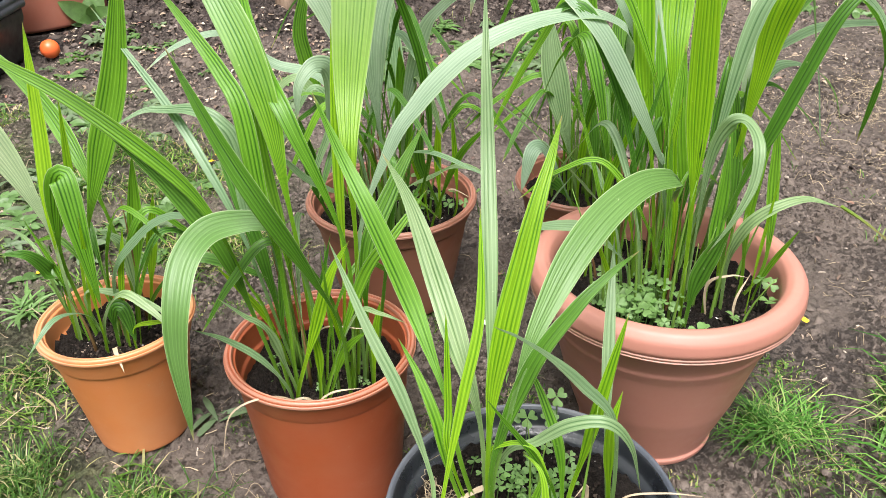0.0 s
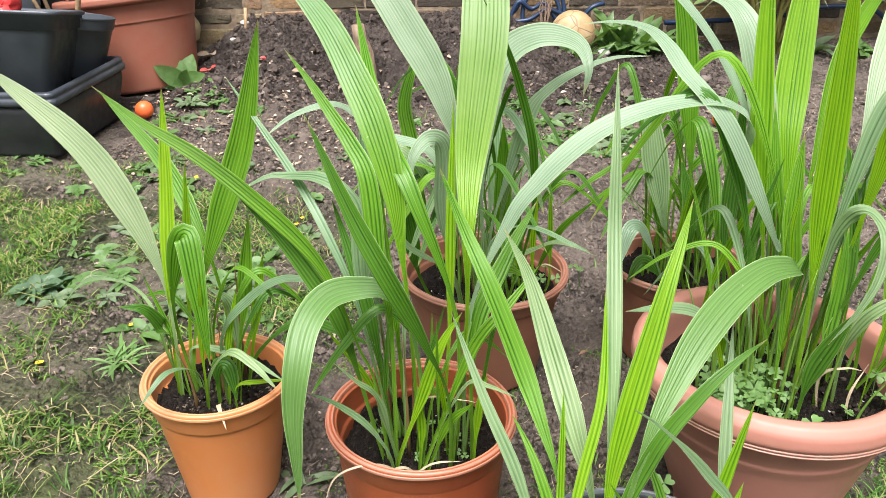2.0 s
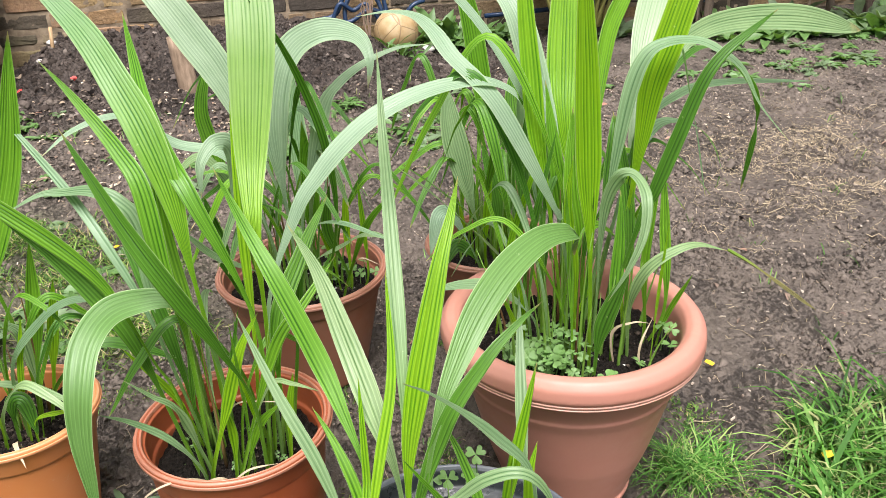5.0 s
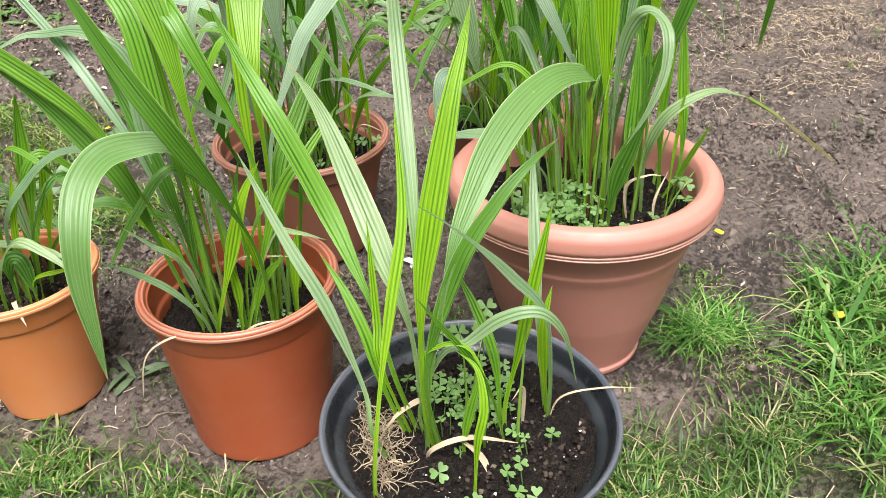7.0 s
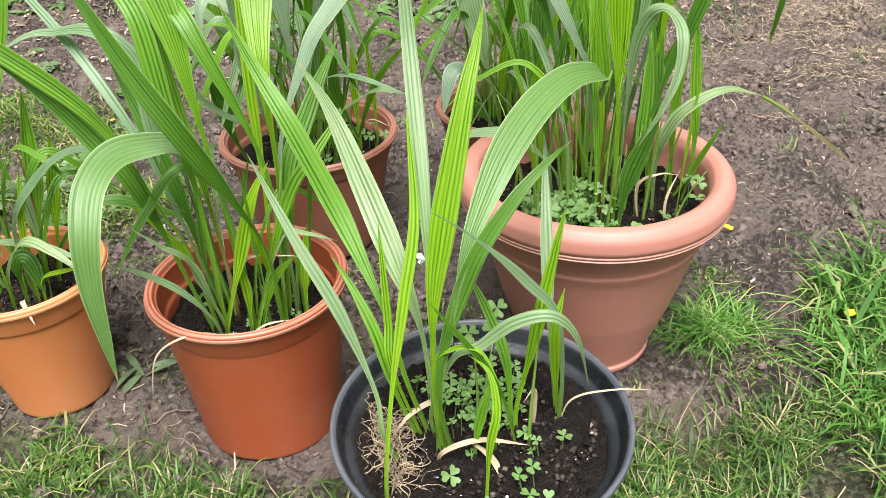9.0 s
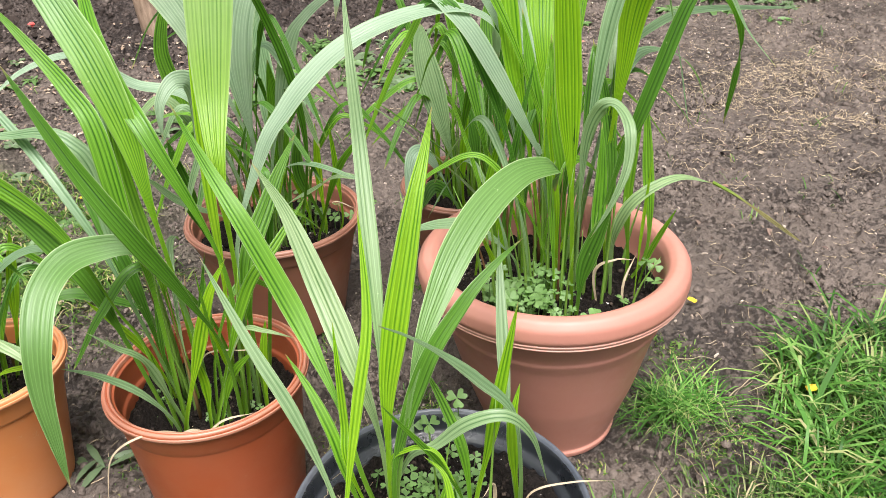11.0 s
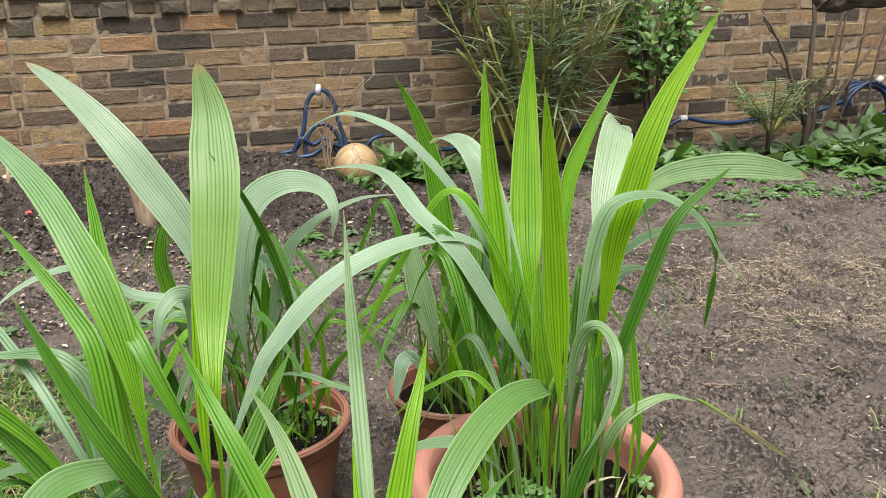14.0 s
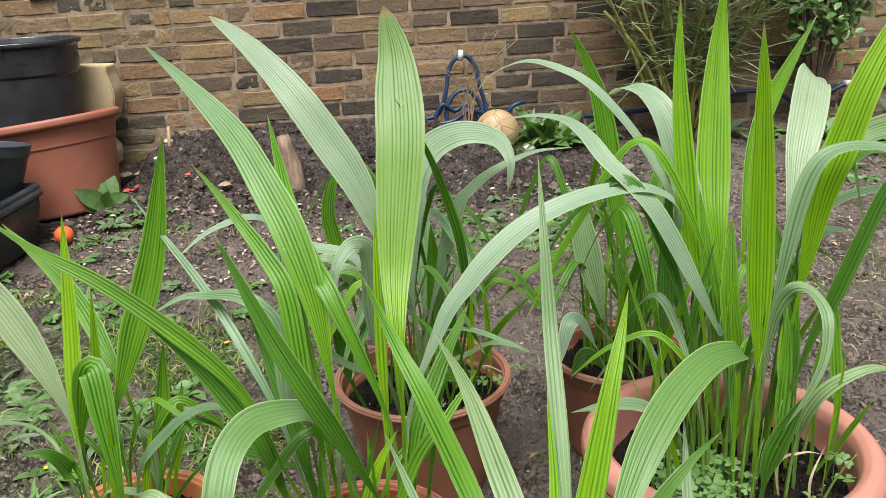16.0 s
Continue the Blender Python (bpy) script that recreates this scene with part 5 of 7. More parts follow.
# the hose: a heap of loops hung on a twig, a run along the wall, and a second heap
hose = tagged(empty("garden_hose", 0.46, 3.93, 0.0), "dark blue garden hose in a loose heap against the wall", "hose")
loops = [
    [(-0.20, -0.02, 0.20), (-0.10, 0, 0.22), (-0.055, 0.01, 0.32), (-0.035, 0.02, 0.42), (0.0, 0.02, 0.475), (0.05, 0.02, 0.485), (0.095, 0.02, 0.43), (0.11, 0.01, 0.34), (0.135, 0, 0.25), (0.14, -0.02, 0.17)],
    [(-0.06, -0.02, 0.17), (-0.055, -0.01, 0.25), (-0.01, 0, 0.315), (0.05, 0, 0.325), (0.10, 0, 0.27), (0.125, -0.02, 0.19)],
    [(-0.12, -0.03, 0.20), (-0.08, -0.03, 0.27), (-0.02, -0.02, 0.235), (0.04, -0.02, 0.26), (0.09, -0.03, 0.20), (0.12, -0.04, 0.14)],
    [(-0.20, -0.03, 0.205), (-0.11, -0.04, 0.185), (-0.03, -0.04, 0.19), (0.05, -0.04, 0.235), (0.115, -0.03, 0.215), (0.2, 0.0, 0.17), (0.27, 0.0, 0.235), (0.33, 0.02, 0.25)],
]
for lp in loops:
    part("loop", tube(smooth_curve(lp, 7), 0.0105, 9), HOSE, hose)
part("connector", tube([(0.022, 0.012, 0.465), (0.026, 0.005, 0.515)], 0.016, 10, 0.7), WHITE, hose, "white plastic connector")
run = tagged(empty("garden_hose", 2.2, 3.97, 0.0), "blue garden hose running along the foot of the wall", "hose")
part("length", tube(smooth_curve([(-1.1, 0.01, 0.15), (-0.6, 0.0, 0.17), (-0.32, 0, 0.218), (-0.1, 0.0, 0.20), (0.0, -0.02, 0.145), (0.15, 0, 0.17), (0.285, 0, 0.222), (0.42, 0, 0.195), (0.6, 0, 0.178), (0.8, 0, 0.19), (1.1, 0, 0.2), (1.35, 0, 0.26)], 6), 0.012, 9), HOSE, run)
part("connector", tube([(0.262, 0, 0.222), (0.30, 0, 0.222)], 0.017, 10), WHITE, run, "white plastic connector")
heap = tagged(empty("garden_hose", 3.65, 3.93, 0.0), "dark blue garden hose coiled loosely beside the shrubs", "hose")
for k in range(4):
    part("loop", tube(smooth_curve([(-0.17 + 0.02 * k, 0, 0.20 + 0.01 * k), (-0.10, 0.01 * k, 0.30 + 0.02 * k), (0.02 + 0.03 * k, 0, 0.36 - 0.02 * k), (0.14, -0.02, 0.30 - 0.04 * k), (0.19 - 0.03 * k, 0, 0.17)], 7), 0.012, 9), HOSE, heap)
part("connector", tube([(0.05, -0.01, 0.36), (0.08, -0.01, 0.385)], 0.016, 10), WHITE, heap, "white plastic connector")


# ---- shrubs by the wall ----
FROND = simple_leaf("palm_leaflet", (0.035, 0.075, 0.028), (0.25, 0.31, 0.16), 0.32, 0.15)
SHRUB = simple_leaf("glossy_shrub_leaf", (0.055, 0.145, 0.035), (0.205, 0.32, 0.10), 0.4, 0.25)
WEED = simple_leaf("weed_leaf", (0.035, 0.095, 0.025), (0.13, 0.24, 0.065), 0.5, 0.25)
WEED_DARK = simple_leaf("dark_weed_leaf", (0.04, 0.09, 0.045), (0.10, 0.17, 0.085), 0.45, 0.2)
WEED_DULL = simple_leaf("dull_weed_leaf", (0.06, 0.115, 0.05), (0.14, 0.20, 0.095), 0.55, 0.25)
CLOVER = simple_leaf("clover_leaf", (0.085, 0.19, 0.045), (0.17, 0.30, 0.09), 0.55, 0.3)
STALK = plastic("yellow_green_stalk", (0.30, 0.29, 0.07), (0.17, 0.17, 0.06), 0.5, 0.5)


def ribbon(verts, faces, base, way, length, width, droop, nor, rnd, segs=3, shape=(0.5, 1.0, 0.75, 0.05)):
    """Adds one small leaf, folded along its midrib, to the lists."""
    way = Vector(way).normalized()
    side = way.cross(Vector(nor))
    side = side.normalized() if side.length > 1e-3 else way.orthogonal().normalized()
    up = side.cross(way).normalized()
    start = len(verts)
    p = Vector(base)
    d = way.copy()
    for k in range(segs + 1):
        w = width * shape[min(len(shape) - 1, round(k * (len(shape) - 1) / segs))] / 2
        verts.extend((p - side * w + up * w * 0.35, p, p + side * w + up * w * 0.35))
        p = p + d * (length / segs)
        d = (d - Vector((0, 0, droop / segs))).normalized()
    for k in range(segs):
        a = start + 3 * k
        faces.append((a, a + 1, a + 4, a + 3))
        faces.append((a + 1, a + 2, a + 5, a + 4))


def frond(parent, base, tip, sag, leaflets, length, rnd, name="frond", bare=0.22, thick=0.0055, wide=0.009):
    """A feather palm frond: an arching stalk with narrow leaflets to both sides."""
    b, t = Vector(base), Vector(tip)
    mid = b.lerp(t, 0.55) + Vector((0, 0, sag))
    line = bezier(b, b.lerp(mid, 0.6), mid, t, 14)
    fr = part(name, tube(line, thick, 6, 0.35), STALK, parent)
    verts, faces = [], []
    for k in range(leaflets):
        s = bare + (1 - bare) * k / leaflets
        i = min(12, int(s * 13))
        p = line[i].lerp(line[i + 1], s * 13 - i)
        tang = (line[i + 1] - line[i]).normalized()
        out = tang.cross(Vector((0, 0, 1)))
        out = out.normalized() if out.length > 0.05 else Vector((1, 0, 0))
        for sgn in (-1, 1):
            w = tang * (0.12 + 0.4 * s) + out * sgn * rnd.uniform(0.6, 1.4) + Vector((rnd.uniform(-.6, .6), rnd.uniform(-.6, .3), rnd.uniform(-.5, .35)))
            ribbon(verts, faces, p, w, length * rnd.uniform(0.6, 1.1) * (1 - 0.45 * s), wide, rnd.uniform(0.03, 0.3), (0, -0.4, 1), rnd, 3, (0.7, 1, 0.8, 0.05))
    tagged(sheet("foliage", verts, faces, FROND, fr), kind="stuff")


rnd = random.Random(7)
palm = tagged(empty("palm", 1.52, 3.76, 0.05), "tall feathery young palm with yellow-green stalks and thin leaflets", "palm")
for tx, ty, tz, sag in ((-0.66, -0.10, 0.98, 0.24), (-0.50, 0.12, 1.16, 0.2), (-0.30, -0.1, 1.25, 0.15), (-0.12, -0.25, 1.12, 0.15), (0.03, 0.0, 1.35, 0.1), (0.2, -0.25, 1.12, 0.15), (0.40, 0.1, 1.2, 0.2), (0.50, -0.15, 1.02, 0.22), (0.30, -0.35, 0.86, 0.2), (0.5, 0.1, 1.3, 0.2),
                        (-0.2, 0.15, 1.35, 0.15), (0.1, -0.15, 1.45, 0.1), (0.05, -0.32, 1.0, 0.15), (0.15, 0.18, 1.2, 0.15), (0.35, 0.18, 1.0, 0.2), (0.02, 0.18, 0.95, 0.15), (-0.55, 0.14, 1.42, 0.2), (0.58, 0.12, 0.88, 0.2), (-0.36, 0.1, 1.5, 0.15), (-0.1, -0.1, 1.2, 0.12)):
    frond(palm, (rnd.uniform(-0.05, 0.05) + 0.16 * tx, rnd.uniform(-0.05, 0.05), 0.05), (tx, ty, tz), sag, 24, 0.38, rnd, "frond", 0.20, 0.0095, 0.0105)
for k in range(9):
    a = rnd.uniform(0, 6.28)
    x, y = 0.10 * math.cos(a), 0.05 * math.sin(a)
    part("stalk", tube(bezier((x * 0.6, y * 0.6, -0.03), (x, y, 0.2), (x * 2.5, y * 2, 0.45), (x * rnd.uniform(3, 6), y * 2.5, rnd.uniform(0.55, 0.9)), 9), rnd.uniform(0.008, 0.014), 6, 0.5), STALK, palm)

shrub = tagged(empty("shrub", 2.20, 3.80, 0.05), "broad-leaved evergreen shrub against the brick wall", "shrub")
tips = []
for k in range(15):
    a, h = rnd.uniform(0, 6.28), rnd.uniform(0.5, 1.02)
    end = Vector((0.24 * math.cos(a) * rnd.uniform(0.5, 1.1), 0.13 * math.sin(a), h))
    line = bezier((0.04 * math.cos(a), 0.03 * math.sin(a), -0.04), (0, 0, 0.25), end * 0.7, end, 10)
    part("branch", tube(line, 0.008, 6, 0.4), BARK, shrub)
    tips += [(line[i], (line[i] - line[i - 1]).normalized()) for i in range(6, 10)]
verts, faces = [], []
for p, d in tips:
    for k in range(11):
        w = Vector((rnd.gauss(0, 1), rnd.gauss(-0.3, 0.8), rnd.gauss(0.1, 0.6))) + d * 0.5
        ribbon(verts, faces, p + Vector((rnd.gauss(0, .05), rnd.gauss(0, .04), rnd.gauss(0, .05))), w, rnd.uniform(0.035, 0.062), rnd.uniform(0.024, 0.038), rnd.uniform(0, 0.6), (rnd.uniform(-.5, .5), -0.6, 0.8), rnd, 4, (0.25, 0.85, 1, 0.8, 0.1))
tagged(sheet("foliage", verts, faces, SHRUB, shrub), kind="stuff")

small_palm = tagged(empty("palm", 2.83, 3.68, 0.03), "small spiky fan palm in the bed by the wall", "palm")
part("trunk", tube([(0, 0, -0.04), (0, 0, 0.1), (-0.01, 0, 0.2)], 0.022, 9, 0.8), BARK, small_palm)
for k in range(12):
    a = 6.28 * k / 12 + rnd.uniform(-.2, .2)
    frond(small_palm, (0, 0, 0.12), (0.30 * math.cos(a), 0.2 * math.sin(a) - 0.05, rnd.uniform(0.30, 0.48)), 0.05, 22, 0.13, rnd)

bare = tagged(empty("shrub", 3.15, 3.80, 0.05), "bare shrub with dark crooked branches against the wall", "shrub")
for a, b, c, d, r in (((0, 0, -0.05), (0.0, 0, 0.2), (-0.02, 0, 0.5), (-0.04, 0.02, 1.1), 0.020), ((-0.02, 0, 0.12), (-0.12, -0.02, 0.35), (-0.2, 0, 0.55), (-0.35, -0.02, 0.70), 0.013), ((0.02, 0, -0.05), (0.06, 0, 0.25), (0.10, 0, 0.55), (0.22, 0, 0.85), 0.012),
                      ((0.04, 0, -0.05), (0.15, 0, 0.25), (0.30, 0, 0.4), (0.46, 0.02, 0.62), 0.010), ((0.1, 0, -0.05), (0.16, 0, 0.3), (0.17, 0, 0.6), (0.20, 0, 0.95), 0.008), ((0.2, 0.02, -0.05), (0.28, 0, 0.3), (0.30, 0, 0.6), (0.36, 0, 0.98), 0.008), ((0.3, 0, -0.05), (0.40, -0.05, 0.3), (0.42, 0, 0.6), (0.5, 0, 1.0), 0.007),
                      ((-0.2, 0, 0.52), (-0.22, 0, 0.6), (-0.30, 0, 0.62), (-0.36, 0, 0.75), 0.006), ((-0.14, 0, 0.42), (-0.2, 0, 0.42), (-0.28, 0, 0.5), (-0.30, 0, 0.58), 0.006), ((0.2, 0, 0.5), (0.3, 0, 0.55), (0.42, -0.02, 0.7), (0.50, 0, 0.72), 0.006)):
    line = bezier(a, b, c, d, 12)
    for i, p in enumerate(line[1:]):
        p += Vector((rnd.gauss(0, 0.006), rnd.gauss(0, 0.004), rnd.gauss(0, 0.006)))
    part("branch", tube(line, r, 7, 0.5), BARK, bare)

twigs = tagged(empty("twiggy_shrub", 0.50, 3.86, 0.08), "thin bare pale brown twigs of a small bush", "shrub")
for k in range(9):
    a = rnd.uniform(-1, 1)
    line = bezier((0.01 * a, 0, -0.03), (0.0, 0, 0.2), (0.06 * a, -0.02, 0.36), (0.26 * a, -0.05, 0.36 + 0.2 * rnd.random()), 10)
    for p in line[2:]:
        p += Vector((rnd.gauss(0, 0.008), 0, rnd.gauss(0, 0.008)))
    part("twig", tube(line, 0.0035, 5, 0.5), TWIG, twigs)

# the shaggy end of a felled palm trunk, lying on a low limb at the edge of the bed
n = Nodes("shaggy_palm_bark")
c = n.coords((1, 4, 4))
f = n.noise(c, 40, 6, 0.75)
SHAGGY = n.done(n.surface(n.mix(n.ramp(f, (0.3, 0.0), (0.7, 1.0)), (0.06, 0.045, 0.035), (0.25, 0.20, 0.16)), 0.95, n.bump(f, 1.0, 0.012), 0.0, 0.15))
bm = tube([(2.83, 3.4, 0.855), (2.95, 3.4, 0.868), (3.2, 3.42, 0.885), (3.5, 3.45, 0.90), (3.9, 3.5, 0.90), (4.3, 3.5, 0.75), (4.5, 3.5, 0.3), (4.55, 3.5, -0.15)], 0.078, 18, 1.25)
bmesh.ops.subdivide_edges(bm, edges=bm.edges[:], cuts=2, use_grid_fill=True)
for v in bm.verts:
    v.co += Vector((noise.noise(v.co * 30), noise.noise(v.co * 30 + Vector((9, 0, 0))), noise.noise(v.co * 30 + Vector((0, 9, 0))))) * 0.016
    v.co += Vector((0, noise.noise(Vector((v.co.x * 8, v.co.y * 70, v.co.z * 70))), noise.noise(Vector((v.co.x * 8, v.co.y * 70 + 5, v.co.z * 70))))) * 0.022
tagged(part("leaning_trunk", bm, SHAGGY), "leaning shaggy grey-brown palm trunk with a sawn end", "tree trunk")

# ---- low plants ----
def weed(x, y, leaves, length, width, material, seed, lift=0.5, label="low green weed on the mud", name="weed", category="weed", spread_out=1.0):
    """A rosette of leaves on the ground."""
    r = random.Random(seed)
    ob = tagged(empty(name, x, y, ground_height(x, y) + 0.002), label, category, "weeds on the mud")
    for k in range(leaves):
        verts, faces = [], []
        a = 6.283 * k / leaves * 2.4 + r.uniform(-.4, .4)
        w = Vector((math.cos(a), math.sin(a), r.uniform(0.1, 1.0) * lift + 0.05))
        q = r.uniform(0.0, 0.45) * length * spread_out
        b = r.uniform(0, 6.283)
        ribbon(verts, faces, (q * math.cos(b), q * math.sin(b), 0.0), w, length * r.uniform(0.4, 1.1), width * r.uniform(0.7, 1.1), r.uniform(0.2, 1.2), (r.uniform(-.5, .5), r.uniform(-.6, .3), 1), r, 4, (0.22, 0.7, 1, 0.8, 0.06))
        sheet("leaf", verts, faces, material, ob)
    return ob


# dock with broad leaves by the planter
dock = tagged(empty("dock_plant", -1.07, 3.36, ground_height(-1.07, 3.36)), "dock with broad green leaves beside the planter", "dock plant")
for a, l, w, lift in ((70, 0.14, 0.085, 1.5), (125, 0.12, 0.075, 0.7), (190, 0.11, 0.065, 0.45), (20, 0.10, 0.055, 0.6), (260, 0.09, 0.05, 0.3), (100, 0.11, 0.06, 1.9), (320, 0.13, 0.07, 0.7), (225, 0.15, 0.075, 1.0), (150, 0.12, 0.06, 1.4), (290, 0.10, 0.055, 1.2)):
    v, f = [], []
    ribbon(v, f, (0, 0, 0), (math.cos(radians(a)), math.sin(radians(a)) * 0.5, lift), l, w, 0.5, (0, -0.8, 0.6), rnd, 7, (0.12, 0.55, 0.9, 1.0, 0.97, 0.8, 0.5, 0.08))
    sheet("leaf", v, f, WEED, dock)

# leafy clumps along the foot of the wall
rnd = random.Random(21)
for x, y, n_, l, w, lift in ((2.30, 3.72, 22, 0.17, 0.075, 0.7), (2.50, 3.66, 20, 0.16, 0.07, 0.7), (2.66, 3.74, 16, 0.15, 0.07, 0.8), (2.95, 3.45, 24, 0.17, 0.09, 0.6), (3.12, 3.50, 24, 0.17, 0.095, 0.8), (3.3, 3.6, 24, 0.20, 0.10, 0.9), (3.5, 3.6, 20, 0.18, 0.09, 0.8), (3.05, 3.20, 14, 0.12, 0.07, 0.4),
                          (0.80, 3.86, 22, 0.20, 0.09, 1.5), (0.92, 3.82, 20, 0.19, 0.085, 1.3), (0.86, 3.78, 16, 0.15, 0.07, 1.0), (1.15, 3.84, 12, 0.12, 0.05, 0.9), (1.75, 3.8, 16, 0.14, 0.06, 0.9), (1.95, 3.72, 14, 0.12, 0.06, 0.7), (3.7, 3.3, 16, 0.16, 0.08, 0.7), (2.2, 3.5, 10, 0.10, 0.05, 0.4), (2.4, 3.5, 18, 0.15, 0.075, 0.6), (2.58, 3.52, 18, 0.15, 0.075, 0.5), (2.75, 3.48, 16, 0.16, 0.08, 0.6), (3.2, 3.38, 20, 0.19, 0.10, 0.7), (3.4, 3.44, 20, 0.19, 0.10, 0.8), (3.0, 3.62, 18, 0.19, 0.10, 0.9), (3.55, 3.75, 20, 0.22, 0.11, 1.0), (2.1, 3.62, 14, 0.13, 0.06, 0.6)):
    weed(x, y, n_ + 6, l * 1.15, w * 0.75, WEED if rnd.random() < 0.55 else WEED_DULL, int(x * 100 + y * 10), lift * 1.5, "dense dark green leafy clump by the wall", "leafy_clump", "plant")
# strap-leaved clumps
for x, y, n_, l, lift in ((0.64, 3.66, 14, 0.17, 1.6), (0.59, 3.64, 9, 0.13, 1.3), (3.12, 3.36, 26, 0.20, 1.3), (3.25, 3.33, 24, 0.20, 1.2), (3.38, 3.36, 22, 0.22, 1.2), (0.62, 3.63, 12, 0.15, 1.4), (0.98, 2.74, 7, 0.10, 0.7)):
    weed(x, y, n_, l, 0.02, WEED, int(x * 90), lift, "clump of narrow green strap leaves in the bed", "strap_leaved_plant", "plant")
# scattered weeds on the mud
spots = [(-0.98, 3.1), (-0.92, 3.04), (-0.9, 3.18), (-1.02, 3.14), (-0.84, 3.12), (-1.06, 3.0), (-0.76, 3.16), (-1.35, 2.55), (-1.42, 2.62), (-1.3, 2.66), (-1.5, 2.5), (-1.38, 2.45), (-0.33, 2.55), (-0.28, 2.62), (-0.2, 2.5), (-0.25, 2.4), (-0.12, 2.45), (-1.05, 3.05), (-0.97, 2.98), (-0.88, 3.10), (-0.80, 3.02), (-1.12, 2.92), (-0.70, 3.05), (-1.0, 3.22), (-0.86, 2.86), (-1.02, 2.78), (-0.94, 3.30), (0.16, 2.92), (0.27, 2.98), (0.36, 2.86), (0.45, 2.95), (0.22, 2.74), (0.36, 2.66), (0.55, 3.05), (0.62, 2.80),
         (0.10, 2.60), (0.48, 2.60), (0.3, 3.12), (1.35, 3.05), (1.5, 2.95), (1.75, 3.1), (2.0, 3.15), (2.25, 2.95), (2.1, 2.85), (1.2, 3.2), (1.62, 3.28), (1.9, 3.35), (2.5, 3.1), (2.65, 2.95), (2.2, 3.08), (2.28, 3.1), (2.34, 3.02), (2.42, 3.04), (2.36, 3.12), (2.70, 3.0), (2.76, 2.92), (2.82, 3.02), (2.9, 2.96), (-0.72, 2.62), (-0.55, 2.75), (-0.9, 2.55), (-1.15, 2.5)]
seeds = random.Random(90)
spots += [(seeds.uniform(-0.2, 0.8), seeds.uniform(2.5, 3.12)) for k in range(22)] + [(seeds.uniform(1.7, 3.1), seeds.uniform(2.95, 3.4)) for k in range(16)] + [(seeds.uniform(-1.25, -0.35), seeds.uniform(1.45, 2.6)) for k in range(40)]
spots += [(seeds.uniform(1.5, 3.2), seeds.uniform(3.0, 3.5)) for k in range(26)]
for k, (x, y) in enumerate(spots):
    weed(x, y, rnd.randint(12, 22), rnd.uniform(0.035, 0.08), rnd.uniform(0.014, 0.03), WEED if k % 3 else WEED_DULL, k, rnd.uniform(0.2, 0.6))
weed(-0.287, 1.0, 7, 0.06, 0.014, WEED_DULL, 5, 0.35, "small grey-green weed rosette between two pots")
weed(-0.67, 1.345, 42, 0.07, 0.007, CLOVER, 6, 0.8, "bright green grassy weed tuft beside the pot", spread_out=0.7)
weed(-0.97, 1.66, 46, 0.075, 0.032, WEED_DARK, 8, 0.6, "dark blue-green low weed in trampled grass")
weed(-0.381, 0.804, 3, 0.026, 0.02, CLOVER, 7, 0.5, "pale green young weed in the grass")


def clover(thing, spots_):
    """Three-lobed clover leaves on thin stalks, one part for each leaf."""
    r = random.Random(len(spots_))
    for x, y, z0, h, size in spots_:
        v, f = [], []
        top = Vector((x + r.uniform(-.008, .008), y + r.uniform(-.008, .008), z0 + h))
        a0 = r.uniform(0, 6.28)
        tilt = Vector((r.uniform(-.6, .6), r.uniform(-.75, .3), 1)).normalized()
        for k in range(3):
            a = a0 + k * 2.094
            w = Vector((math.cos(a), math.sin(a), 0))
            w = (w - tilt * w.dot(tilt)).normalized()
            d = tilt.cross(w)
            cup = r.uniform(-0.1, 0.3)
            i = len(v)
            # a heart-shaped lobe, creased along its middle
            for u, c, e in ((0, 0, 0), (0.42, 0, -0.04), (0.84, 0, -0.05), (0.30, 0.26, 0.04), (0.62, 0.50, 0.09), (0.92, 0.46, 0.04), (1.03, 0.22, -0.02), (0.30, -0.26, 0.04), (0.62, -0.50, 0.09), (0.92, -0.46, 0.04), (1.03, -0.22, -0.02)):
                v.append(top + (w * u + d * c * 1.08 + tilt * (e + cup * (u * u - 0.3 * u))) * size)
            f += [tuple(i + q for q in face) for face in ((0, 1, 3), (1, 4, 3), (1, 2, 5, 4), (2, 6, 5), (0, 7, 1), (1, 7, 8), (1, 8, 9, 2), (2, 9, 10))]
        base = len(v)
        for k, q in enumerate((Vector((x, y, z0 - 0.004)), top)):
            v += [q + Vector((-0.0008, 0, 0)), q + Vector((0.0008, 0.0004, 0)), q + Vector((0, 0.0012, 0))]
        f += [(base, base + 1, base + 4, base + 3), (base + 1, base + 2, base + 5, base + 4), (base + 2, base, base + 3, base + 5)]
        sheet("clover_leaf", v, f, CLOVER, thing)


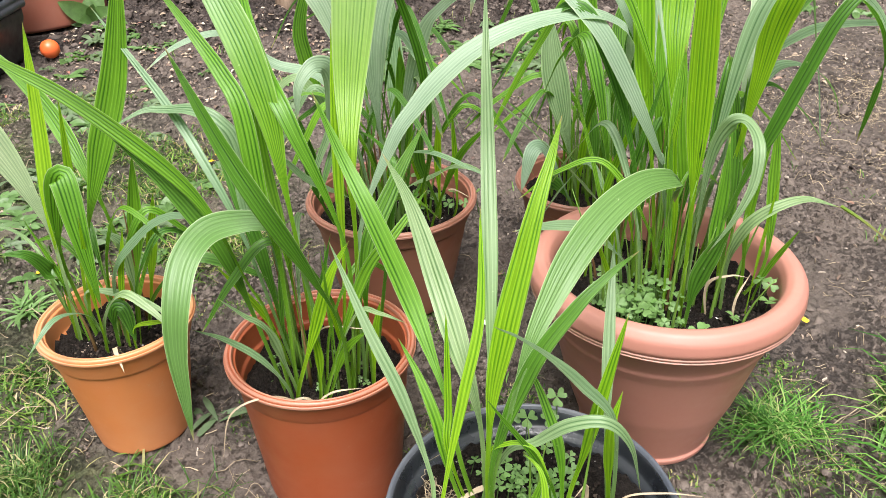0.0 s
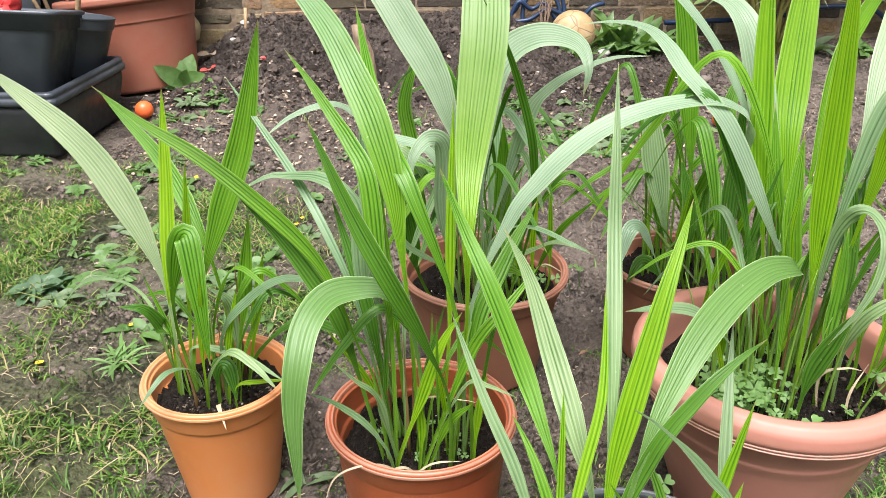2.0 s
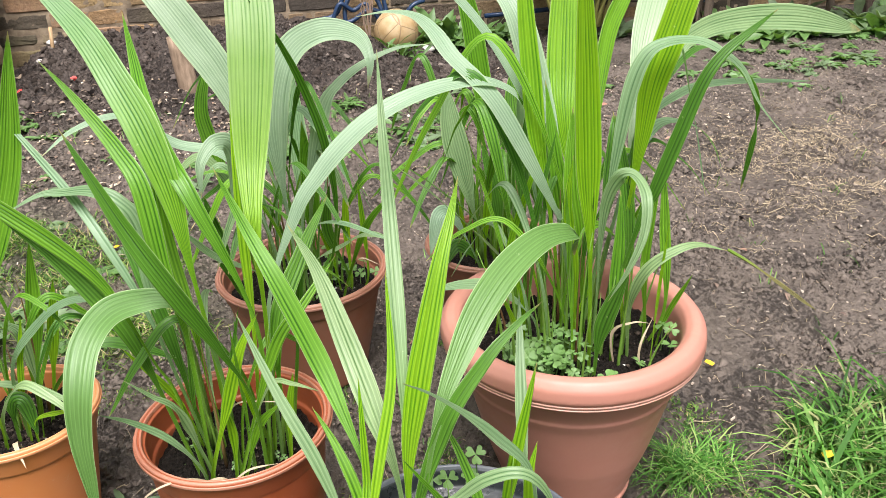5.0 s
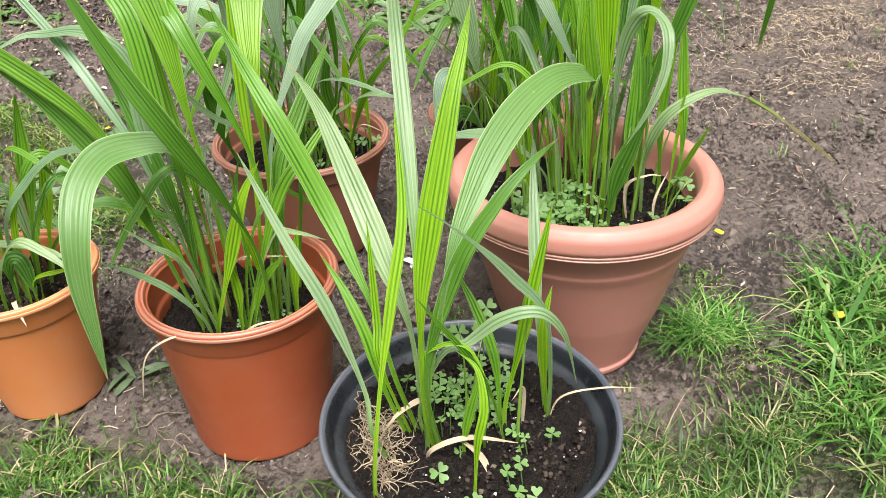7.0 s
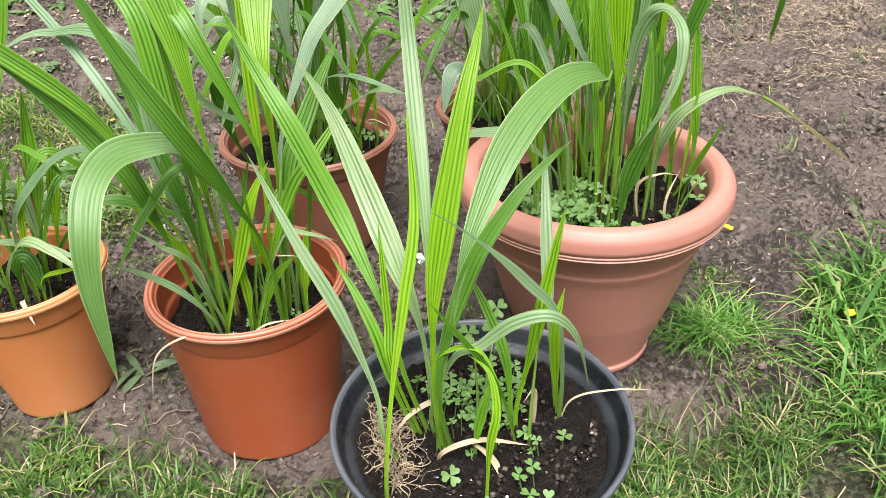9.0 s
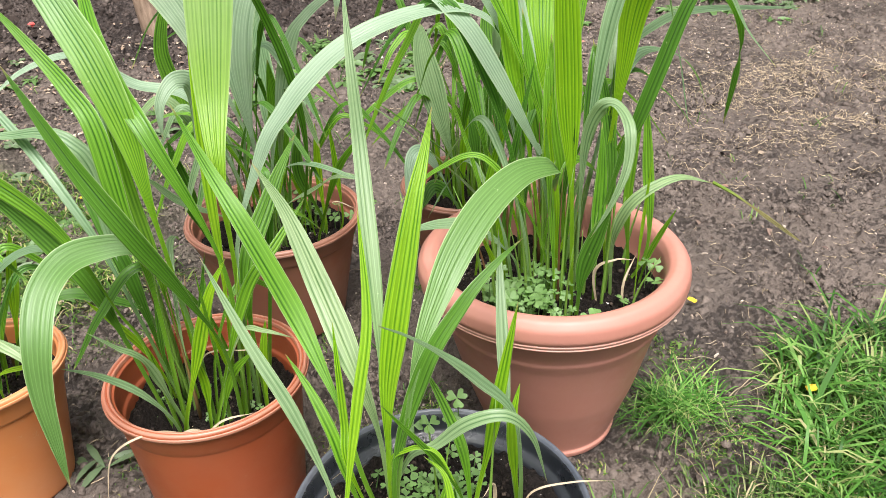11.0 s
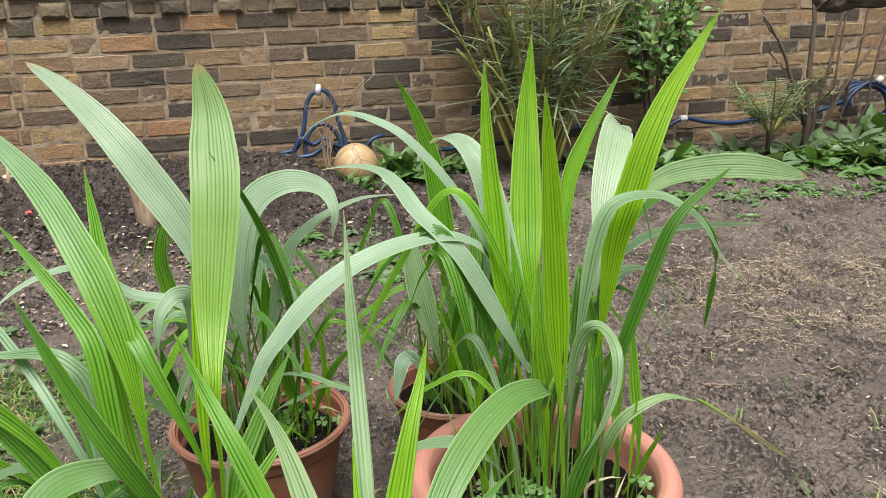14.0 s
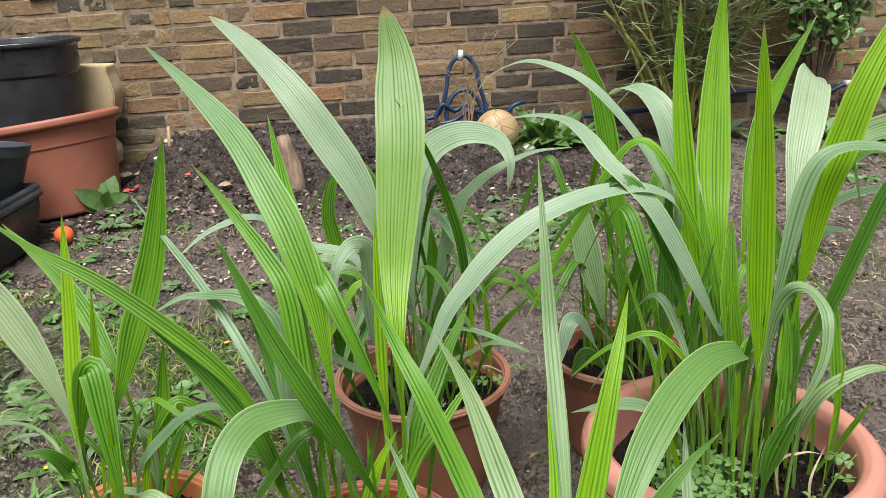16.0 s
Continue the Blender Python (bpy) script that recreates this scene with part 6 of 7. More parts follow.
r = random.Random(31)
clover(pot_c, [(-0.060 + max(-0.045, min(0.06, r.gauss(0, 0.030))), -0.064 + max(-0.04, min(0.06, r.gauss(0, 0.028))), 0.238, r.uniform(0.02, 0.06), r.uniform(0.006, 0.0115)) for k in range(105)] + [(0.002, -0.128, 0.238, 0.03, 0.013), (0.02, -0.12, 0.238, 0.02, 0.010), (0.115, -0.055, 0.238, 0.05, 0.012), (0.125, -0.04, 0.238, 0.035, 0.011), (0.118, -0.07, 0.238, 0.03, 0.013), (0.07, -0.09, 0.238, 0.02, 0.012)])
clover(pot_d, [(0.012 + r.gauss(0, 0.026), 0.042 + r.gauss(0, 0.03), 0.134, r.uniform(0.010, 0.04), r.uniform(0.005, 0.0095)) for k in range(64)] + [(-0.055, -0.055, 0.134, 0.02, 0.011), (0.078, -0.045, 0.134, 0.022, 0.009), (0.02, -0.095, 0.134, 0.03, 0.009), (0.03, -0.105, 0.134, 0.02, 0.010), (0.035, -0.085, 0.134, 0.035, 0.009), (0.045, -0.115, 0.134, 0.01, 0.011), (-0.05, -0.115, 0.134, 0.03, 0.009), (-0.035, -0.125, 0.134, 0.035, 0.010), (0.06, 0.13, 0.13, 0.08, 0.013), (0.05, 0.115, 0.134, 0.05, 0.012), (0.02, 0.134, 0.12, 0.06, 0.013), (0.0, 0.134, 0.12, 0.055, 0.012)])
clover(pot_b, [(max(-0.07, min(0.07, r.gauss(0, 0.05))), -0.02 + max(-0.05, min(0.06, r.gauss(0, 0.045))), 0.164, r.uniform(0.004, 0.016), r.uniform(0.003, 0.006)) for k in range(40)])
clover(pot_e, [(0.08 + r.gauss(0, 0.03), r.gauss(0, 0.04), 0.165, r.uniform(0.02, 0.05), r.uniform(0.008, 0.014)) for k in range(16)])

# dry, straw-coloured blades
n = Nodes("dry_straw")
c = n.coords()
STRAW = n.done(n.surface(n.mix(1.0, n.mix(n.island(), (0.18, 0.14, 0.09), (0.48, 0.39, 0.25)), n.ramp(n.noise(c, 60, 3), (0.3, 0.7), (0.7, 1.15)), "MULTIPLY"), 0.7, n.bump(n.noise(c, 200, 2), 0.3, 0.001)))


def dry(thing, points, width):
    blade(thing, points, width * 0.6, STRAW, (0, -0.5, 0.86), 0.45, "dry_leaf", 0.0)


dry(pot_d, [(-0.055, -0.02, 0.118), (-0.05, -0.03, 0.155), (-0.01, -0.035, 0.168), (0.045, -0.04, 0.15)], 0.010)
dry(pot_d, [(-0.02, -0.03, 0.163), (0.0, -0.05, 0.15), (0.012, -0.075, 0.118)], 0.012)
dry(pot_d, [(0.09, 0.0, 0.118), (0.105, 0.0, 0.165), (0.15, -0.01, 0.178), (0.20, -0.015, 0.17)], 0.004)
dry(pot_d, [(-0.04, 0.03, 0.12), (-0.045, 0.02, 0.18), (-0.075, 0.015, 0.175), (-0.1, 0.01, 0.15)], 0.011)
dry(pot_d, [(0.06, 0.0, 0.118), (0.062, 0.0, 0.19), (0.045, -0.01, 0.185)], 0.008)
v, f = [], []
for k in range(260):
    p = Vector((-0.118 + abs(r.gauss(0, 0.016)), 0.005 + r.gauss(0, 0.034), 0.136 + r.uniform(0.0, 0.012)))
    way = Vector((r.uniform(-.4, 1), r.uniform(-1, 1), r.uniform(-.1, 0.7))).normalized()
    i, w = len(v), r.uniform(0.0003, 0.0007)
    for j in range(9):
        side = way.cross(Vector((0, 0, 1))).normalized() * w
        v += [p - side, p + side, p + Vector((0, 0, w * 1.6))]
        p = p + way * r.uniform(0.003, 0.0065)
        if math.hypot(p.x, p.y) > 0.138:
            p = p - Vector((p.x, p.y, 0)).normalized() * 0.006
        p.z = max(0.136, p.z)
        way = (way + Vector((r.uniform(-.6, .6), r.uniform(-.6, .6), r.uniform(-.75, .4)))).normalized()
    f += [(i + 3 * j + q, i + 3 * j + (q + 1) % 3, i + 3 * j + 3 + (q + 1) % 3, i + 3 * j + 3 + q) for j in range(8) for q in range(3)]
tagged(sheet("dry_roots", v, f, STRAW, pot_d, "tangle of fine dry straw-coloured roots"), kind="stuff")
dry(pot_b, [(-0.017, -0.062, 0.168), (-0.057, -0.097, 0.218), (-0.107, -0.112, 0.21), (-0.125, -0.127, 0.15)], 0.0045)
dry(pot_b, [(-0.017, -0.072, 0.17), (0.013, -0.072, 0.195), (0.053, -0.062, 0.19)], 0.005)
dry(pot_b, [(-0.007, -0.012, 0.17), (0.003, -0.032, 0.265), (0.053, -0.042, 0.272), (0.083, -0.042, 0.262)], 0.004)
dry(pot_b, [(-0.007, -0.062, 0.17), (-0.022, -0.072, 0.19), (-0.047, -0.074, 0.188)], 0.006)
dry(pot_a, [(0.02, -0.05, 0.17), (0.02, -0.085, 0.216), (0.035, -0.115, 0.195)], 0.012)
dry(pot_c, [(0.044, -0.062, 0.216), (0.035, -0.062, 0.29), (0.059, -0.072, 0.31), (0.085, -0.072, 0.305)], 0.008)
dry(pot_c, [(0.074, -0.082, 0.216), (0.070, -0.077, 0.27), (0.095, -0.062, 0.31)], 0.006)
dry(pot_e, [(0.08, 0.0, 0.162), (0.10, -0.05, 0.24), (0.14, -0.07, 0.23)], 0.007)

# reddish stems and slim young shoots that crowd the pots
STEM = plastic("green_grass_stem", (0.14, 0.27, 0.035), (0.09, 0.18, 0.03), 0.5, 0.5)
RED_STEM = plastic("reddish_grass_stem", (0.13, 0.06, 0.025), (0.20, 0.18, 0.05), 0.5, 0.6)
for thing, count, rad, z0, seed, red in ((pot_a, 6, 0.05, 0.17, 1, 0.6), (pot_b, 8, 0.062, 0.17, 2, 0.3), (pot_c, 30, 0.12, 0.216, 3, 0.12), (pot_d, 3, 0.06, 0.118, 4, 0.0), (pot_e, 12, 0.075, 0.163, 5, 0.3), (pot_f, 12, 0.07, 0.163, 6, 0.1)):
    r = random.Random(seed)
    for k in range(count):
        a, q = r.uniform(0, 6.28), rad * math.sqrt(r.random())
        x, y, h = q * math.cos(a), q * math.sin(a), r.uniform(0.1, 0.26)
        part("stem", tube(bezier((x, y, z0 - 0.01), (x, y, z0 + h * 0.4), (x * 1.15, y * 1.1, z0 + h * 0.7), (x * 1.3 + r.uniform(-.01, .01), y * 1.2, z0 + h), 6), r.uniform(0.0022, 0.0034), 6, 0.12), RED_STEM if r.random() < red else STEM, thing)
    for k in range(count // 2 + 2):
        a, q = r.uniform(0, 6.28), rad * math.sqrt(r.random())
        x, y, h = q * math.cos(a), q * math.sin(a), r.uniform(0.10, 0.26 if thing != pot_c else 0.36)
        lean = r.uniform(0.2, 0.9) * h
        b = r.uniform(0, 6.28)
        blade(thing, [(x, y, z0 - 0.005), (x + lean * 0.15 * math.cos(b), y + lean * 0.15 * math.sin(b), z0 + h * 0.5), (x + lean * 0.5 * math.cos(b), y + lean * 0.4 * math.sin(b), z0 + h)], r.uniform(0.005, 0.011), LEAF_YOUNG if r.random() < 0.4 else (LEAF if r.random() < 0.6 else LEAF_DARK), (r.uniform(-.5, .5), -0.8, 0.5))


# arching lower leaves that fill each plant out to its sides
def fill_out(thing, count, z0, rad, heights, reach, seed, gap):
    """gap: the half angle, towards the path, that the plant leaves open."""
    r = random.Random(seed)
    for k in range(count):
        a, q = r.uniform(0, 6.28), rad * math.sqrt(r.random())
        x, y = q * math.cos(a), q * math.sin(a)
        b = radians(-90) + r.uniform(radians(gap), radians(360 - gap))
        h, l = r.uniform(*heights), r.uniform(*reach)
        cx, cy = math.cos(b) * l, math.sin(b) * l * 0.8
        fall = r.uniform(0.45, 1.0)
        shade = r.random()
        mat = LEAF if shade < 0.45 else LEAF_PALE if shade < 0.65 else LEAF_DARK
        blade(thing, [(x, y, z0 - 0.005), (x + cx * 0.12, y + cy * 0.12, z0 + h * 0.55), (x + cx * 0.45, y + cy * 0.45, z0 + h), (x + cx * 0.75, y + cy * 0.75, z0 + h * (0.5 + 0.5 * fall)), (x + cx, y + cy, z0 + h * fall * 0.85)],
              r.uniform(0.008, 0.018), mat, ((math.cos(b) * 0.4, -0.5, 0.5), (math.cos(b) * 0.2, -0.3, 0.9)), r.uniform(0.62, 0.72), neck=0.4)


fill_out(pot_a, 7, 0.17, 0.045, (0.10, 0.22), (0.10, 0.2), 71, 45)
fill_out(pot_b, 4, 0.17, 0.055, (0.15, 0.36), (0.12, 0.26), 72, 60)
fill_out(pot_c, 16, 0.216, 0.09, (0.18, 0.46), (0.14, 0.30), 73, 85)
fill_out(pot_e, 20, 0.163, 0.07, (0.16, 0.42), (0.14, 0.30), 75, 20)
fill_out(pot_f, 18, 0.163, 0.06, (0.16, 0.42), (0.14, 0.28), 76, 20)


# ---- grass, straw and crumbs on the ground ----
def grass_material(name, stops):
    n = Nodes(name)
    g = n.ramp(n.island(), *stops)
    g = n.mix(1.0, g, n.ramp(n.noise(n.place(), 5, 3), (0.35, 0.72), (0.65, 1.15)), "MULTIPLY")
    p = n.surface(g, 0.5, None, 0.0, 0.3)
    t = n.add("ShaderNodeBsdfTranslucent")
    n.put(t.inputs["Color"], n.mix(1.0, g, (1.3, 1.3, 0.5), "MULTIPLY"))
    m = n.add("ShaderNodeMixShader")
    m.inputs[0].default_value = 0.3
    n.link(p, m.inputs[1])
    n.link(t.outputs[0], m.inputs[2])
    return n.done(m.outputs[0])


GRASS = grass_material("lawn_grass", ((0.0, (0.022, 0.062, 0.008)), (0.45, (0.055, 0.14, 0.018)), (0.78, (0.125, 0.235, 0.05)), (0.91, (0.28, 0.28, 0.12)), (1.0, (0.45, 0.38, 0.23))))
LUSH_GRASS = grass_material("lush_grass_blades", ((0.0, (0.025, 0.085, 0.012)), (0.45, (0.065, 0.195, 0.024)), (0.78, (0.155, 0.315, 0.07)), (0.93, (0.26, 0.33, 0.11)), (1.0, (0.33, 0.31, 0.16))))
WORN_GRASS = grass_material("trampled_grass", ((0.0, (0.03, 0.075, 0.010)), (0.45, (0.08, 0.18, 0.025)), (0.72, (0.17, 0.29, 0.05)), (0.85, (0.27, 0.27, 0.10)), (0.94, (0.34, 0.28, 0.15)), (1.0, (0.46, 0.39, 0.24))))


def in_pot(x, y):
    return any(math.hypot(x - ob.location.x, y - ob.location.y) < q for ob, q in ((pot_a, 0.08), (pot_b, 0.095), (pot_c, 0.125), (pot_d, 0.14), (pot_e, 0.115), (pot_f, 0.1), (trough, 0.3), (planter, 0.23)))


def grow(name, count, box, heights, width, seed, density, label, flat=1.0, material=None):
    """Curved blades of grass in tufts over a stretch of ground."""
    r = random.Random(seed)
    verts, faces = [], []
    made, tries = 0, 0
    while made < count and tries < count * 12:
        tries += 1
        x, y = r.uniform(box[0], box[1]), r.uniform(box[2], box[3])
        if r.random() > density(x, y) or in_pot(x, y):
            continue
        for k in range(r.randint(2, 6)):
            made += 1
            bx, by = x + r.gauss(0, 0.012), y + r.gauss(0, 0.012)
            h = r.uniform(*heights) * r.uniform(0.6, 1.2)
            a = r.uniform(0, 6.283)
            lean = h * r.uniform(0.3, 1.5) * flat
            w = width * r.uniform(0.6, 1.3)
            sx, sy = -math.sin(a) * w / 2, math.cos(a) * w / 2
            z = ground_height(bx, by) - 0.003
            s = len(verts)
            for q, lift, ww in ((0.0, 0.0, 0.8), (0.35, 0.55, 1.0), (0.7, 0.85, 0.7), (1.0, 0.8 if r.random() < 0.6 else 0.55, 0.08)):
                px, py, pz = bx + math.cos(a) * lean * q, by + math.sin(a) * lean * q, z + h * lift
                verts.append((px - sx * ww, py - sy * ww, pz))
                verts.append((px + sx * ww, py + sy * ww, pz))
            for j in range(3):
                faces.append((s + 2 * j, s + 2 * j + 1, s + 2 * j + 3, s + 2 * j + 2))
    return tagged(sheet(name, verts, faces, material or GRASS), label, "grass", kind="stuff")


grow("lush_grass", 6500, (0.45, 1.5, 0.3, 1.05), (0.020, 0.066), 0.0042, 41, lambda x, y: grassy(x, y) ** 2 * step(-0.35, 0.25, noise.noise(Vector((x * 9, y * 9, 2)))) * (step(0.58, 0.75, x) + 0.5 * step(0.50, 0.55, x) * step(0.80, 0.84, y)), "long bright green grass at the edge of the mud", 1.7, LUSH_GRASS)
grow("tuft_grass", 600, (0.5, 0.72, 0.78, 0.96), (0.016, 0.045), 0.0021, 47, lambda x, y: math.exp(-((x - 0.595) / 0.042) ** 2 - ((y - 0.872) / 0.026) ** 2), "dense tuft of fine bright grass beside the planter", 2.0, LUSH_GRASS)
grow("strap_grass", 420, (0.55, 1.5, 0.45, 1.0), (0.05, 0.11), 0.0068, 46, lambda x, y: 0.8 * grassy(x, y) ** 2 * step(0.62, 0.8, x), "broad dark green blades of coarse grass", 1.5, LUSH_GRASS)
grow("front_grass", 21000, (-0.9, 0.95, 0.45, 1.0), (0.010, 0.036), 0.0021, 42, lambda x, y: grassy(x, y) ** 2 * step(-0.25, 0.3, noise.noise(Vector((x * 8, y * 8, 3)))), "worn green lawn grass", 1.6)
grow("thin_grass", 24000, (-1.6, -0.15, 0.8, 2.7), (0.006, 0.028), 0.0032, 43, lambda x, y: grassy(x, y) ** 1.3 * step(-0.12, 0.3, noise.noise(Vector((x * 5, y * 5, 5)))), "thin trampled grass on mud", 1.9, WORN_GRASS)
grow("moss_tufts", 6000, (-0.5, 0.75, 0.75, 1.35), (0.003, 0.012), 0.0022, 45, lambda x, y: step(0.15, 0.5, noise.noise(Vector((x * 7, y * 7, 13)))), "short mossy growth on the mud", 1.3, WORN_GRASS)
grow("sparse_grass", 900, (-1.0, 2.8, 1.0, 3.2), (0.01, 0.04), 0.003, 44, lambda x, y: 0.25 * max(0.0, noise.noise(Vector((x * 2, y * 2, 9)))) + (0.5 if y > 2.6 and abs(x - 0.4) < 0.5 else 0.02), "stray grass blades on the mud")


def scatter(name, count, density, box, make, material, seed, label, category, smooth=False):
    r = random.Random(seed)
    verts, faces = [], []
    made = tries = 0
    while made < count and tries < count * 30:
        tries += 1
        x, y = r.uniform(box[0], box[1]), r.uniform(box[2], box[3])
        if r.random() > density(x, y) or in_pot(x, y):
            continue
        made += 1
        make(verts, faces, x, y, ground_height(x, y), r)
    return tagged(sheet(name, verts, faces, material, smooth=smooth), label, category, kind="stuff")


def straw_bit(verts, faces, x, y, z, r):
    a, l, w = r.uniform(0, 6.283), 0.004 + 0.02 * r.random() ** 2 * (2.2 if r.random() < 0.12 else 1), r.uniform(0.00025, 0.00075)
    bend = r.uniform(-.18, .18)
    s = len(verts)
    for q in (-0.5, 0.0, 0.5):
        px, py = x + math.cos(a + bend * q) * l * q, y + math.sin(a + bend * q) * l * q
        pz = ground_height(px, py) + 0.002 + r.uniform(0, 0.004)
        sx, sy = -math.sin(a) * w, math.cos(a) * w
        verts.extend(((px - sx, py - sy, pz), (px + sx, py + sy, pz), (px, py, pz + w * 1.5)))
    for k in (0, 3):
        for i in range(3):
            j = (i + 1) % 3
            faces.append((s + k + i, s + k + j, s + k + 3 + j, s + k + 3 + i))


def chip(verts, faces, x, y, z, r):
    a, l, w, h = r.uniform(0, 6.283), 0.003 + 0.011 * r.random() ** 2, r.uniform(0.002, 0.005), r.uniform(0.001, 0.003)
    ca, sa = math.cos(a), math.sin(a)
    s = len(verts)
    t = r.uniform(-.3, .3)
    for zz, k in ((-0.002, 1.0), (h, 0.8)):
        for ux, uy in ((-1, -1), (1, -0.6), (1.1, 0.8), (-0.7, 1)):
            px, py = ux * l * k / 2, uy * w * k / 2
            verts.append((x + px * ca - py * sa, y + px * sa + py * ca, z + zz + px * t))
    faces.extend(((s, s + 3, s + 2, s + 1), (s + 4, s + 5, s + 6, s + 7), (s, s + 1, s + 5, s + 4), (s + 1, s + 2, s + 6, s + 5), (s + 2, s + 3, s + 7, s + 6), (s + 3, s, s + 4, s + 7)))


def clod(verts, faces, x, y, z, r, big=1.0):
    d = (0.0012 + 0.0048 * r.random() ** 1.6) * big * (1.9 if r.random() < 0.06 else 1)
    s = len(verts)
    for k, (cz, cr) in enumerate(((-0.3, 0.9), (0.35, 0.8))):
        for i in range(6):
            a = 1.047 * i + 0.5 * k + r.uniform(-.25, .25)
            q = d * cr * r.uniform(0.45, 1.45)
            verts.append((x + q * math.cos(a), y + q * math.sin(a), z + cz * d * r.uniform(0.3, 1.5)))
    verts.append((x + r.uniform(-.2, .2) * d, y, z + d * r.uniform(0.55, 0.85)))
    for i in range(6):
        j = (i + 1) % 6
        faces.append((s + i, s + j, s + 6 + j, s + 6 + i))
        faces.append((s + 6 + i, s + 6 + j, s + 12))


def dead_leaf(verts, faces, x, y, z, r):
    a = r.uniform(0, 6.283)
    ribbon(verts, faces, (x, y, z + 0.004), (math.cos(a), math.sin(a), r.uniform(0, 0.4)), r.uniform(0.012, 0.03), r.uniform(0.006, 0.014), r.uniform(0.4, 1.2), (r.uniform(-.7, .7), r.uniform(-.7, .7), 1), r, 3, (0.3, 1, 0.8, 0.1))


def straw_patch(x, y):
    return 0.04 + (0.2 if y < 1.25 else 0.0) + 0.95 * math.exp(-((x - 1.70) / 0.5) ** 2 - ((y - 1.98) / 0.4) ** 2) + 0.14 * step(0.45, 1.0, x) + 0.22 * step(-0.2, -0.5, x) * step(2.5, 2.0, y)


def dry_stalk(verts, faces, x, y, z, r):
    """A long, bent, pale grass stalk lying on the ground."""
    a, l, w = r.uniform(0, 6.283), r.uniform(0.03, 0.13), r.uniform(0.0005, 0.0014)
    bend, arch = r.uniform(-1.8, 1.8), r.uniform(0.0, 0.022)
    s, px, py, n_ = len(verts), x, y, 7
    for k in range(n_):
        q = k / (n_ - 1)
        b = a + bend * q
        pz = ground_height(px, py) + 0.003 + arch * math.sin(math.pi * q) + 0.002 * r.random()
        sx, sy, ww = -math.sin(b), math.cos(b), w * (1.0 - 0.6 * q)
        verts.extend(((px - sx * ww, py - sy * ww, pz), (px + sx * ww, py + sy * ww, pz), (px, py, pz + ww * 1.4)))
        px, py = px + math.cos(b) * l / n_, py + math.sin(b) * l / n_
    for k in range(0, 3 * (n_ - 1), 3):
        for i in range(3):
            j = (i + 1) % 3
            faces.append((s + k + i, s + k + j, s + k + 3 + j, s + k + 3 + i))


n = Nodes("bark_and_pale_chips")
CHIPS = n.done(n.surface(n.ramp(n.island(), (0.0, (0.05, 0.036, 0.028)), (0.45, (0.14, 0.105, 0.08)), (0.75, (0.28, 0.22, 0.165)), (0.95, (0.47, 0.41, 0.33)), (1.0, (0.40, 0.33, 0.26))), 0.85, n.bump(n.noise(n.place(), 300, 2), 0.4, 0.001)))
n = Nodes("mud_crumbs")
CRUMBS = n.done(n.surface(n.ramp(n.island(), (0.0, (0.05, 0.041, 0.034)), (0.5, (0.105, 0.087, 0.073)), (1.0, (0.17, 0.143, 0.121))), 0.85, n.bump(n.noise(n.place(), 220, 4), 1.0, 0.003), 0.0, 0.2))
n = Nodes("mud_lumps")
MUD_LUMPS = n.done(n.surface(n.mix(n.ramp(n.noise(n.place(), 60, 6, 0.7), (0.3, 0.0), (0.7, 1.0)), (0.074, 0.059, 0.048), (0.158, 0.129, 0.104)), 0.7, n.bump(n.noise(n.place(), 170, 5), 1.0, 0.004), 0.0, 0.3))
n = Nodes("dead_leaves")
DEAD = n.done(n.surface(n.ramp(n.island(), (0.0, (0.07, 0.045, 0.035)), (0.4, (0.16, 0.11, 0.08)), (0.8, (0.23, 0.18, 0.125)), (0.97, (0.30, 0.13, 0.09))), 0.8, n.bump(n.noise(n.place(), 120, 3), 0.5, 0.002)))
n = Nodes("bed_clods")
BED_CLODS = n.done(n.surface(n.ramp(n.island(), (0.0, (0.016, 0.0125, 0.010)), (0.6, (0.052, 0.041, 0.034)), (0.93, (0.10, 0.082, 0.07)), (1.0, (0.2, 0.17, 0.145))), 0.95, n.bump(n.noise(n.place(), 150, 4), 0.9, 0.003), 0.0, 0.12))
n = Nodes("compost_crumb")
POT_CRUMBS = n.done(n.surface(n.ramp(n.island(), (0.0, (0.005, 0.004, 0.0032)), (0.7, (0.026, 0.020, 0.016)), (0.93, (0.065, 0.05, 0.038)), (1.0, (0.19, 0.15, 0.11))), 0.9, n.bump(n.noise(n.place(), 220, 3), 0.8, 0.002), 0.0, 0.12))
scatter("straw_litter", 7000, straw_patch, (-1.6, 2.9, 0.55, 3.2), straw_bit, STRAW, 51, "bits of pale straw and dry grass on mud", "straw")
scatter("dry_stalks", 760, lambda x, y: 0.06 + 0.8 * math.exp(-((x - 0.68) / 0.13) ** 2 - ((y - 0.84) / 0.09) ** 2) + 0.35 * grassy(x, y) * step(1.6, 1.2, y) + 0.10 * grassy(x, y) + 0.5 * math.exp(-((x - 1.72) / 0.42) ** 2 - ((y - 2.0) / 0.33) ** 2) + 0.3 * math.exp(-((x + 0.2) / 0.1) ** 2 - ((y - 0.82) / 0.1) ** 2), (-1.4, 2.6, 0.5, 2.7), dry_stalk, STRAW, 57, "long bent stalks of dry pale grass on the mud", "dry stalks", True)
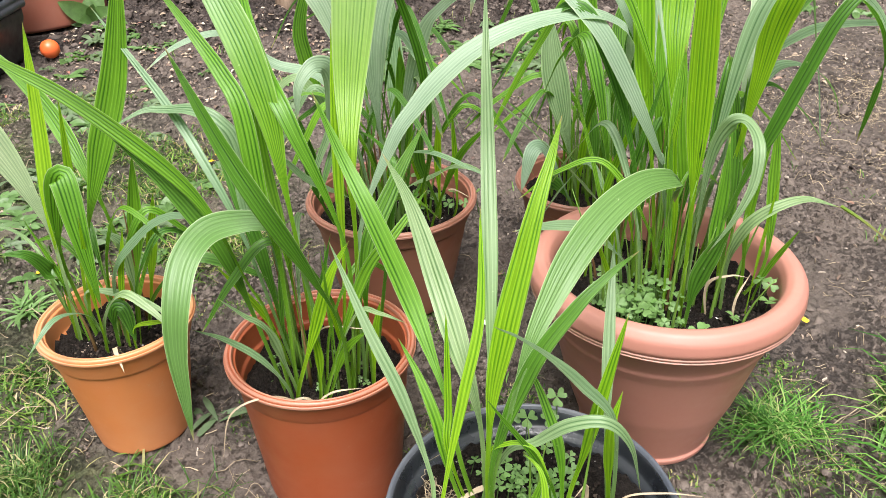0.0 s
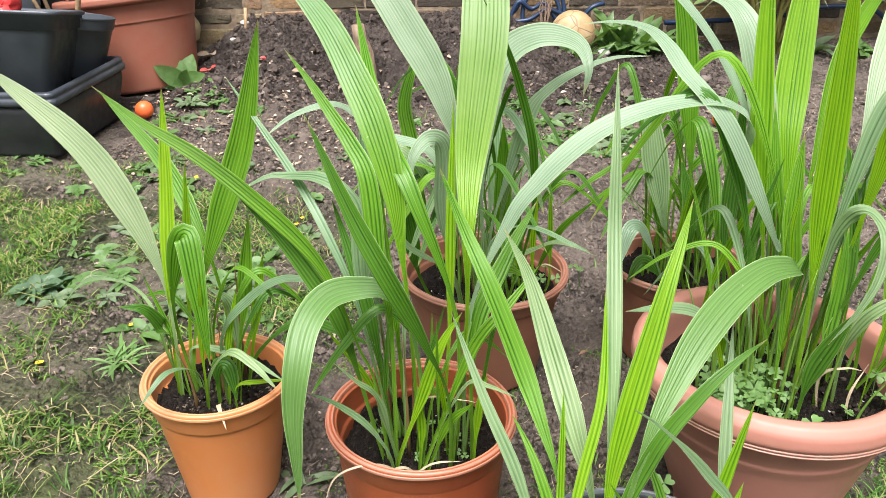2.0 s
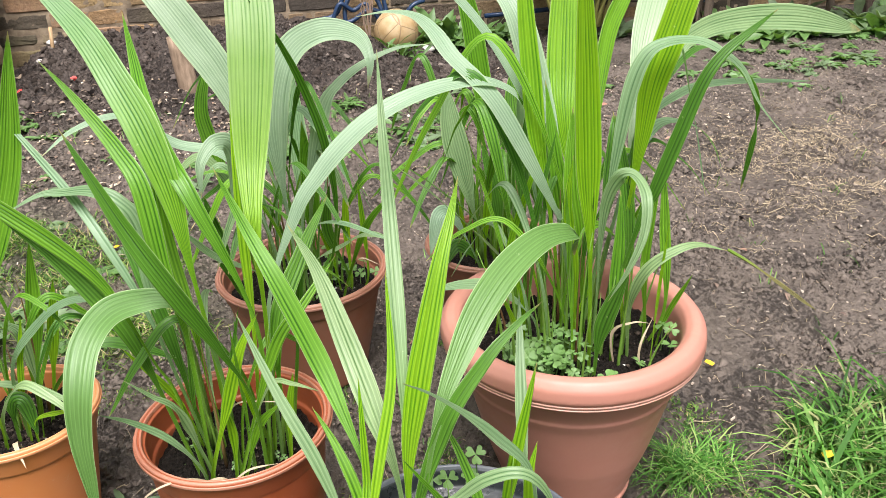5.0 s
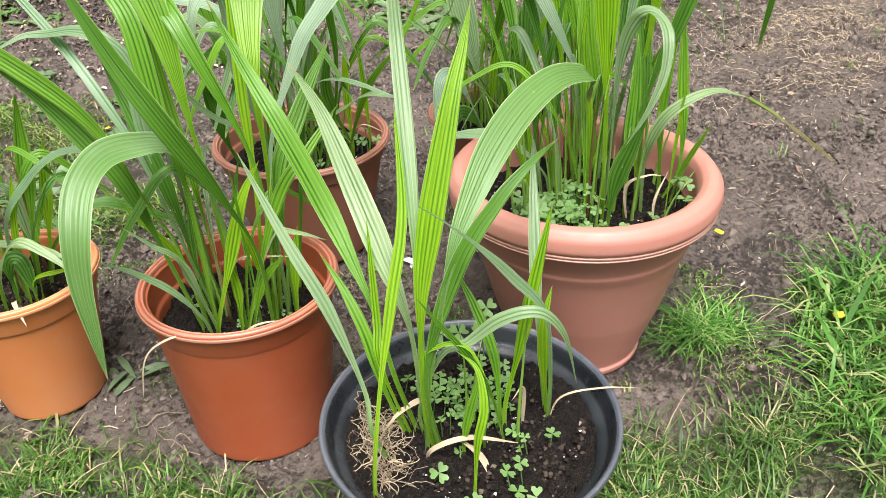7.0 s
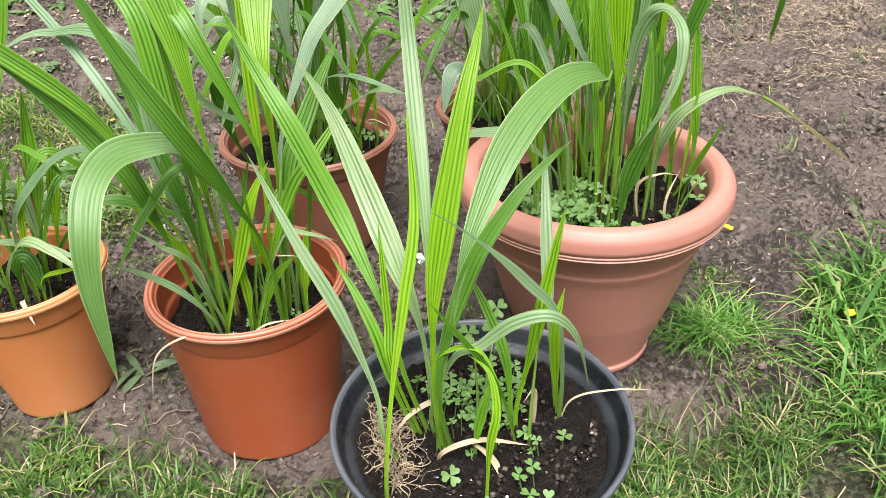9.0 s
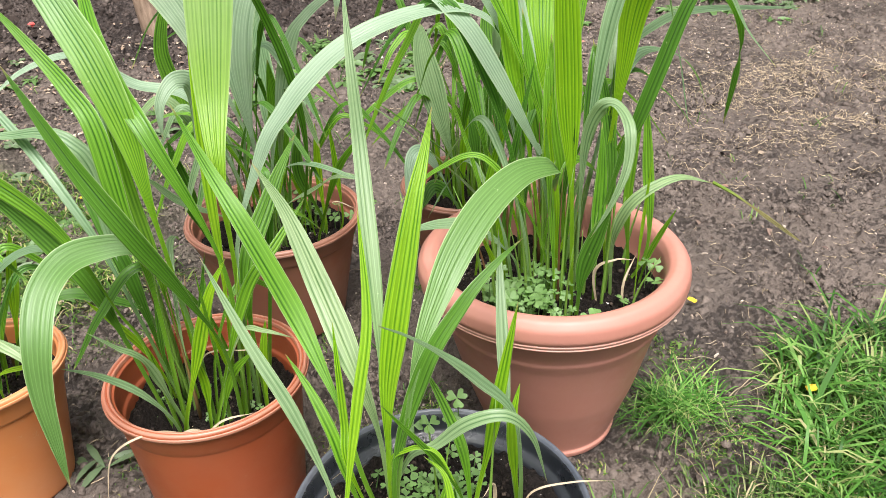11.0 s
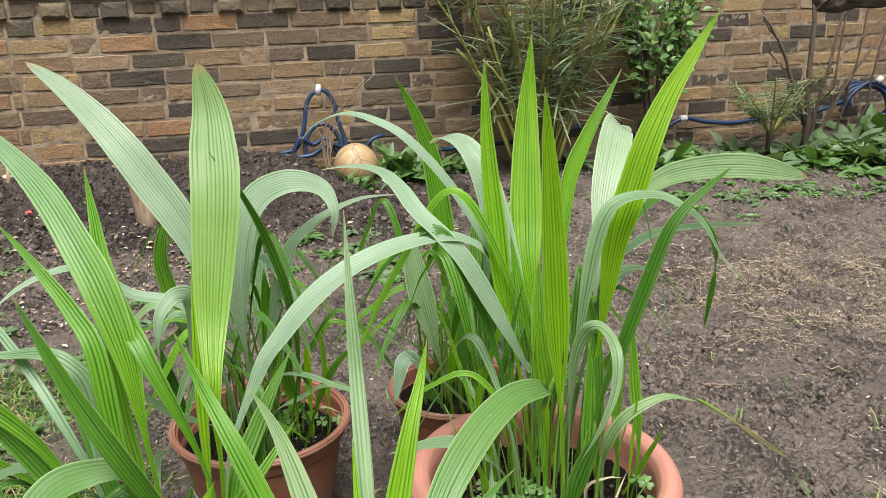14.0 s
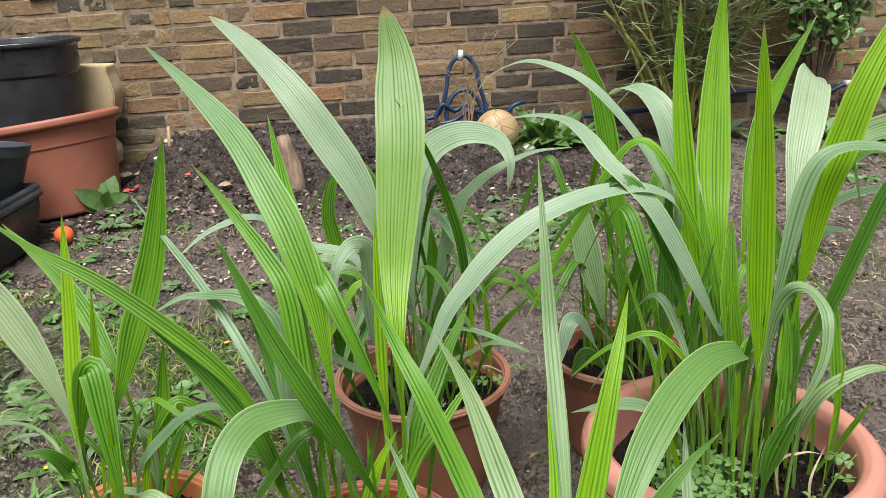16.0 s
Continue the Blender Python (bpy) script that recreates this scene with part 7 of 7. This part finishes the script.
scatter("straw_patch", 5200, lambda x, y: step(-0.3, 0.35, noise.noise(Vector((x * 6, y * 6, 1)))) * math.exp(-((x - 1.72) / 0.42) ** 2 - ((y - 2.0) / 0.33) ** 2), (0.9, 2.7, 1.5, 2.8), straw_bit, STRAW, 56, "patch of pale trampled straw on the mud", "straw")
scatter("wood_chips", 8000, lambda x, y: 0.25 + 0.6 * step(0.8, 1.4, x), (-1.3, 2.9, 0.9, 3.3), chip, CHIPS, 52, "small bark and wood chips on mud", "wood chips")
scatter("mud_crumbs", 26000, lambda x, y: (1 - 0.7 * grassy(x, y)) * (1.0 if y < 1.8 else 0.6) * (0.3 + 0.7 * step(-0.1, 0.35, noise.noise(Vector((x, y, 0)) * 4.5))), (-1.2, 2.6, 0.55, 3.1), lambda v, f, x, y, z, r: clod(v, f, x, y, z - 0.001, r, 0.5 + 0.9 * r.random() ** 4), CRUMBS, 53, "loose crumbs of brown mud", "soil crumbs", True)
scatter("mud_lumps", 15000, lambda x, y: (1 - 0.8 * grassy(x, y)) * (0.12 + 0.88 * step(-0.05, 0.4, noise.noise(Vector((x, y, 0)) * 4.5))), (-0.9, 1.4, 0.6, 1.9), lambda v, f, x, y, z, r: clod(v, f, x, y, z - 0.0015, r, 0.7 + 1.3 * r.random() ** 2), MUD_LUMPS, 59, "half-buried lumps of trodden mud", "soil lumps", True)
scatter("open_mud_lumps", 16000, lambda x, y: (1 - 0.8 * grassy(x, y)) * (0.25 + 0.75 * step(-0.1, 0.35, noise.noise(Vector((x, y, 0)) * 4.5))), (-1.2, 2.9, 1.75, 3.3), lambda v, f, x, y, z, r: clod(v, f, x, y, z - 0.001, r, 0.9 + 2.0 * r.random() ** 2.5), MUD_LUMPS, 60, "lumps of trodden mud across the open ground", "soil lumps", True)
scatter("bed_clods", 15000, lambda x, y: step(2.98, 3.2, y), (-1.1, 1.3, 2.95, 4.03), lambda v, f, x, y, z, r: clod(v, f, x, y, z - 0.001, r, 0.9 + 3.0 * r.random() ** 5), BED_CLODS, 54, "dark clods of dug soil", "soil clods", True)
scatter("dead_leaves", 520, lambda x, y: 0.035 + 1.2 * math.exp(-((x + 0.92) / 0.3) ** 2 - ((y - 3.12) / 0.2) ** 2) + 0.8 * math.exp(-((x + 0.7) / 0.5) ** 2 - ((y - 2.95) / 0.3) ** 2) + 0.5 * math.exp(-((x - 0.7) / 0.5) ** 2 - ((y - 2.8) / 0.3) ** 2), (-1.3, 2.6, 1.2, 3.5), dead_leaf, DEAD, 55, "curled dead brown leaves on the mud", "dead leaves")

PALE_DEAD = Nodes("pale_dry_leaves")
PALE_DEAD = PALE_DEAD.done(PALE_DEAD.surface(PALE_DEAD.ramp(PALE_DEAD.island(), (0.0, (0.10, 0.07, 0.05)), (0.35, (0.22, 0.165, 0.11)), (0.75, (0.36, 0.29, 0.20)), (1.0, (0.44, 0.39, 0.30))), 0.85, PALE_DEAD.bump(PALE_DEAD.noise(PALE_DEAD.place(), 120, 3), 0.5, 0.002)))
scatter("leaf_litter", 900, lambda x, y: step(2.2, 2.6, y) * step(3.6, 3.2, y) * (0.8 * step(0.3, -0.2, x) + 0.2), (-1.25, 1.6, 2.2, 3.6), dead_leaf, PALE_DEAD, 58, "pale dry leaf scraps along the edge of the bed", "leaf litter")
stick = tagged(part("stick", tube([(-0.882, 3.78, 0.10), (-0.879, 3.78, 0.20), (-0.871, 3.78, 0.278)], 0.008, 8), CANE), "short pale stick standing in the dug soil", "stick")
SCRAP_RED = plastic("red_plastic_scrap", (0.50, 0.07, 0.06), (0.35, 0.13, 0.10), 0.4, 0.4)
for x, y, q, tint in ((-1.001, 3.50, 0.026, SCRAP_RED), (-0.748, 3.44, 0.016, SCRAP_RED), (-1.02, 3.62, 0.036, PALE_DEAD), (-0.573, 3.34, 0.030, PALE_DEAD), (-0.643, 3.16, 0.026, PALE_DEAD)):
    v, f = [], []
    for k in range(3):
        ribbon(v, f, (0.005 * k, 0.004 * k, 0.004 * k), (math.cos(x * 40 + k), math.sin(x * 40 + k), 0.35), q * 1.6, q, 0.6, (0, -0.5, 1), rnd, 4, (0.5, 1, 1, 0.8, 0.3))
    ob = tagged(sheet("plastic_scrap" if tint == SCRAP_RED else "dead_leaf", v, f, tint), "torn red plastic scrap on the dark soil" if tint == SCRAP_RED else "large curled dry leaf on the dark soil", "scrap" if tint == SCRAP_RED else "dead leaf")
    ob.matrix_basis = pose(x, y, ground_height(x, y) + 0.004)
weed(-1.246, 2.687, 26, 0.05, 0.016, CLOVER, 12, 0.9, "small bright green weed beside the trough")

# compost crumbs and grit inside the pots
PERLITE = plastic("white_grit", (0.5, 0.48, 0.44), (0.3, 0.28, 0.25), 0.8, 0.4)
for thing, rad, z0, seed in ((pot_a, 0.075, 0.174, 1), (pot_b, 0.096, 0.163, 2), (pot_c, 0.134, 0.241, 3), (pot_d, 0.128, 0.137, 4), (pot_e, 0.10, 0.167, 5)):
    r = random.Random(seed + 60)
    for title, count, mat, big in (("crumb", 1700, POT_CRUMBS, 0.62), ("grit", 90, PERLITE, 0.36)):
        v, f = [], []
        for k in range(count):
            a, q = r.uniform(0, 6.28), rad * math.sqrt(r.random())
            clod(v, f, q * math.cos(a), q * math.sin(a), z0 + 0.003, r, big)
        tagged(sheet(title, v, f, mat, thing, smooth=title == "crumb"), kind="stuff")

# litter: fallen yellow petals, a scrap of paper, a pale stone
YELLOW = plastic("yellow_petal", (0.75, 0.50, 0.015), (0.6, 0.42, 0.04), 0.6, 0.2)
for k, (x, y) in enumerate(((0.783, 0.819), (0.76, 1.105), (-0.403, 2.043), (-0.707, 1.492), (-0.769, 2.336), (-0.413, 2.00), (-0.846, 1.353), (0.20, 1.62))):
    v, f = [], []
    ribbon(v, f, (0, 0, 0.004), (math.cos(k * 2.1), math.sin(k * 2.1), 0.15), 0.017, 0.012, 0.1, (0, 0, 1), rnd, 3, (0.8, 1, 1, 0.7))
    ob = tagged(sheet("petal", v, f, YELLOW), "fallen bright yellow petal on the ground", "petal", "fallen petals")
    ob.matrix_basis = pose(x, y, ground_height(x, y) + (0.035 if k == 0 else 0.004), 20 if k == 0 else 0, 0, 0)
v, f = [], []
for k in range(3):
    ribbon(v, f, (0.004 * k, 0.003 * k, 0.004 + 0.003 * k), (math.cos(0.5 + k), math.sin(0.5 + k), 0.3), 0.022, 0.012, 0.5, (0, -0.4, 1), rnd, 3, (0.7, 1, 0.9, 0.5))
scrap = tagged(sheet("paper_scrap", v, f, WHITE), "torn scrap of white paper on the mud", "paper scrap")
scrap.matrix_basis = pose(0.192, 1.18, ground_height(0.192, 1.18) + 0.002)
for x, y, q in ((-0.93, 3.72, 0.016), (-0.90, 3.86, 0.022), (0.76, 3.74, 0.03)):
    ob = tagged(part("stone", lump(q, x * 9, 0.3, 0.6, 2), PERLITE), "pale rounded stone on the dug soil", "stone", "stones in the bed")
    ob.matrix_basis = pose(x, y, ground_height(x, y) + q * 0.3)

# ---- plain board fences, unseen, added at the sides and behind to cut low sky light ----
UNSEEN_FENCE = make_wood("unseen_fence_board", (0.24, 0.18, 0.13), (0.12, 0.09, 0.065), 0.4)
for name, x, y, sx, sy in (("wall_south", 0.0, -7.0, 26.0, 0.08), ("wall_west", -9.0, -1.5, 0.08, 11.0), ("wall_east", 9.5, -1.5, 0.08, 11.0)):
    bm = bmesh.new()
    bmesh.ops.create_cube(bm, size=1.0, matrix=Matrix.Translation((x, y, 0.85)) @ Matrix.Diagonal((sx, sy, 1.9, 1)))
    tagged(part(name, bm, UNSEEN_FENCE, smooth=False), "unseen plain board fence added to cut low sky light", "fence", kind="structure")

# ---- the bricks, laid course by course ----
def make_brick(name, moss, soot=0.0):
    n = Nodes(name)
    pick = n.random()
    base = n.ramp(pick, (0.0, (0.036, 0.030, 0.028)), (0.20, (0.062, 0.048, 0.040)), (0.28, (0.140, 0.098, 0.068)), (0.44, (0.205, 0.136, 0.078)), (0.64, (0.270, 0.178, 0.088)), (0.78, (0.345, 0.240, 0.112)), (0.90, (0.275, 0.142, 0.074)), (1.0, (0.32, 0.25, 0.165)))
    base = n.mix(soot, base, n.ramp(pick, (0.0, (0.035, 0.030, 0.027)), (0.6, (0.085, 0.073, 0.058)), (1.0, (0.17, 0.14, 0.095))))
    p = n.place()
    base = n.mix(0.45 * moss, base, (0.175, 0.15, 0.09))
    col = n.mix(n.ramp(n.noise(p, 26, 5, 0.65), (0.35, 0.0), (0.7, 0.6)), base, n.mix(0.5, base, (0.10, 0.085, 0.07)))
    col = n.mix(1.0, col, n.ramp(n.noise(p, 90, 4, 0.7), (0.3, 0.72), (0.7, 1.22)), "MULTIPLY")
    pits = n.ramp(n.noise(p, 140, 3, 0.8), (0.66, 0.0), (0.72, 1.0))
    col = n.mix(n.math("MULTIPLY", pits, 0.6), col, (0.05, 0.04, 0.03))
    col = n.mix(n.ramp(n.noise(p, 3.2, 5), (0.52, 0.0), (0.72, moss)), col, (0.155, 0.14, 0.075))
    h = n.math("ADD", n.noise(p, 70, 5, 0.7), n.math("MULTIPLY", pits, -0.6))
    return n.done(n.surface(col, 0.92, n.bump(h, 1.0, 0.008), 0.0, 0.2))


BRICK = make_brick("stock_brick", 0.25)
BRICK_OLD = make_brick("mossy_weathered_brick", 0.8)


def brick_mesh(length, height, depth, material, seed, worn=0.005):
    """A worn brick: chamfered, not quite straight."""
    r = random.Random(seed)
    c = 0.0035 + worn * r.random()
    hx, hz = length / 2, height / 2
    outline = [(-1, -1), (-0.35, -1), (0.35, -1), (1, -1), (1, 0), (1, 1), (0.35, 1), (-0.35, 1), (-1, 1), (-1, 0)]
    m = len(outline)
    warp = [(r.uniform(-.0034, .0034), r.uniform(-.0019, .0019)) for q in outline]
    verts = []
    for y, k in ((depth, 0.0), (c, 0.0), (0.0, c)):
        for (sx, sz), (wx, wz) in zip(outline, warp):
            j = r.uniform(-0.0016, 0.0016)
            verts.append((sx * (hx - k) + wx + j, y + (r.uniform(-.0022, .0022) if y < depth else 0), sz * (hz - k) + wz - j))
    verts.append((r.uniform(-.02, .02), r.uniform(-0.003, 0.001), r.uniform(-.006, .006)))
    faces = []
    for a in (0, m):
        for i in range(m):
            j = (i + 1) % m
            faces.append((a + i, a + j, a + m + j, a + m + i))
    for i in range(m):
        faces.append((2 * m + i, 2 * m + (i + 1) % m, 3 * m))
    me = bpy.data.meshes.new("brick")
    me.from_pydata(verts, [], faces)
    me.materials.append(material)
    return me, verts, faces


PITCH, COURSE0 = 0.0786, 0.774
kinds = {}
for mat_name, mat in (("plain", BRICK), ("old", BRICK_OLD)):
    for size, l in (("s", 0.234), ("h", 0.112), ("c", 0.170)):
        kinds[mat_name, size] = [brick_mesh(l, 0.0672, 0.06, mat, 100 + i + int(l * 1000), 0.012 if mat_name == "old" else 0.004) for i in range(5)]
r = random.Random(77)
rest = {"plain": ([], []), "old": ([], []), "sooty": ([], [])}
laid = 0
for course in range(-12, 11):
    z = COURSE0 + PITCH * (course + 0.5)
    x = -6.0 + (0.125 if course % 2 else 0.0) + r.uniform(-.02, .02)
    while x < 7.5:
        size = "s" if r.random() < 0.78 else ("h" if r.random() < 0.75 else "c")
        l = {"s": 0.236, "h": 0.114, "c": 0.172}[size]
        old = "old" if x + l / 2 < -0.84 or (x < -0.3 and r.random() < 0.2) else "plain"
        fit = 1.0
        if x < -0.84 < x + l:
            fit = max(0.15, (-0.845 - x) / l)
        cx = x + l * fit / 2
        x += l * fit + r.uniform(0.007, 0.012)
        if course >= 1 and cx < 1.22:
            continue
        me, vs, fs = kinds[old, size][r.randrange(5)]
        m = pose(cx, WALL_Y + r.uniform(-0.003, 0.0025), z + r.uniform(-.0015, .0015) + 0.007 * noise.noise((cx * 0.9, course * 0.35, 3.0)), r.uniform(-.4, .4), r.uniform(-.4, .4), r.uniform(-.4, .4)) @ Matrix.Diagonal((fit, 1, 1, 1))
        if -0.84 < cx < 3.0 and -9 <= course <= 3 and z > 0.12 and laid < 300:
            ob = new("brick", me)
            ob.parent = wall
            ob.matrix_basis = m
            laid += 1
        else:
            v, f = rest[old]
            s = len(v)
            v.extend(m @ Vector(q) for q in vs)
            f.extend(tuple(s + i for i in q) for q in fs)
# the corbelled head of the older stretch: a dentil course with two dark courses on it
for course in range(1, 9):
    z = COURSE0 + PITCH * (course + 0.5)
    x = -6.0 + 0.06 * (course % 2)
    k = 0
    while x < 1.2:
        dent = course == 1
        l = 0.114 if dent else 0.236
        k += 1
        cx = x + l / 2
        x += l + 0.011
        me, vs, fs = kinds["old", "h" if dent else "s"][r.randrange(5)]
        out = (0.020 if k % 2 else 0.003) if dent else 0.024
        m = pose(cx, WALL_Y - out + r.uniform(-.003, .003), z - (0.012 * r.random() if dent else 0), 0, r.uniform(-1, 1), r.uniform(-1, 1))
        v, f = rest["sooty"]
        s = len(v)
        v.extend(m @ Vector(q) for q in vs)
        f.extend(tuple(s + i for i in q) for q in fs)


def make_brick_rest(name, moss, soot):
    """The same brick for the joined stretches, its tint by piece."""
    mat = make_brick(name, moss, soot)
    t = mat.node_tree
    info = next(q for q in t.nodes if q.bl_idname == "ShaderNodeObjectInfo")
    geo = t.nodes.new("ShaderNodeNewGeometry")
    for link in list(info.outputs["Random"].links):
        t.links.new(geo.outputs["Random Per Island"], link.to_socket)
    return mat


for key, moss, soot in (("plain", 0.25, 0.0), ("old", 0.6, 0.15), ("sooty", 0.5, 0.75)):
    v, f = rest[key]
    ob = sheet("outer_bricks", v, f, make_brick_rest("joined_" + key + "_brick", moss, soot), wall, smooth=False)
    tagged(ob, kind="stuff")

# a thin dead vine over the corbel
vine = tagged(part("vine", tube(smooth_curve([(-0.35, 3.96, 1.05), (-0.22, 3.95, 0.98), (-0.10, 3.955, 0.955), (0.06, 3.95, 0.96), (0.20, 3.955, 0.985), (0.42, 3.95, 0.98), (0.7, 3.955, 1.03)], 6), 0.008, 7, 0.6), BARK), "bare woody vine stem on the brick wall", "vine")
